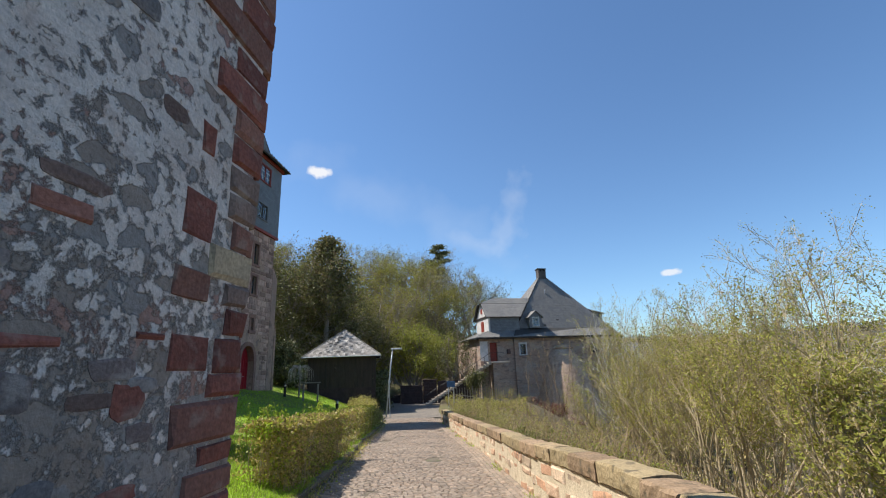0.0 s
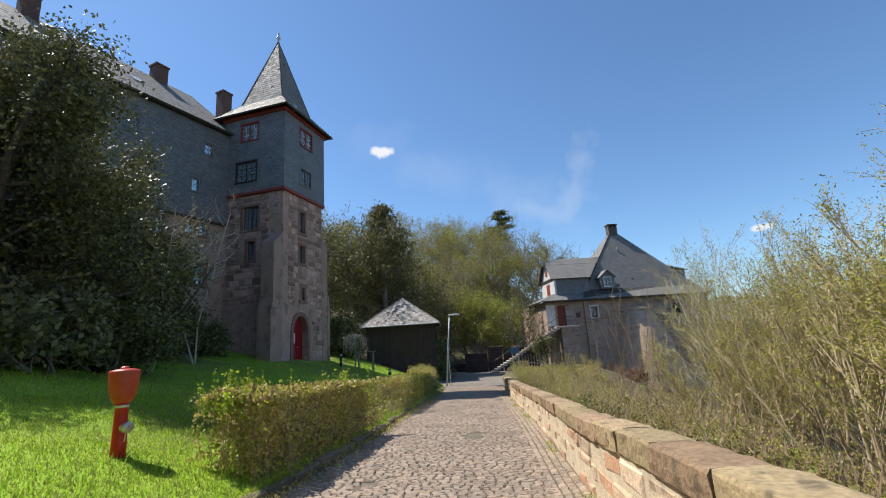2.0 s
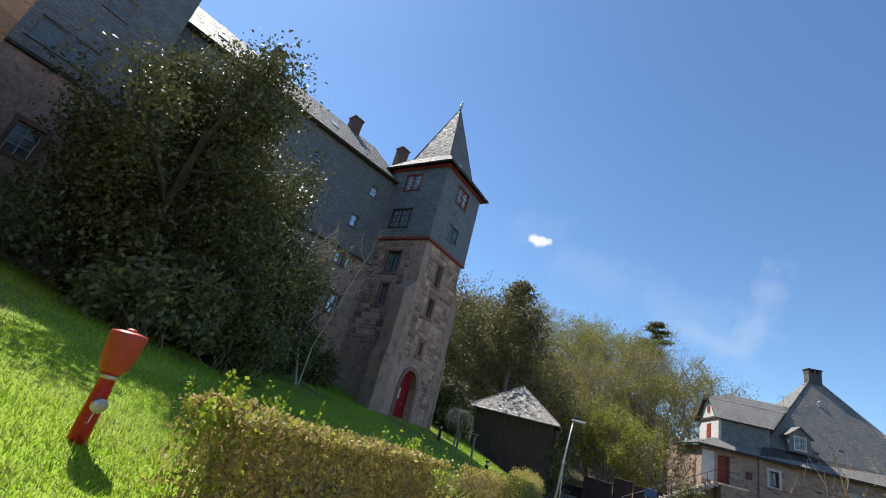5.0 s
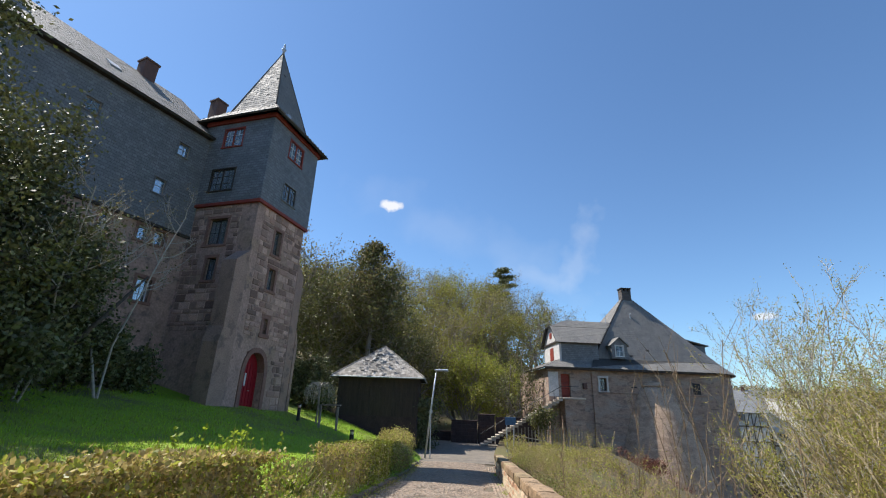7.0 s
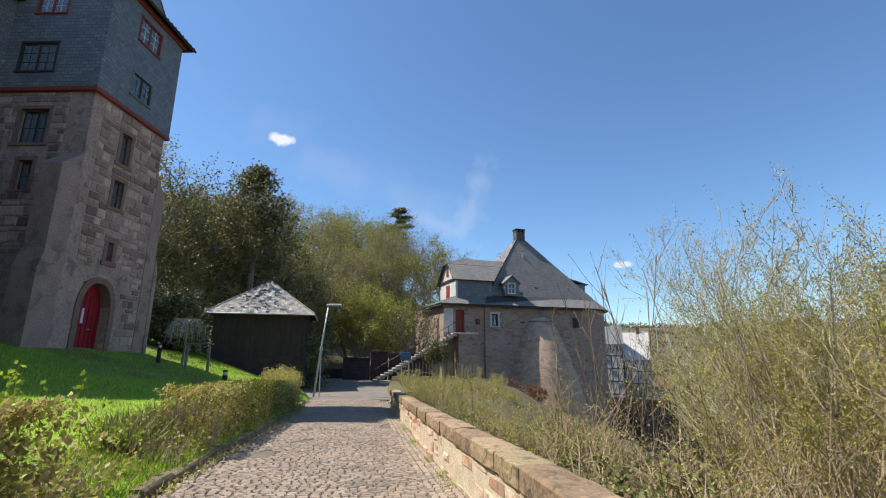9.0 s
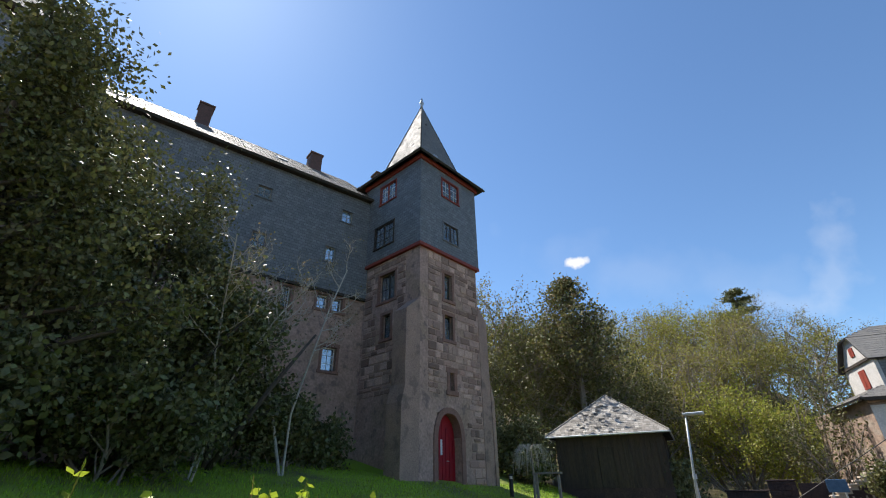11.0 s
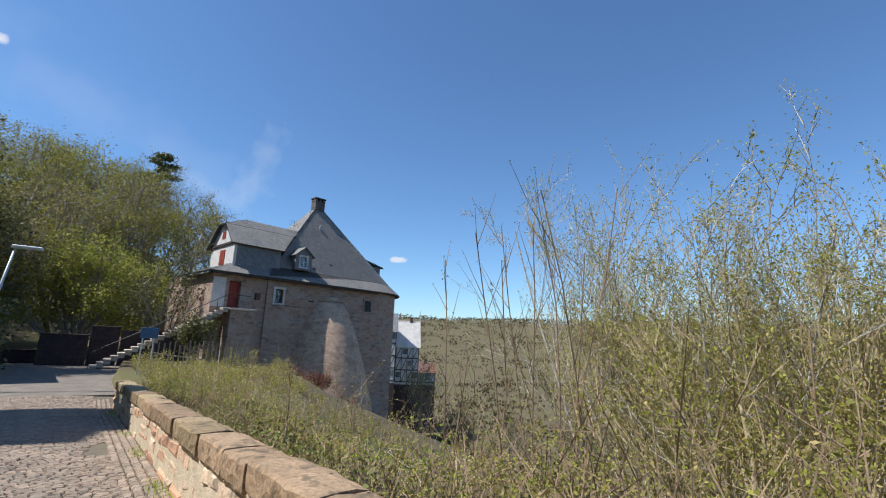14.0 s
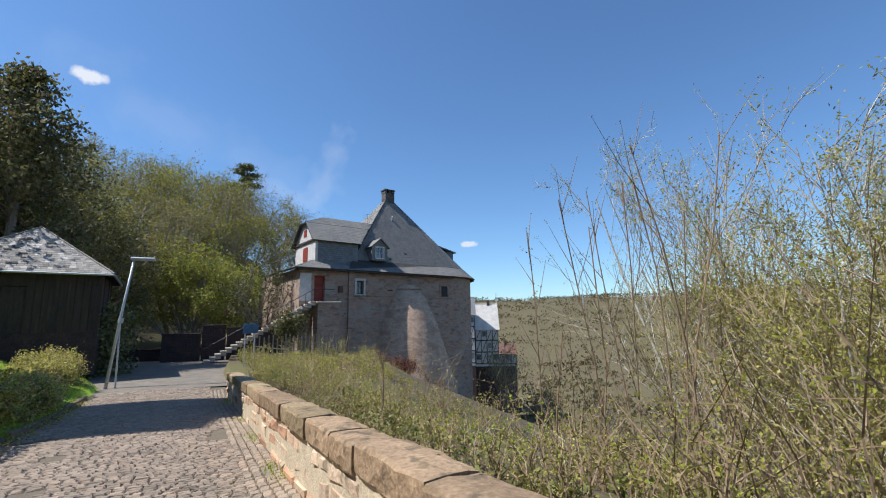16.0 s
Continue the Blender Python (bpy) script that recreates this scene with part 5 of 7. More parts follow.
def timber_house(x, y, z, deg, w, d, storeys, roof_mat, label, zroof=3.4):
    m = axes(x, y, z, deg)
    t = thing("timbered_house", (x, y, z), label, "house", "valley houses")
    h = 2.6 * storeys
    part("wall", Geo(m).box(0, 0, -0.6, w, d, h), M_RENDERW, t)
    part("plinth", Geo(m).box(-0.05, -0.07, -14, w + 0.07, d + 0.07, -0.602), M_DARKWALL, t, "dark stone basement")
    for s in range(storeys + 1):
        part("beam", Geo(m).box(-0.05, -0.06, s * 2.6 - 0.12, w + 0.05, -0.002, s * 2.6 + 0.12), M_TIMBER, t, "black timber framing")
        part("beam", Geo(m).box(w + 0.002, -0.05, s * 2.6 - 0.12, w + 0.06, d, s * 2.6 + 0.12), M_TIMBER, t, "black timber framing")
    n = max(3, int(w / 1.1))
    for s in range(storeys):
        for i in range(n + 1):
            xx = i * w / n
            part("post", Geo(m).box(xx - 0.06, -0.05, s * 2.6 + 0.13, xx + 0.09, -0.003, s * 2.6 + 2.47), M_TIMBER, t)
            if i < n:
                if (i + s) % 3:
                    part("brace", Geo(m).add([(xx + 0.1, -0.045, s * 2.6 + 0.15), (xx + 0.26, -0.045, s * 2.6 + 0.15), (xx + w / n - 0.1, -0.045, s * 2.6 + 2.4), (xx + w / n - 0.26, -0.045, s * 2.6 + 2.4)], [(0, 1, 2, 3)]), M_TIMBER, t)
                else:
                    part("window", Geo(m).block(xx + 0.15, -0.07, s * 2.6 + 0.9, xx + w / n - 0.15, 0.0, s * 2.6 + 2.1, 0.03), M_GLASS, t)
    for s in range(storeys + 1):
        part("beam", Geo(m).box(-0.06, -0.05, s * 2.6 - 0.12, -0.052, d, s * 2.6 + 0.12), M_TIMBER, t, "black timber framing")
        part("beam", Geo(m).box(-0.05, d + 0.002, s * 2.6 - 0.12, w + 0.05, d + 0.06, s * 2.6 + 0.12), M_TIMBER, t, "black timber framing")
        for i in range(7 if s < storeys else 0):
            part("post", Geo(m).box(i * w / 6 - 0.06, d + 0.003, s * 2.6 + 0.13, i * w / 6 + 0.06, d + 0.05, s * 2.6 + 2.47), M_TIMBER, t)
            part("post", Geo(m).box(-0.05, i * d / 6 - 0.06, s * 2.6 + 0.13, -0.003, i * d / 6 + 0.06, s * 2.6 + 2.47), M_TIMBER, t)
            if i in (1, 4):
                part("window", Geo(m).block(i * w / 6 + 0.2, d - 0.02, s * 2.6 + 0.9, (i + 1) * w / 6 - 0.2, d + 0.04, s * 2.6 + 2.1, 0.02), M_BLACK, t)
    n = max(3, int(d / 1.3))
    for s in range(storeys + 1):
        for i in range(n + 1):
            yy, zz = i * d / n, s * 2.6
            top = 2.47 if s < storeys else max(0.3, zroof * (1 - abs(yy - d / 2) / (d / 2)) - 0.2)
            part("post", Geo(m).box(w + 0.003, yy - 0.06, zz + 0.13, w + 0.05, yy + 0.06, zz + top), M_TIMBER, t)
            if i < n and s < storeys:
                if (i + s) % 3 == 1:
                    part("window", Geo(m).block(w - 0.05, yy + 0.3, zz + 0.9, w + 0.06, yy + d / n - 0.3, zz + 2.1, 0.02), M_BLACK, t)
                elif i % 2 == 0:
                    part("brace", Geo(m).add([(w + 0.045, yy + 0.1, zz + 0.15), (w + 0.045, yy + 0.26, zz + 0.15), (w + 0.045, yy + d / n - 0.1, zz + 2.4), (w + 0.045, yy + d / n - 0.26, zz + 2.4)], [(0, 1, 2, 3)]), M_TIMBER, t)
    c = d / 2
    part("gable", Geo(m).add([(0, 0, h), (0, d, h), (0, c, h + zroof), (w, 0, h), (w, d, h), (w, c, h + zroof)], [(0, 2, 1), (3, 4, 5), (0, 3, 5, 2), (1, 2, 5, 4)]), M_RENDERW, t)
    P = lambda *p: m @ Vector(p)
    for f in ([P(-0.4, -0.4, h - 0.2), P(w + 0.4, -0.4, h - 0.2), P(w + 0.4, c, h + zroof + 0.15), P(-0.4, c, h + zroof + 0.15)], [P(w + 0.4, d + 0.4, h - 0.2), P(-0.4, d + 0.4, h - 0.2), P(-0.4, c, h + zroof + 0.15), P(w + 0.4, c, h + zroof + 0.15)]):
        slab(t, "roof", f, 0.15, roof_mat)
    part("chimney", Geo(m).box(w * 0.6, c - 0.3, h + zroof - 0.8, w * 0.6 + 0.6, c + 0.3, h + zroof + 1.0), M_BRICK, t)


timber_house(37.6, 105.9, -8.3, -24, 8.0, 7.0, 4, M_SLATE_WALL, "white half-timbered town house with dark beams and slate roof", 3.9)
timber_house(47.3, 107.0, -9.0, -24, 5.2, 6.0, 3, M_PALEROOF, "half-timbered town house with a pale sunlit roof", 5.8)
timber_house(55.5, 114.0, -10.0, -20, 6.0, 5.0, 1, M_FARROOF, "low half-timbered house beside the town houses", 2.0)


# ---- parapet ----


def wall_rise(y):
    """How much higher the parapet stands than its far part."""
    return lerp(y, (6, 16.5), (0.12, 0.0))



def parapet():
    t = thing("parapet_wall", (0.8, 14, -1.2), "low sandstone parapet wall with heavy coping stones along the lane", "wall")
    r = random.Random(11)
    g = Geo()
    y = -8.0
    ys = []
    while y <= 31.01:
        ys.append(y)
        y += 0.5
    for y in ys:
        x, z = wall_x(y), road_z(y)
        w = wall_rise(y)
        g.v += [(x + 0.024, y, z - 1.2), (x + 0.36, y, z - 1.6), (x + 0.36, y, z + 0.53 + w), (x + 0.024, y, z + 0.53 + w)]
    for i in range(len(ys) - 1):
        g.f += [(4 * i + k, 4 * i + (k + 1) % 4, 4 * i + 4 + (k + 1) % 4, 4 * i + 4 + k) for k in range(4)]
    k = 4 * (len(ys) - 1)
    g.f += [(0, 3, 2, 1), (k, k + 1, k + 2, k + 3)]
    part("core", g, M_MORTAR, t, "pale lime mortar")
    # facing stones
    for course in range(3):
        y = -3.0 + r.uniform(0, 0.3)
        while y < 31:
            w = r.uniform(0.26, 0.74) if course else r.uniform(0.35, 0.8)
            ym = y + w / 2
            up = 0.53 + wall_rise(ym) + 0.14
            a, b = -0.14 + up * course / 3, -0.14 + up * (course + 1) / 3
            if course:
                a += 0.012 * math.sin(ym * 1.3 + course)
            if course < 2:
                b += 0.012 * math.sin(ym * 1.3 + course + 1)
            x, z = wall_x(ym), road_z(ym)
            dx = math.degrees(math.atan2(wall_x(ym + 0.5) - wall_x(ym - 0.5), 1.0))
            m = axes(x, ym, z, 90 - dx) @ pose(0, 0, 0, 0, 0, 180)
            sl = math.degrees(math.atan2(road_z(ym + 0.5) - road_z(ym - 0.5), 1.0))
            m = m @ pose(0, 0, 0, 0, sl, 0)
            hgt = b - a
            if course and r.random() < 0.15:
                cut = r.uniform(0.4, 0.6) * hgt
                for q0, q1 in ((a, a + cut), (a + cut, b)):
                    part("stone", Geo(m).block(-w / 2 + 0.01, -r.uniform(0.0, 0.035) + 0.03, q0 + 0.01, w / 2 - 0.01, 0.2, q1 - 0.01, 0.022, r), M_PARAPET, t)
            else:
                part("stone", Geo(m).block(-w / 2 + 0.014, -r.uniform(-0.01, 0.03) + 0.03, a + 0.014, w / 2 - 0.014, 0.2, b - 0.014, 0.045, r), M_PARAPET, t)
            y += w
    # coping
    y = -6.0
    while y < 31.2:
        w = min(r.uniform(0.6, 1.2), 31.3 - y)
        ym = y + w / 2
        x, z = wall_x(ym), road_z(ym)
        dx = math.degrees(math.atan2(wall_x(ym + 0.5) - wall_x(ym - 0.5), 1.0))
        sl = math.degrees(math.atan2(road_z(ym + 0.5) - road_z(ym - 0.5), 1.0))
        m = axes(x + r.uniform(-.012, .012), ym, z + wall_rise(ym) + r.uniform(-.012, .012), 90 - dx) @ pose(0, 0, 0, 0, 0, 180) @ pose(0, 0, 0, r.uniform(-1, 1), sl, r.uniform(-.8, .8))
        part("coping_stone", coping_geo(m, w, r), M_COPING, t)
        y += w


def coping_geo(m, w, r):
    g = Geo(m)
    n = 7
    sec = [(-0.005, 0.53), (-0.018, 0.55), (-0.02, 0.63), (-0.018, 0.725), (0.005, 0.748), (0.14, 0.755), (0.28, 0.752), (0.37, 0.738), (0.40, 0.70), (0.39, 0.53)]
    for i in range(n + 1):
        xx = -w / 2 + 0.006 + (w - 0.012) * i / n
        e = 0.012 if i in (0, n) else 0.0
        for y, z in sec:
            g.v.append(tuple(m @ Vector((xx + r.uniform(-.003, .003), y + (e if y < 0 else 0) + r.uniform(-.009, .009), z - (e if z > 0.5 else 0) + r.uniform(-.009, .009)))))
    k = len(sec)
    for i in range(n):
        g.f += [(i * k + s, (i + 1) * k + s, (i + 1) * k + (s + 1) % k, i * k + (s + 1) % k) for s in range(k)]
    g.f += [tuple(range(k)), tuple(n * k + s for s in reversed(range(k)))]
    return g


# ---- kerb ----


def kerb():
    t = thing("kerb", (-3, 12, -0.9), "worn sandstone kerb between lawn and lane", "kerb", kind="structure")
    r = random.Random(12)
    y = -2.0
    while y < 33:
        w = r.uniform(0.7, 1.2)
        ym = y + w / 2
        x, z = kerb_x(ym), road_z(ym)
        dx = math.degrees(math.atan2(kerb_x(ym + 0.5) - kerb_x(ym - 0.5), 1.0))
        sl = math.degrees(math.atan2(road_z(ym + 0.5) - road_z(ym - 0.5), 1.0))
        m = axes(x, ym, z, 90 - dx) @ pose(0, 0, 0, 0, -sl, 0)
        part("kerb_stone", Geo(m).block(-w / 2 + 0.006, -0.07, -0.2, w / 2 - 0.006, 0.09, 0.10 + r.uniform(-.03, .025), 0.03, r), M_KERB, t)
        y += w


# ---- small things on the lawn ----


def hydrant():
    x, y = -4.77, 8.36
    z = land_z(x, y) + 0.02
    t = thing("hydrant", (x, y, z), "red pillar hydrant with a large round hood on the lawn", "hydrant")
    part("post", Geo().lathe([(0.1, -0.12), (0.095, 0.12), (0.085, 0.5), (0.08, 0.66), (0.1, 0.68)], 20, (x, y, z)), M_HYDRANT_B, t, "bright red post", True)
    part("collar", Geo().lathe([(0.082, 0.625), (0.09, 0.635), (0.09, 0.66), (0.082, 0.67)], 20, (x, y, z)), M_ALU, t, "pale metal collar")
    part("hood", Geo().lathe([(0.09, 0.68), (0.12, 0.70), (0.152, 0.765), (0.17, 0.84), (0.193, 1.09), (0.193, 1.12), (0.185, 1.135), (0.1, 1.155), (0.02, 1.16)], 28, (x, y, z)), M_HYDRANT, t, "faded orange-red hood", True)
    part("knob", Geo().lathe([(0.055, 1.15), (0.055, 1.175), (0.035, 1.19), (0.01, 1.192)], 14, (x, y, z)), M_HYDRANT, t)
    m = axes(x + 0.08, y - 0.03, z + 0.36, -8) @ pose(0, 0, 0, 0, 90, 0)
    o = part("outlet", Geo(m).lathe([(0.05, -0.02), (0.05, 0.05), (0.075, 0.05), (0.075, 0.11), (0.04, 0.12)], 16), M_ALU, t, "aluminium hose outlet cap")
    part("chain", Geo().tube([(x + 0.15, y - 0.05, z + 0.29), (x + 0.15, y - 0.06, z + 0.19), (x + 0.1, y - 0.05, z + 0.17)], [0.008] * 3, 5), M_ALU, o)


hydrant()


def lamp_post():
    x, y = -5.25, 35.8
    z = land_z(x, y) - 0.05
    t = thing("street_lamp", (x, y, z), "leaning slim galvanised lamp post with a flat lantern arm", "street lamp")
    tx = -4.72
    part("pole", Geo().tube([(x, y, z), (x + (tx - x) * 0.55, y, z + 3.0), (tx, y, 3.25)], [0.06, 0.05, 0.038], 10), M_POLE, t, "", True)
    part("lantern", Geo().block(tx - 0.1, y - 0.12, 3.24, tx + 0.75, y + 0.12, 3.36, 0.03), M_POLE, t, "flat grey lantern head")
    part("clamp", Geo().tube([(x + 0.28, y, z + 2.6), (x + 0.29, y, z + 2.8)], [0.09, 0.09], 10), M_POLE, t)
    part("stay", Geo().tube([(x + 0.3, y + 0.1, z), (x + 0.26, y + 0.05, z + 2.7)], [0.035, 0.03], 8), M_POLE, t)


lamp_post()


def sign_post():
    x, y = -0.3, 39.0
    t = thing("sign_board", (x, y, road_z(y)), "small blue notice board on two metal posts", "sign")
    for dx in (-0.14, 0.3):
        part("post", Geo().tube([(x + dx, y, -2.2), (x + dx, y, 0.42)], [0.03, 0.03], 8), M_POLE, t)
    part("board", Geo().block(x - 0.25, y - 0.05, 0.12, x + 0.45, y - 0.02, 0.6, 0.01), M_BLUE, t, "blue board")


sign_post()


def fence():
    t = thing("fence", (1.5, 44, -1.8), "old grey wooden picket fence in scrub", "fence")
    r = random.Random(3)
    for i in range(22):
        x = 0.0 + i * 0.24
        y = 41.0 + i * 0.16
        z = land_z(x, y) - 0.3
        part("picket", Geo().box(x, y, z, x + 0.07 , y + 0.03, z + 1.75 + r.uniform(-.2, .15)), M_WOODGREY, t)
    a, b = Vector((-0.05, 41.02, 0)), Vector((5.2, 44.5, 0))
    for dz in (-1.3, -0.6):
        part("rail", Geo().tube([a + Vector((0, 0, dz)), b + Vector((0, 0, dz - 0.9))], [0.03, 0.03], 6), M_WOODGREY, t)


fence()


def garden_lights():
    for x, y in ((-11.7, 31.8), (-6.9, 27.5)):
        z = land_z(x, y)
        t = thing("bollard_light", (x, y, z), "short black bollard light with a pale band on the lawn", "lamp", "bollard lights")
        part("post", Geo().lathe([(0.09, -0.1), (0.09, 0.7)], 12, (x, y, z)), M_BLACK, t)
        part("glass_band", Geo().lathe([(0.075, 0.7), (0.075, 0.82)], 12, (x, y, z)), M_ALU, t)
        part("cap", Geo().lathe([(0.1, 0.82), (0.1, 0.87), (0.02, 0.9)], 12, (x, y, z)), M_BLACK, t)


garden_lights()


def bench_stand():
    x, y = -10.3, 31.5
    z = land_z(x, y)
    t = thing("wooden_stand", (x, y, z), "simple grey wooden stand with a crossbar on the lawn", "stand")
    part("post", Geo().box(x - 0.05, y - 0.05, z - 0.1, x + 0.05, y + 0.05, z + 1.15), M_WOODGREY, t)
    part("post", Geo().box(x + 0.95, y - 0.05, z - 0.1, x + 1.05, y + 0.05, z + 1.1), M_WOODGREY, t)
    part("crossbar", Geo().block(x - 0.15, y - 0.08, z + 1.15, x + 1.15, y + 0.08, z + 1.22, 0.01), M_WOODGREY, t)


bench_stand()

# ---- trees and shrubs ----


def limb(wood, tips, r, p, d, length, rad, level, cfg):
    """One limb and, from it, its own smaller ones; the ends are kept for leaves."""
    seg = 4 if level == 0 else (3 if level < cfg["levels"] else 2)
    pts, rr = [p], [rad]
    q, dd = p.copy(), d.normalized()
    end = rad * (0.55 if level < cfg["levels"] else 0.35)
    for i in range(seg):
        wob = cfg["wob"]
        dd = (dd + Vector((r.gauss(0, wob), r.gauss(0, wob), r.gauss(0, wob) + cfg["up"] * (1 if level else 0.3)))).normalized()
        q = q + dd * (length / seg)
        pts.append(q.copy())
        rr.append(rad + (end - rad) * (i + 1) / seg)
    wood.tube(pts, rr, (8, 6, 4, 3, 3, 3)[level], False)
    if level >= cfg["levels"] - 1:
        tips += [(pts[i], dd) for i in range(1, len(pts))]
    if level >= cfg["levels"]:
        return
    n = cfg["kids"][level]
    for i in range(n):
        f = cfg["clear"] + (1 - cfg["clear"]) * (i + r.random()) / n if level == 0 else 0.25 + 0.75 * (i + r.random()) / n
        s = min(int(f * seg), seg - 1)
        at = pts[s].lerp(pts[s + 1], f * seg - s)
        side = dd.orthogonal().normalized()
        side.rotate(Matrix.Rotation(r.uniform(0, 6.283), 3, dd))
        ang = radians(r.uniform(*cfg["angle"]))
        nd = dd * math.cos(ang) + side * math.sin(ang)
        ln = length * r.uniform(*cfg["ratio"]) * (1.15 - 0.5 * f if level == 0 else 1)
        if level == 0 and cfg.get("round"):
            u = (f - cfg["clear"]) / (1 - cfg["clear"])
            ln = length * r.uniform(*cfg["ratio"]) * (0.5 + 0.75 * math.sin(math.pi * min(1, 0.22 + 0.72 * u)))
        limb(wood, tips, r, at, nd, ln, max(rr[s] * cfg["thin"], 0.006), level + 1, cfg)


def tree(name, at, label, category, seed, height, rad, cfg, bark, leaf_mat, leaf, per_tip, spread, group="", stems=1, lean=0.15, gap=0.0, long=1.6):
    r = random.Random(seed)
    wood, tips = Geo(), []
    at = Vector(at)
    for s in range(stems):
        p = at + Vector((r.uniform(-1, 1), r.uniform(-1, 1), 0)) * (0.12 * stems ** 0.5 if stems > 1 else 0)
        d = Vector((r.gauss(0, lean), r.gauss(0, lean), 1))
        limb(wood, tips, r, p - Vector((0, 0, 0.2)), d, height * r.uniform(0.8, 1.0), rad * r.uniform(0.7, 1), 0, cfg)
    t = thing(name, tuple(at), label, category, group)
    part("trunk" if cfg is not SAPLING else "stem_mass", wood, bark, t)
    g = Geo()
    for p, d in tips:
        if r.random() < gap:
            continue
        for i in range(per_tip):
            g.leaf(p + Vector((r.gauss(0, spread), r.gauss(0, spread), r.gauss(0, spread))), leaf * r.uniform(0.6, 1.3), r, long)
    if g.f:
        part("crown", g, leaf_mat, t)
    return t


WOOD = dict(levels=3, kids=(12, 6, 3), wob=0.14, up=0.05, clear=0.24, angle=(38, 68), ratio=(0.38, 0.54), thin=0.5, round=True)
UPRIGHT = dict(levels=3, kids=(11, 6, 3), wob=0.12, up=0.08, clear=0.34, angle=(28, 55), ratio=(0.36, 0.5), thin=0.5, round=True)
FAN = dict(levels=2, kids=(7, 4), wob=0.10, up=0.10, clear=0.2, angle=(15, 40), ratio=(0.4, 0.6), thin=0.5)
FANB = dict(levels=3, kids=(6, 4, 3), wob=0.11, up=0.14, clear=0.2, angle=(15, 40), ratio=(0.4, 0.6), thin=0.48)
SAPLING = dict(levels=1, kids=(9,), wob=0.05, up=0.14, clear=0.25, angle=(18, 36), ratio=(0.16, 0.36), thin=0.5)
BIRCH = dict(levels=3, kids=(13, 5, 4), wob=0.07, up=0.02, clear=0.25, angle=(25, 50), ratio=(0.3, 0.42), thin=0.34)
BUSHY = dict(levels=3, kids=(6, 4, 3), wob=0.16, up=0.05, clear=0.1, angle=(25, 60), ratio=(0.45, 0.65), thin=0.55)

R = random.Random(77)

# woods on the hill behind: a few kinds, each copied many times
protos = [
    tree("woodland_tree", (-400, 400, -60), "tall leafless woodland tree with a haze of olive buds", "tree", 101, 15, 0.28, WOOD, M_BARK, M_BUD, 0.15, 6, 0.38, "hill wood"),
    tree("woodland_tree", (-410, 400, -60), "tall round-crowned woodland tree in first yellow-green leaf", "tree", 102, 14, 0.26, WOOD, M_BARK, M_BUDGREEN, 0.16, 7, 0.42, "hill wood"),
    tree("woodland_tree", (-420, 400, -60), "tall bare grey-brown woodland tree", "tree", 103, 16, 0.27, UPRIGHT, M_BARK, M_BUD_BROWN, 0.11, 3, 0.35, "hill wood"),
    tree("woodland_tree", (-430, 400, -60), "ivy-clad woodland tree with dense olive crown", "tree", 104, 14, 0.28, WOOD, M_BARK, M_SPRUCE, 0.16, 13, 0.42, "hill wood"),
]
used = [0, 0, 0, 0]


def plant(kind, x, y, scale, turn):
    z = land_z(x, y) - 0.2
    m = axes(x, y, z, turn)
    o = protos[kind]
    if not used[kind]:
        o.matrix_basis = m @ Matrix.Diagonal((scale, scale, scale, 1))
    else:
        o = copy_thing(o, m)
        o.scale = (scale, scale, scale)
    used[kind] += 1


for i in range(48):
    for tries in range(20):
        y = R.uniform(58, 118)
        x = R.uniform(-52, 12)
        if x < 4 + (y - 58) * 0.12 and not (x > -7 and y < 66) and not (x > -22 and x < -5 and y < 56):
            break
    k = R.choices((0, 1, 2, 3), (4, 3, 5, 0.6) if x > -3 else (4, 5, 3, 0.8))[0]
    plant(k, x, y, R.uniform(0.72, 1.06), R.uniform(0, 360))
for i in range(22):
    x, y = R.uniform(-34, 3), R.uniform(54, 92)
    if not (x > -8 and y < 64) and not (-22 < x < -5 and y < 56):
        plant(R.choice((0, 1, 3)), x, y, R.uniform(0.26, 0.45), R.uniform(0, 360))
# those at y 35 to 41 are added to shade the lawn strip there
for x, y, k, s in ((-18.5, 52, 3, 0.95), (-22.0, 55, 3, 1.0), (-15.5, 57, 0, 0.85), (-26, 50, 0, 1.0), (-21.5, 47.5, 3, 0.6), (-29, 56, 1, 0.95), (-14, 60, 1, 0.8), (-19, 60, 3, 0.95), (-11, 59, 0, 0.7), (-25.0, 46, 2, 0.95), (-31, 50, 2, 0.9), (-19.5, 44.5, 2, 0.85), (-18.3, 38.0, 3, 0.5), (-20.8, 40.5, 3, 0.62), (-18.0, 35.6, 0, 0.4), (-22.5, 37.5, 3, 0.6), (-13.4, 49.0, 3, 0.7), (-16.6, 47.5, 3, 0.86), (-11.0, 53.5, 3, 0.7)):
    plant(k, x, y, s, R.uniform(0, 360))

for x, y, k, s in ((7.5, 99, 2, 1.0), (4.6, 96, 2, 1.0), (9.4, 104, 2, 0.95), (1.6, 97, 0, 1.0), (-0.6, 101, 2, 0.9), (-7.5, 92, 1, 1.0), (-12, 88, 1, 1.05), (-17, 84, 0, 1.05), (-9.5, 74, 1, 0.8), (-4.5, 78, 1, 0.75), (-15.0, 72, 1, 0.85)):
    plant(k, x, y, s, R.uniform(0, 360))

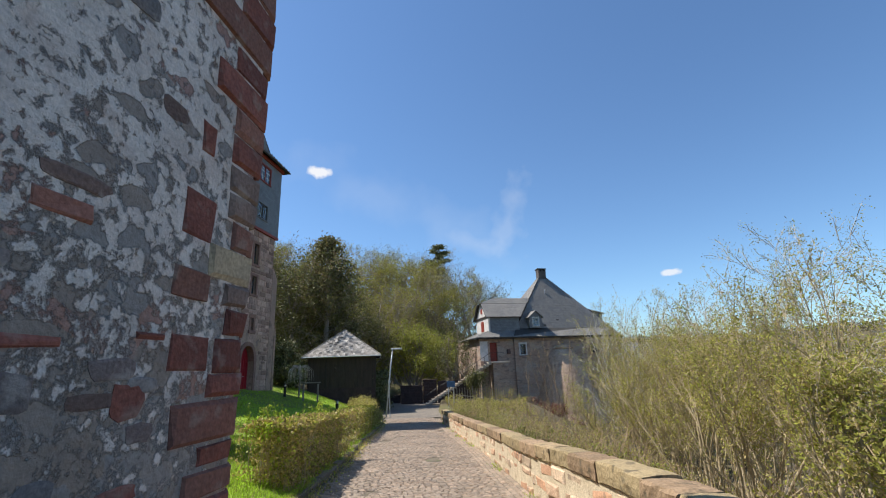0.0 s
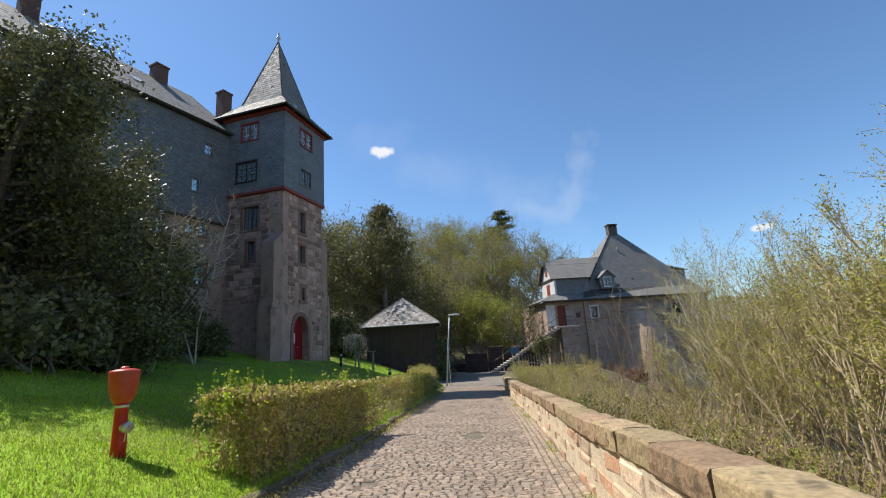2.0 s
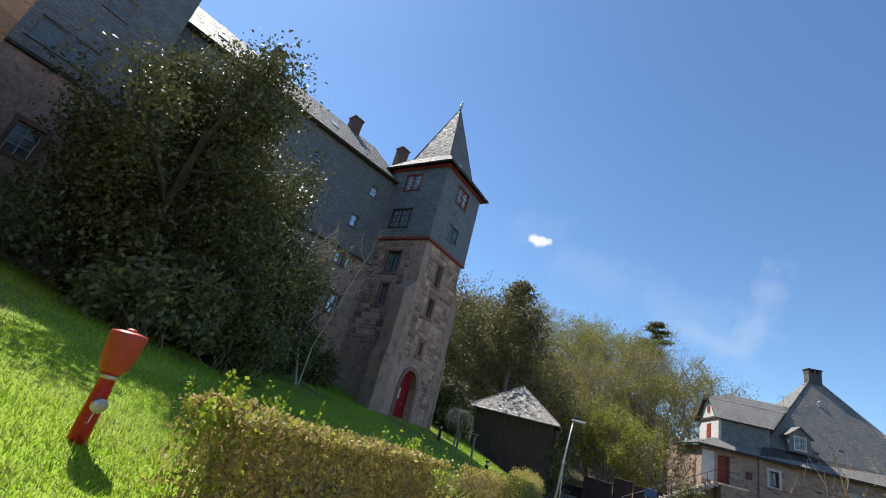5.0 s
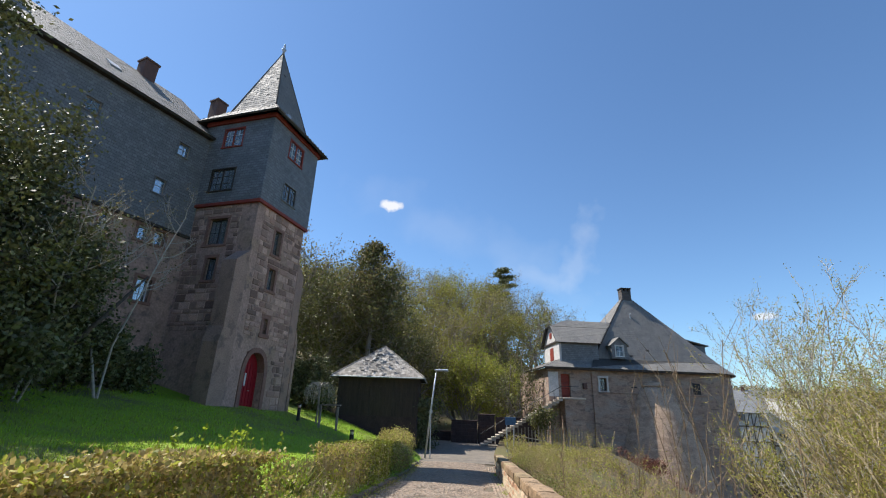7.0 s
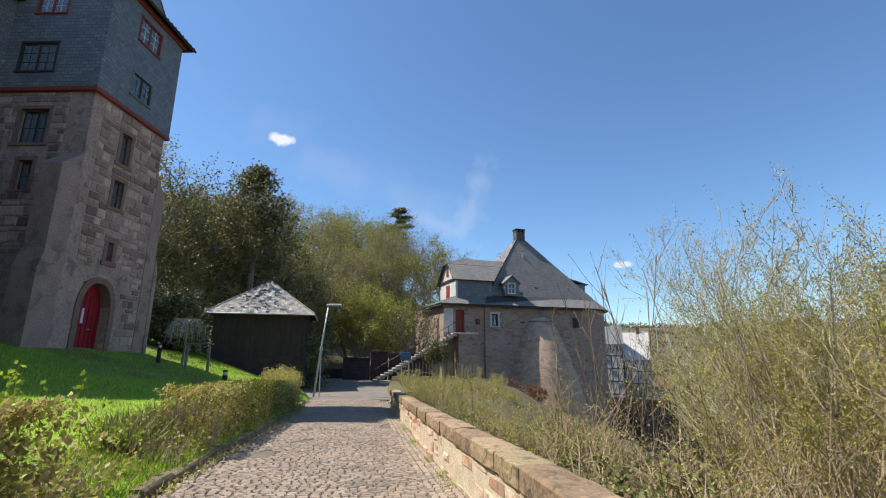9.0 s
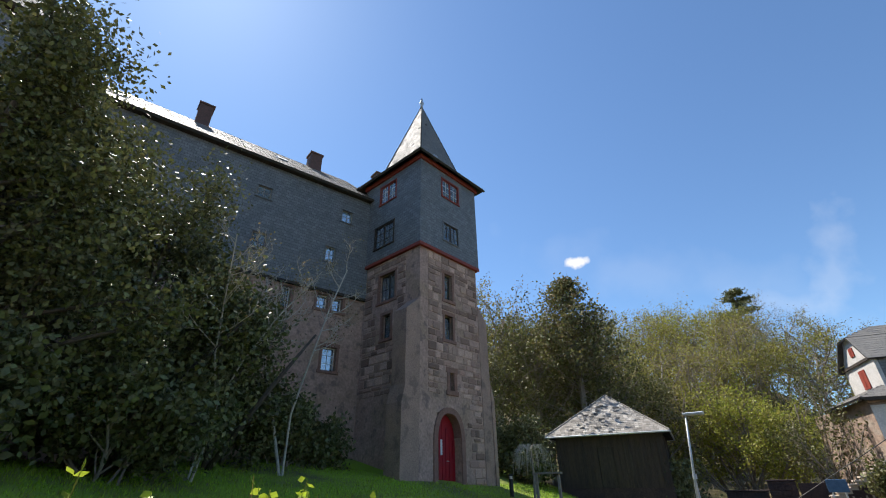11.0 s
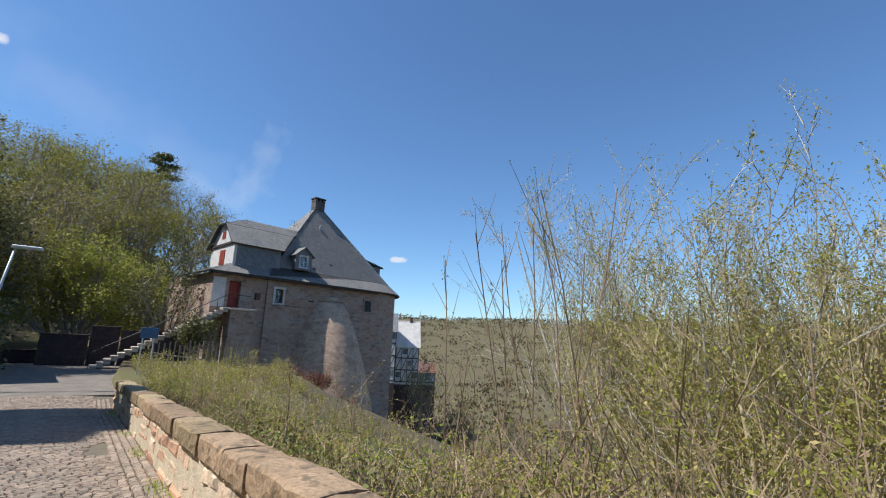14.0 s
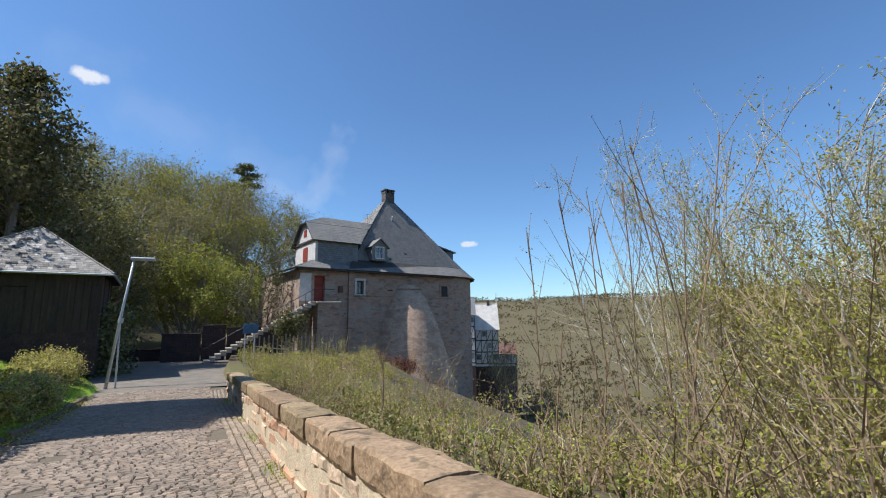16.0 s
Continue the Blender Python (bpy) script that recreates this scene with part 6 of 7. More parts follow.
# tall dark evergreen with a narrow top, behind the pavilion
cr = random.Random(19)
cx_, cy_ = -13.6, 47.4
cz_ = land_z(cx_, cy_)
cone_tree = thing("conifer_tree", (cx_, cy_, cz_), "tall dark conifer with a narrow top behind the pavilion", "tree")
part("trunk", Geo().tube([(cx_, cy_, cz_ - 0.5), (cx_ + 0.2, cy_, cz_ + 8), (cx_, cy_, 16.5)], [0.32, 0.22, 0.04], 8), M_BARK, cone_tree)
g, tw_, br_ = Geo(), Geo(), Geo()
for i in range(170):
    f = cr.random() ** 0.9
    zz, aa = cz_ + 1.2 + (16.2 - cz_ - 1.2) * f, cr.uniform(0, 6.28)
    ln = (4.4 * math.sin(math.pi * min(1, 0.30 + 0.70 * f)) ** 0.8 + 0.25) * cr.uniform(0.7, 1.08)
    b = Vector((cx_, cy_, zz))
    e = b + Vector((ln * math.cos(aa), ln * math.sin(aa), ln * 0.38))
    tw_.tube([b, b.lerp(e, 0.5) + Vector((0, 0, -0.1)), e], [0.05, 0.03, 0.012], 4, False)
    for k in range(62):
        p = b.lerp(e, cr.uniform(0.3, 1.08))
        (g if k % 3 else br_).leaf(p + Vector((cr.gauss(0, .34), cr.gauss(0, .34), cr.gauss(0, .28))), 0.17, cr, 1.8)
part("twig_mass", tw_, M_BARK, cone_tree)
part("crown", g, M_CONIFER, cone_tree)
part("dry_sprays", br_, M_BUD_BROWN, cone_tree, "brown dry sprays")

# dark pine above the wood
pr = random.Random(9)
px_, py_ = -3.0, 104.0
pz_ = land_z(px_, py_)
pine = thing("pine_tree", (px_, py_, pz_), "tall dark pine standing above the spring wood", "tree")
part("trunk", Geo().tube([(px_, py_, pz_ - 0.5), (px_ + 0.3, py_, pz_ + 9), (px_, py_, pz_ + 18)], [0.4, 0.28, 0.1], 7), M_BARK, pine)
g = Geo()
for i in range(30):
    zz, aa = pz_ + 12.5 + 1.45 * (i % 5) + pr.uniform(-.2, .2), pr.uniform(0, 6.28)
    ln = pr.uniform(1.8, 4.2) * (1.0, 1.05, 1.0, 0.8, 0.5)[i % 5]
    e = Vector((px_ + ln * math.cos(aa), py_ + ln * math.sin(aa), zz + 0.5))
    for k in range(130):
        f = pr.uniform(0.35, 1.05)
        g.leaf(Vector((px_, py_, zz)).lerp(e, f) + Vector((pr.gauss(0, .45), pr.gauss(0, .45), pr.gauss(0, .12))), 0.26, pr)
part("crown", g, M_EVERGREEN, pine)

# willow behind the garden walls
FANW = dict(levels=3, kids=(6, 5, 3), wob=0.10, up=0.06, clear=0.15, angle=(14, 38), ratio=(0.4, 0.6), thin=0.5)
tree("willow_tree", (-4.8, 58, land_z(-4.8, 58)), "broad yellow-green willow in young leaf behind a garden wall", "tree", 31, 7.6, 0.14, FANW, M_BARK, M_WILLOW, 0.13, 7, 0.3, stems=9, lean=0.42)
tree("willow_tree", (-1.4, 60, land_z(-1.4, 60)), "yellow-green willow in young leaf beside the steps", "tree", 32, 6.4, 0.12, FANW, M_BARK, M_WILLOW, 0.13, 6, 0.3, stems=6, lean=0.4)

# evergreen thicket in front of the castle
EVER = dict(levels=3, kids=(13, 5, 4), wob=0.12, up=0.05, clear=0.12, angle=(35, 70), ratio=(0.3, 0.48), thin=0.45)
tree("evergreen_tree", (-15.6, 13.2, land_z(-15.6, 13.2)), "large dense glossy evergreen in front of the castle wing", "tree", 41, 9.5, 0.18, EVER, M_BARK_DARK, M_EVERGREEN, 0.085, 36, 0.36, stems=3, lean=0.10)
tree("evergreen_tree", (-15.6, 16.6, land_z(-15.6, 16.6)), "dense dark evergreen beside the castle wing", "tree", 42, 8.0, 0.13, EVER, M_BARK_DARK, M_EVERGREEN, 0.09, 20, 0.36, stems=2, lean=0.12)
tree("evergreen_tree", (-16.2, 20.2, land_z(-16.2, 20.2)), "lower dark evergreen in the castle thicket", "tree", 43, 5.6, 0.11, EVER, M_BARK_DARK, M_EVERGREEN, 0.10, 12, 0.34, stems=2, lean=0.15)
BARE = dict(levels=3, kids=(12, 6, 5), wob=0.13, up=0.30, clear=0.5, angle=(45, 80), ratio=(0.2, 0.32), thin=0.62)
tree("bare_tree", (-15.2, 22.4, land_z(-15.2, 22.4)), "bare tree with upturned silvery twigs beside the castle tower", "tree", 44, 10.2, 0.06, BARE, M_BARK_ASH, M_BUD_BROWN, 0.05, 1, 0.15, stems=2, lean=0.09, gap=0.5)
tree("bare_tree", (-14.6, 19.0, land_z(-14.6, 19.0)), "bare tree with pale curved twigs in the castle thicket", "tree", 45, 8.6, 0.05, BARE, M_BARK_ASH, M_BUD_BROWN, 0.05, 1, 0.15, stems=2, lean=0.10, gap=0.5)
for i in range(3):
    x, y = -15.2 - i * 0.5, 17.0 + i * 1.6
    z = land_z(x, y)
    tr = thing("leaning_trunk", (x, y, z), "bare leaning dark trunk in the castle thicket", "trunk", "leaning trunks")
    part("trunk", Geo().tube([(x, y, z - 0.2), (x + 0.9 + .2 * i, y + 1.0, z + 2.4), (x + 1.6, y + 2.4, z + 4.6)], [0.10, 0.08, 0.04], 7), M_BARK_DARK, tr, "", True)
for x, y, h in ((-17.4, 21.2, 2.4), (-16.9, 23.4, 2.0), (-17.6, 18.8, 3.2), (-18.2, 15.0, 3.4), (-17.3, 25.3, 1.6), (-16.8, 12.0, 3.0), (-14.0, 16.8, 2.6), (-12.6, 13.4, 2.4)):
    tree("dark_shrub", (x, y, land_z(x, y)), "dense dark shrub at the castle foot", "shrub", int(x * 7 + y * 31), h, 0.05, BUSHY, M_BARK, M_EVERGREEN, 0.12, 6, 0.22, "castle shrubs", stems=5, lean=0.4)

# small weeping tree by the tower door
tw = Vector((-11.0, 32.6, land_z(-11.0, 32.6)))
wt_ = thing("weeping_tree", tuple(tw), "small grafted weeping tree with hanging pale twigs", "tree")
part("trunk", Geo().tube([tw, tw + Vector((0.05, 0, 1.0)), tw + Vector((0, 0, 2.0))], [0.06, 0.05, 0.05], 7), M_BARK, wt_)
wr, g = random.Random(6), Geo()
for i in range(70):
    a, ln = wr.uniform(0, 6.28), wr.uniform(0.5, 0.95)
    top = tw + Vector((0, 0, 1.95))
    q = [top, top + Vector((math.cos(a) * ln * 0.6, math.sin(a) * ln * 0.6, 0.3)), top + Vector((math.cos(a) * ln, math.sin(a) * ln, -0.1)), top + Vector((math.cos(a) * ln * 1.05, math.sin(a) * ln * 1.05, -wr.uniform(0.4, 1.0)))]
    g.tube(q, [0.012, 0.009, 0.007, 0.004], 3, False)
part("twigs", g, M_BARK_ASH, wt_)

# ivy beside the pavilion
iv, g = random.Random(12), Geo()
for i in range(2600):
    g.leaf((-6.9 + iv.gauss(0, 0.5), 42.5 + iv.gauss(0, 1.0), land_z(-6.9, 42.5) + iv.uniform(0, 3.6)), 0.13, iv)
whole("ivy_bush", g, M_EVERGREEN, "dark ivy climbing the pavilion corner", "ivy")
for x, y, h in ((-15.2, 39.5, 2.6), (-15.8, 42.0, 3.2), (-13.8, 37.4, 1.6), (-17.5, 38.0, 3.0)):
    tree("dark_shrub", (x, y, land_z(x, y)), "dense dark shrub beside the pavilion", "shrub", int(x * 5 + y * 3), h, 0.05, BUSHY, M_BARK, M_EVERGREEN, 0.13, 6, 0.25, "pavilion shrubs", stems=4, lean=0.35)

# ---- hedges ----


def hedge(y0, y1, wide, top, seed, leaf_mat, label, per=1500, twig_mat=M_BARK_PALE, offset=0.1, ragged=0.08):
    """A clipped hedge along the kerb; top is its height above the kerb."""
    r = random.Random(seed)
    ym = (y0 + y1) / 2
    t = thing("hedge", (kerb_x(ym) - wide / 2, ym, road_z(ym)), label, "hedge", "hedges along the lane")
    leaves, tw = Geo(), Geo()
    n = int((y1 - y0) * per)
    for i in range(n):
        y = r.uniform(y0, y1)
        k = kerb_x(y) - offset
        f = r.random()
        u, v = r.random(), r.random()
        if f < 0.42:
            x, z = k - abs(r.gauss(0, 0.09)), v * top
        elif f < 0.72:
            x, z = k - u * wide, top - abs(r.gauss(0, 0.09))
        elif f < 0.9:
            x, z = k - wide + abs(r.gauss(0, 0.09)), v * top
        else:
            x, z = k - u * wide, v * top
        if r.random() < 0.08:
            y = r.choice((y0, y1)) + r.gauss(0, 0.05)
        bulge = ragged * noise.noise((x * 1.6, y * 1.6, z * 1.6 + seed)) * 2
        x += bulge * (1 if f < 0.42 else 0)
        z += (bulge if 0.42 <= f < 0.72 else 0) + 0.12 * (1 - v if f >= 0.9 else 0)
        base = max(road_z(y), land_z(min(x, kerb_x(y) - 0.05), y) - 0.12)
        leaves.leaf((x, y, road_z(y) + 0.12 + z if z > 0.1 else base + 0.1), r.uniform(0.028, 0.055), r, 1.7)
    for i in range(int((y1 - y0) * 120)):
        y, u = r.uniform(y0, y1), r.random() ** 0.7
        x = kerb_x(y) - offset - u * wide
        p = Vector((x, y, road_z(y) + 0.05))
        q = p + Vector((r.gauss(0, .12), r.gauss(0, .12), top * r.uniform(0.7, 1.05)))
        q.x = min(q.x, kerb_x(y) - offset + 0.04)
        mid = p.lerp(q, 0.5) + Vector((r.gauss(0, .06), r.gauss(0, .06), 0))
        tw.tube([p, mid, q], [0.009, 0.006, 0.003], 3, False)
    part("foliage", leaves, leaf_mat, t)
    part("twig_mass", tw, twig_mat, t)


hedge(8.75, 13.9, 0.8, 1.2, 201, M_HEDGE, "clipped bronze and green hedge with bare twigs beside the kerb", 4600)
hedge(18.8, 21.2, 0.9, 1.15, 202, M_HEDGE, "clipped hedge with bronze dry leaves beside the kerb", 2300)
hedge(21.3, 25.3, 1.0, 1.2, 203, M_HEDGE_G, "neatly clipped green hedge block", 2600, ragged=0.02)
hedge(14.0, 15.6, 0.7, 0.55, 205, M_HEDGE, "thin low remains of the hedge with dry bronze twigs", 420, ragged=0.25)
hedge(17.4, 18.7, 0.7, 0.5, 206, M_HEDGE_G, "thin low hedge remains with young green twigs", 380, ragged=0.25)
for x, y, h in ((-4.9, 26.4, 0.8), (-5.0, 27.8, 0.75), (-5.4, 29.2, 0.8), (-5.5, 30.8, 0.75), (-6.1, 32.4, 0.8), (-6.5, 34.0, 0.9), (-6.8, 35.4, 0.8), (-7.6, 36.6, 0.9)):
    tree("dry_shrub", (x, y, land_z(x, y)), "low twiggy shrub with dry bronze leaves beside the lane", "shrub", int(-x * 17 + y * 5), h, 0.02, BUSHY, M_TWIG, M_HEDGE, 0.045, 5, 0.12, "shrubs by the lane", stems=7, lean=0.45)


def lime_shoots(y0, y1, seed, n, top, name="lime_shoots"):
    """Bright young shoots standing out of the hedge top."""
    r = random.Random(seed)
    y_ = (y0 + y1) / 2
    t = thing("young_shoots", (kerb_x(y_) - 0.6, y_, road_z(y_)), "bright yellow-green young shoots above the hedge", "shoots", "hedge shoots")
    st, lv = Geo(), Geo()
    for i in range(n):
        y = r.uniform(y0, y1)
        x = kerb_x(y) - r.uniform(0.3, 1.1)
        p = Vector((x, y, road_z(y) + top - 0.25))
        q = p + Vector((r.gauss(0, .08), r.gauss(0, .08), r.uniform(0.3, 0.75)))
        st.tube([p, q], [0.006, 0.003], 3, False)
        for k in range(16):
            lv.leaf(p.lerp(q, r.uniform(0.3, 1.02)) + Vector((r.gauss(0, .02), r.gauss(0, .02), 0)), r.uniform(0.03, 0.055), r, 1.5)
    part("stem_mass", st, M_SHRUB, t)
    part("leafage", lv, M_LIME, t)


lime_shoots(8.4, 10.0, 1, 40, 1.2)
lime_shoots(12.5, 15.0, 2, 34, 1.2)
lime_shoots(15.0, 17.5, 3, 16, 0.7)

# ---- scrub outside the parapet ----


def scrub(y0, y1, d0, d1, n, tall, seed, leaf_mat, label, leaf=0.045, per=26, twig=M_TWIG, stems=3, name="scrub", sink=0.0):
    """A belt of thin stems and small leaves on the bank beyond the parapet."""
    r = random.Random(seed)
    ym = (y0 + y1) / 2
    xm = wall_x(ym) + 0.6 + (d0 + d1) / 2
    t = thing(name, (xm, ym, land_z(xm, ym)), label, "scrub", kind="stuff")
    st, lv = Geo(), Geo()
    for i in range(n):
        y = r.uniform(y0, y1)
        x = wall_x(y) + 0.62 + r.uniform(d0, d1)
        if noise.noise((x * 0.55, y * 0.55, seed)) < -0.08 and d1 > 1:
            continue
        b = Vector((x, y, land_z(x, y) - 0.05 - sink))
        vig = 0.7 + 1.1 * noise.noise((x * 0.35, y * 0.35, seed + 9.5))
        for s in range(stems):
            h = tall * r.uniform(0.45, 1.1) * vig
            d = Vector((r.gauss(0, .35), r.gauss(0, .35), 1)).normalized()
            a1 = b + d * h * 0.5
            q = a1 + (d + Vector((r.gauss(0, .3), r.gauss(0, .3), -0.05))) * h * 0.5
            if min(q.x, a1.x) < wall_x(y) + 0.66:
                continue
            st.tube([b, a1, q], [0.008, 0.005, 0.002], 3, False)
            for k in range(2):
                f = r.uniform(0.3, 0.9)
                o = b.lerp(q, f)
                e = o + Vector((r.gauss(0, .2), r.gauss(0, .2), r.uniform(0, .25))) * h * 0.8
                if e.x > wall_x(y) + 0.64:
                    st.tube([o, e], [0.004, 0.002], 3, False)
                    for w in range(per // 4):
                        lv.leaf(o.lerp(e, r.uniform(0.3, 1.05)), leaf * r.uniform(0.6, 1.3), r, 1.6)
            for k in range(per // 2):
                p = a1.lerp(q, r.uniform(-0.3, 1.03)) + Vector((r.gauss(0, .06), r.gauss(0, .06), r.gauss(0, .06)))
                lv.leaf(p, leaf * r.uniform(0.6, 1.3), r, 1.6)
    part("stem_mass", st, twig, t)
    part("leafage", lv, leaf_mat, t)


scrub(2, 34, 0.05, 0.7, 420, 0.42, 301, M_BRAMBLE, "low brambles and ivy along the back of the parapet", 0.021, 22)
scrub(9, 34, 0.3, 2.2, 200, 0.6, 310, M_LIME, "patches of bright fresh leaves on the bank", 0.017, 40)
scrub(10, 34, 0.3, 2.4, 480, 1.1, 302, M_SHRUB, "budding scrub with fresh leaves on the bank", 0.018, 36)
scrub(9, 33, 0.3, 3.0, 300, 0.75, 311, M_HEDGE, "dry bramble canes with withered leaves on the bank", 0.02, 8, M_BARK_PALE)
scrub(16, 40, 1.0, 6.0, 360, 0.7, 303, M_SHRUB, "tangled scrub of pale stems on the slope", 0.03, 8)
scrub(28, 46.8, 0.3, 7.5, 520, 1.15, 304, M_SHRUB, "tangled scrub below the bastion house", 0.04, 24)
scrub(0, 12, 1.6, 5.0, 420, 1.15, 305, M_SHRUB, "dense thicket of budding stems beyond the parapet", 0.026, 16)
scrub(4, 34, 5.0, 16.0, 560, 2.2, 306, M_BUD, "thicket of budding shrubs falling to the valley", 0.045, 14)
scrub(40, 45.5, 8.0, 13.0, 30, 1.0, 307, M_REDTWIG, "red-brown leafless bushes at the house foot", 0.05, 30)
scrub(12.5, 20, 2.4, 7.5, 240, 2.0, 309, M_SHRUB, "tall bare twiggy thicket on the slope below the parapet", 0.026, 10)
scrub(14, 32, 0.2, 2.0, 130, 0.55, 308, M_DRYGRASS, "dry straw-coloured grass tufts on the bank", 0.05, 20)

# saplings rising just beyond the parapet
SP = ((4.3, 18.2, 2.75), (4.0, 18.5, 2.2), (3.8, 18.8, 2.3), (4.6, 18.0, 2.4), (3.3, 19.2, 1.9), (4.9, 18.6, 1.9), (4.7, 17.6, 1.5), (3.0, 18.6, 0.7), (1.6, 20.5, 0.3), (1.8, 25.5, 0.4), (4.8, 15.6, 0.8))
for i, (x, y, h) in enumerate(SP):
    z = land_z(x, y)
    tree("sapling", (x, y, z), "slender budding sapling with bare upright shoots behind the parapet", "sapling", 400 + i, (h - z) * 1.08, 0.014, SAPLING, M_TWIG, M_BUD, 0.016, 3, 0.02, "saplings", stems=1 + (i < 3), lean=0.05, gap=0.2)

# birches and willows on the slope
for i, (x, y, h) in enumerate(((8.4, 15.4, 4.6), (8.0, 20.2, 4.9), (9.4, 12.2, 5.0), (7.4, 9.4, 4.5), (7.0, 17.3, 4.6), (10.2, 19.0, 4.4), (6.6, 5.5, 3.6), (8.8, 7.0, 4.6), (6.6, 17.5, 3.6))):
    tree("birch_tree", (x, y, land_z(x, y)), "slender white-barked birch in first leaf on the slope", "tree", 500 + i, (h - land_z(x, y)) * 0.86, 0.032, BIRCH, M_BIRCH, M_SHRUB, 0.02, 5, 0.06, "birches", stems=1 + i % 2, lean=0.06)
for i, (x, y, h) in enumerate(((6.9, 13.2, 3.2), (6.0, 10.6, 3.0), (5.0, 8.0, 2.6), (6.5, 7.0, 3.4), (4.6, 5.4, 1.9), (8.0, 13.2, 4.2), (7.6, 16.2, 3.6), (4.4, 3.4, 1.8), (7.0, 14.9, 2.6), (6.6, 9.6, 3.6), (9.0, 17.4, 3.4), (7.0, 11.6, 3.8), (6.0, 16.6, 1.3), (6.8, 16.4, 3.4), (8.4, 18.9, 2.6), (9.0, 20.5, 4.4), (10.4, 20.8, 5.0), (9.6, 18.6, 4.8))):
    tree("willow_bush", (x, y, land_z(x, y)), "budding willow bush with pale green leaves on the slope", "shrub", 520 + i, (h - land_z(x, y)) * 0.74, 0.034, FANB, M_BARK_PALE, M_SHRUB, 0.02, 7, 0.05, "willow bushes", stems=6, lean=0.24, long=2.6)
for i in range(14):
    x, y = R.uniform(12, 40), R.uniform(2, 60)
    if x < 22 and y > 44:
        continue
    tree("slope_tree", (x, y, land_z(x, y)), "bare budding tree on the valley slope", "tree", 560 + i, R.uniform(5, 9), 0.1, FAN, M_BARK, M_BUD if i % 2 else M_BUD_BROWN, 0.09, 7, 0.3, "slope trees", stems=4, lean=0.3)
for i in range(1):
    tree("red_bush", (10 + i * 1.5, 45.2 + i * 0.4, land_z(10 + i * 1.5, 45.2 + i * 0.4)), "red-brown bush at the foot of the bastion", "shrub", 600 + i, 1.2, 0.03, FAN, M_BARK, M_REDTWIG, 0.06, 8, 0.14, "red bushes", stems=6, lean=0.3)
for x, y, h in ((0.8, 51.5, 6), (0.0, 54, 7.5), (2.0, 47.0, 2.6)):
    tree("ivy_tree", (x, y, land_z(x, y)), "ivy-covered young tree beside the house", "tree", int(x * 9 + y), h, 0.09, FAN, M_BARK, M_SPRUCE, 0.11, 9, 0.2, "ivy trees", stems=3, lean=0.15)

# ---- far woods and villages ----


def far_woods():
    r = random.Random(21)
    g = Geo()
    for i in range(5200):
        a = radians(r.uniform(-100, 8))
        d = 60 + 900 * r.random() ** 1.2
        x, y = -d * math.sin(a), 10 + d * math.cos(a)
        if x < 24 and y < 140 or (x < 46 and 60 < y < 100) or x < 14:
            continue
        s = r.uniform(1.3, 2.4) * (1 + d / 600)
        z = land_z(x, y)
        for k in range(8):
            c = Vector((x + r.gauss(0, s * 0.9), y + r.gauss(0, s * 0.9), z + r.uniform(0.1, 0.9) * s))
            for q in range(3):
                g.leaf(c, s * r.uniform(0.22, 0.42), r, 1.0)
    whole("far_woods", g, M_FARWOOD, "far hazy woods on the valley hills, brown with spring buds", "woods", kind="stuff")


far_woods()


def far_house(x, y, w, d, h, roof):
    z = land_z(x, y)
    t = thing("far_house", (x, y, z), "small far pale house with a dark roof in the valley", "house", "far houses")
    m = axes(x, y, z, (x * 13 + y * 7) % 90)
    part("wall", Geo(m).box(-w / 2, -d / 2, -2, w / 2, d / 2, h), M_FARWALL, t)
    part("roof", Geo(m).add([(-w / 2 - .4, -d / 2 - .4, h), (w / 2 + .4, -d / 2 - .4, h), (w / 2 + .4, d / 2 + .4, h), (-w / 2 - .4, d / 2 + .4, h), (-w / 2 - .4, 0, h + d * 0.45), (w / 2 + .4, 0, h + d * 0.45)], [(0, 1, 5, 4), (2, 3, 4, 5), (1, 2, 5), (3, 0, 4), (0, 3, 2, 1)]), roof, t)
    for i in range(3):
        part("window", Geo(m).block(-w / 2 + w * (i + 0.6) / 3.6, -d / 2 - 0.05, h * 0.4, -w / 2 + w * (i + 1) / 3.6, -d / 2, h * 0.7, 0.03), M_BLACK, t)


hr = random.Random(31)
for i in range(9):
    a, d = radians(hr.uniform(-62, -46)), hr.uniform(420, 700)
    far_house(d * math.sin(-a), 10 + d * math.cos(a), hr.uniform(6, 9), hr.uniform(5, 7), hr.uniform(2.5, 3.5), M_FARROOF if hr.random() < 0.6 else M_SLATE)
for x, y, h in ((330, 400, 62), (210, 380, 50)):
    z = land_z(x, y)
    ms_ = thing("radio_mast", (x, y, z), "thin far radio mast on the hill", "mast", "masts")
    part("mast", Geo().tube([(x, y, z), (x, y, z + h * 0.55)], [0.5, 0.25], 5), M_POLE, ms_)

# ---- grass, stones and paving ----


def grass(name, n, spot, size, mat, label, seed):
    r = random.Random(seed)
    g = Geo()
    for i in range(n):
        q = spot(r)
        if not q:
            continue
        x, y = q
        z = land_z(x, y) - 0.01
        h, a = size * r.uniform(0.5, 1.4), r.uniform(0, 6.28)
        w = 0.006 + 0.05 * size
        dx, dy = math.cos(a) * w, math.sin(a) * w
        lx, ly = r.gauss(0, .4) * h, r.gauss(0, .4) * h
        k = len(g.v)
        g.v += [(x - dx, y - dy, z), (x + dx, y + dy, z), (x + lx, y + ly, z + h)]
        g.f.append((k, k + 1, k + 2))
    whole(name, g, mat, label, "grass", kind="stuff")


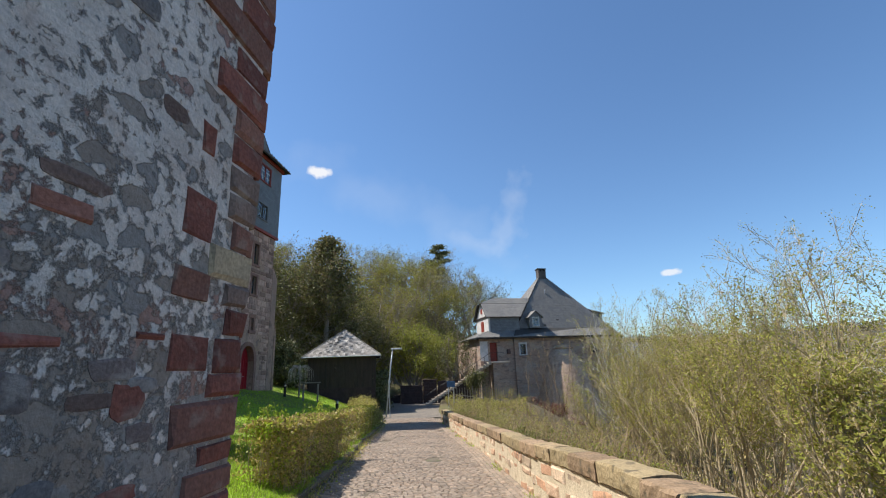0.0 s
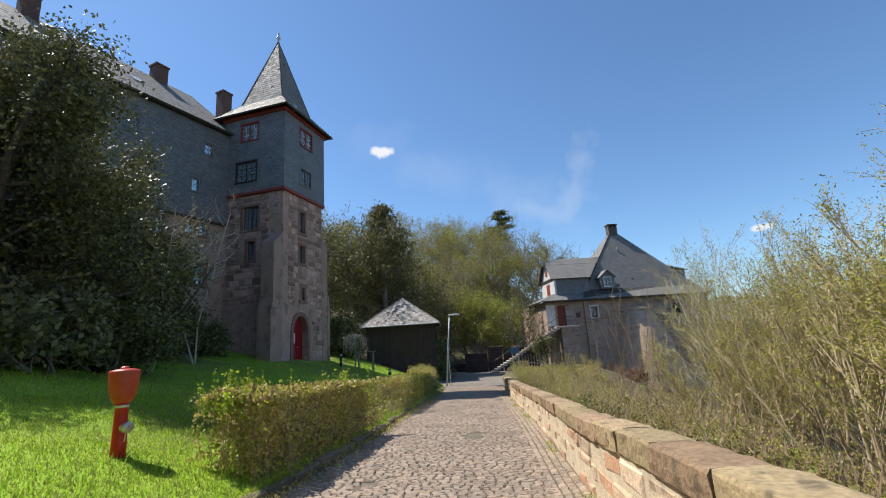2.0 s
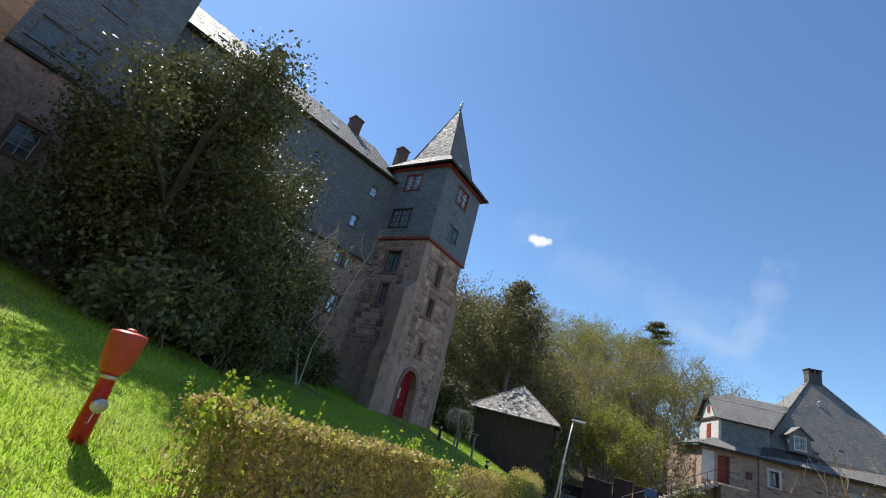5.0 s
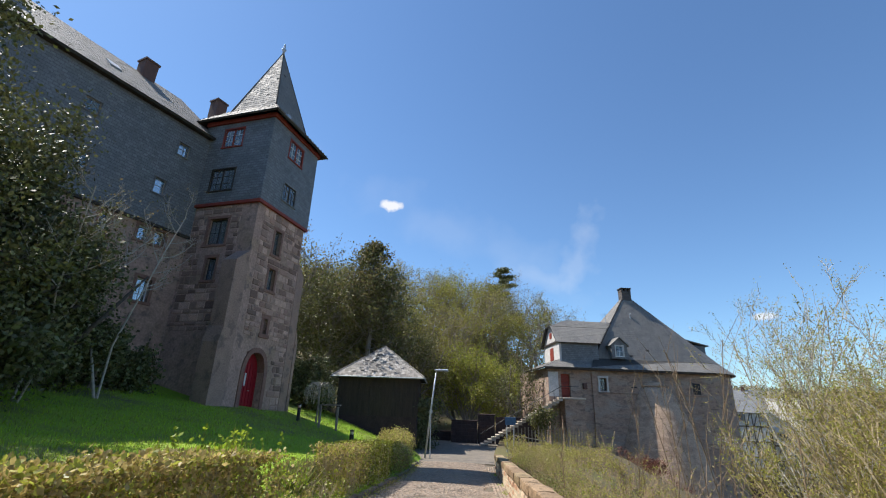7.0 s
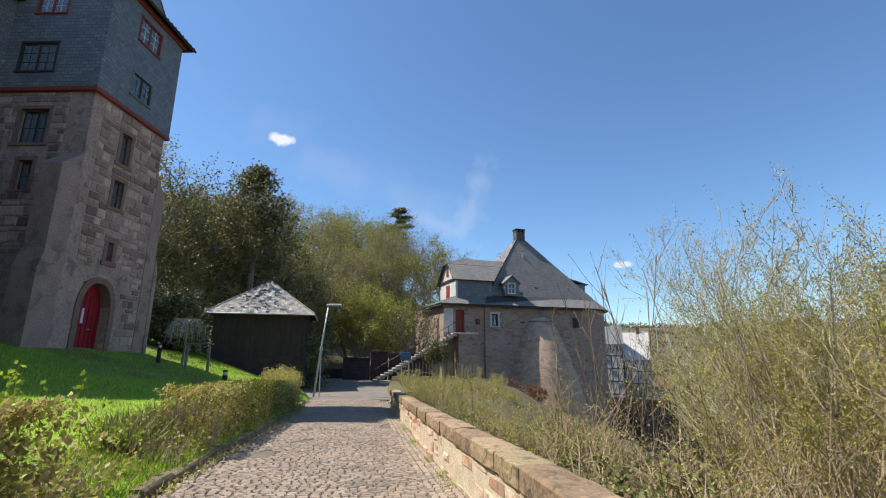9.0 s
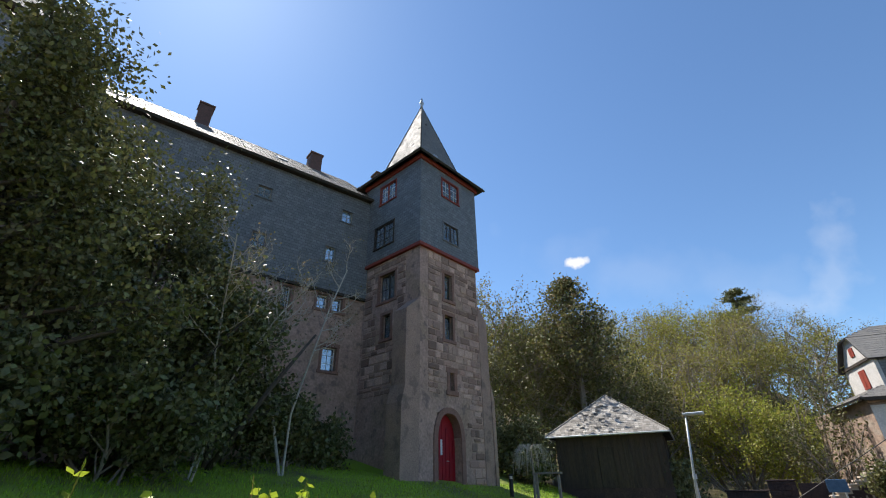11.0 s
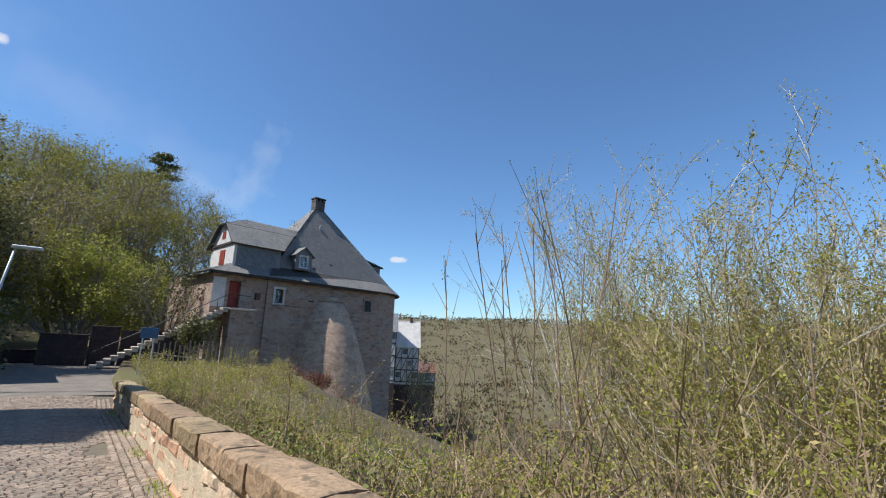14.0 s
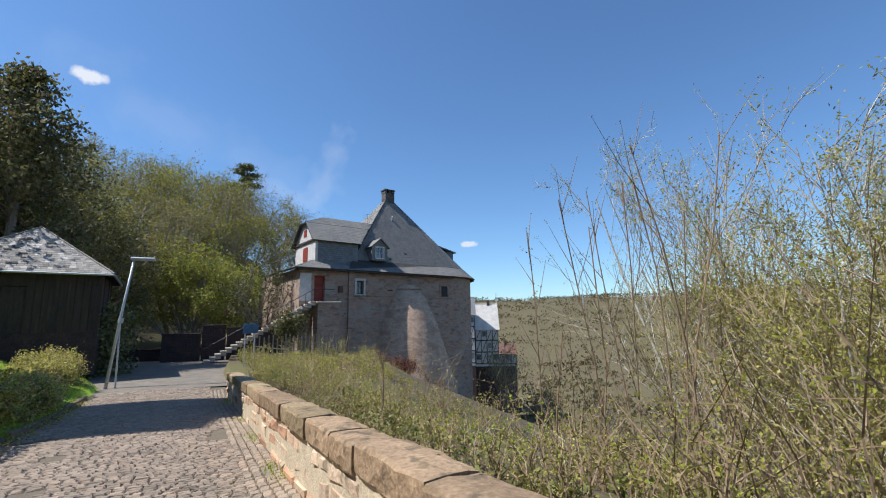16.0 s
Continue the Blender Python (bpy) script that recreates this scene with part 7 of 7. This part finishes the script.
def lawn_near(r):
    y = r.uniform(5, 14)
    d = r.uniform(0.12, 6) ** 1.0
    return kerb_x(y) - d, y


def lawn_far(r):
    y = r.uniform(6, 40)
    d = r.uniform(0.2, 14)
    x = kerb_x(y) - d
    return None if x < -13.6 and y > 27 else (x, y)


def gap_spot(r):
    y = r.uniform(14.2, 18.8)
    return kerb_x(y) - r.uniform(0.12, 1.6), y


grass("lawn_grass", 70000, lawn_near, 0.045, M_GRASS, "short bright green lawn grass", 41)
grass("lawn_grass", 90000, lawn_far, 0.09, M_GRASS, "green lawn grass on the castle bank", 42)
grass("long_grass", 4500, gap_spot, 0.12, M_GRASS, "long green grass in the gap of the hedge", 43)
grass("long_grass", 2600, lambda r: (lambda y: (kerb_x(y) - r.uniform(0.9, 1.5), y))(r.uniform(17.5, 24)), 0.5, M_DRYGRASS, "dry reed-like grass stalks behind the hedge", 44)


def verge():
    r = random.Random(45)
    g = Geo()
    for i in range(2600):
        y = r.uniform(4, 31)
        if noise.noise((y * 0.8, 0, 7)) < 0.05:
            continue
        x, h, a = wall_x(y) - abs(r.gauss(0, 0.1)) - 0.02, r.uniform(0.03, 0.12), r.uniform(0, 6.28)
        z, k = road_z(y) - 0.04, len(g.v)
        g.v += [(x - math.cos(a) * .006, y - math.sin(a) * .006, z), (x + math.cos(a) * .006, y + math.sin(a) * .006, z), (x + r.gauss(0, .03), y + r.gauss(0, .03), z + h)]
        g.f.append((k, k + 1, k + 2))
    whole("verge_weeds", g, M_GRASS, "weeds and moss in the joint along the parapet foot", "weeds", kind="stuff")


verge()


def kerb_weeds():
    """Grass and dead leaves spilling over the kerb."""
    r = random.Random(47)
    g, lv = Geo(), Geo()
    for i in range(9000):
        y = 3.5 + 29 * r.random() ** 1.5
        if noise.noise((y * 0.9, 3, 1)) < -0.15:
            continue
        x, h, a = kerb_x(y) + r.gauss(-0.09, 0.07), r.uniform(0.04, 0.13), r.uniform(0, 6.28)
        z, k = road_z(y) + 0.07, len(g.v)
        g.v += [(x - math.cos(a) * .006, y - math.sin(a) * .006, z), (x + math.cos(a) * .006, y + math.sin(a) * .006, z), (x + r.gauss(0.03, .05), y + r.gauss(0, .05), z + h)]
        g.f.append((k, k + 1, k + 2))
    for i in range(2600):
        y = 4 + 28 * r.random() ** 1.4
        x = kerb_x(y) + 0.1 + abs(r.gauss(0, 0.16))
        lv.leaf((x, y, road_z(y) + 0.022 + r.uniform(0, 0.02)), r.uniform(0.02, 0.045), r, 1.5, 0.0)
    whole("kerb_grass", g, M_GRASS, "green and straw grass hanging over the kerb stones", "grass", kind="stuff")
    whole("leaf_litter", lv, M_HEDGE, "dry brown leaf litter along the kerb", "litter", kind="stuff")


kerb_weeds()


def ivy_on_coping():
    r = random.Random(46)
    g = Geo()
    for i in range(1500):
        y = r.choice((r.gauss(18.6, 0.7), r.gauss(12.4, 0.6), r.gauss(6.4, 0.5)))
        x = wall_x(y) + 0.55 + r.gauss(0, 0.10)
        g.leaf((x, y, road_z(y) + 0.735 + abs(r.gauss(0, 0.03))), r.uniform(0.018, 0.035), r, 1.1, 0.6)
    whole("ivy_patch", g, M_BRAMBLE, "ivy creeping over the back of the coping stones", "ivy", kind="stuff")


ivy_on_coping()
parapet()
kerb()


def sett(g, m, w, d, r):
    """One rounded paving sett, in a frame at its middle."""
    h, e = 0.03 + r.uniform(-.004, .005), 0.02
    p = [(-w / 2, -d / 2, -0.03), (w / 2, -d / 2, -0.03), (w / 2, d / 2, -0.03), (-w / 2, d / 2, -0.03),
         (-w / 2 + .003, -d / 2 + .003, h - e), (w / 2 - .003, -d / 2 + .003, h - e), (w / 2 - .003, d / 2 - .003, h - e), (-w / 2 + .003, d / 2 - .003, h - e),
         (-w / 2 + e, -d / 2 + e, h), (w / 2 - e, -d / 2 + e, h), (w / 2 - e, d / 2 - e, h), (-w / 2 + e, d / 2 - e, h)]
    p = [(x + r.uniform(-.006, .006), y + r.uniform(-.006, .006), z + r.uniform(-.003, .003)) for x, y, z in p]
    k = len(g.v)
    g.v += [tuple(m @ Vector(q)) for q in p]
    g.f += [(k + a + i, k + a + (i + 1) % 4, k + a + 4 + (i + 1) % 4, k + a + 4 + i) for a in (0, 4) for i in range(4)] + [(k + 8, k + 9, k + 10, k + 11)]


def paving():
    r = random.Random(51)
    rest, count = Geo(), 0

    def lay(x, y, turn, w, d):
        nonlocal count
        k, q = kerb_x(y), wall_x(y)
        f = 2 * (x - k) / (q - k) - 1
        m = axes(x, y, road_z(y) - 0.05 * f * f, turn) @ pose(0, 0, 0, math.degrees(math.atan2(road_z(y + .5) - road_z(y - .5), 1)) + r.uniform(-1.2, 1.2), r.uniform(-1.2, 1.2), 0)
        if 7.0 < y < 8.6 and -1.2 < x < 1.4 and count < 300:
            count += 1
            g = Geo()
            sett(g, m, w, d, r)
            part("sett", g, M_COBBLE, road)
        else:
            sett(rest, m, w, d, r)

    y = 3.0
    while y < 33.9:
        d = r.uniform(0.08, 0.108)
        k, q = kerb_x(y) + 0.12, wall_x(y) - 0.52
        x = k + r.uniform(0, 0.08)
        while x < q:
            w = r.uniform(0.10, 0.19)
            bow = 0.22 * math.sin((x - k) / (q - k) * math.pi) + 0.05 * math.sin(x * 2.1)
            if noise.noise((x * 0.9, y * 0.7, 2)) < 0.56:
                lay(x + w / 2, y + bow, r.uniform(-5, 5), w - 0.010, d - 0.010)
            x += w
        y += d
    # gutter rows along the parapet
    for row in range(4):
        y = 3.0
        while y < 33:
            ln = r.uniform(0.12, 0.2)
            lay(wall_x(y) - 0.06 - row * 0.118, y + ln / 2, 90 + r.uniform(-4, 4), ln - 0.014, 0.105)
            y += ln
    part("setts", rest, M_COBBLE_B, road)["kind"] = "stuff"


paving()
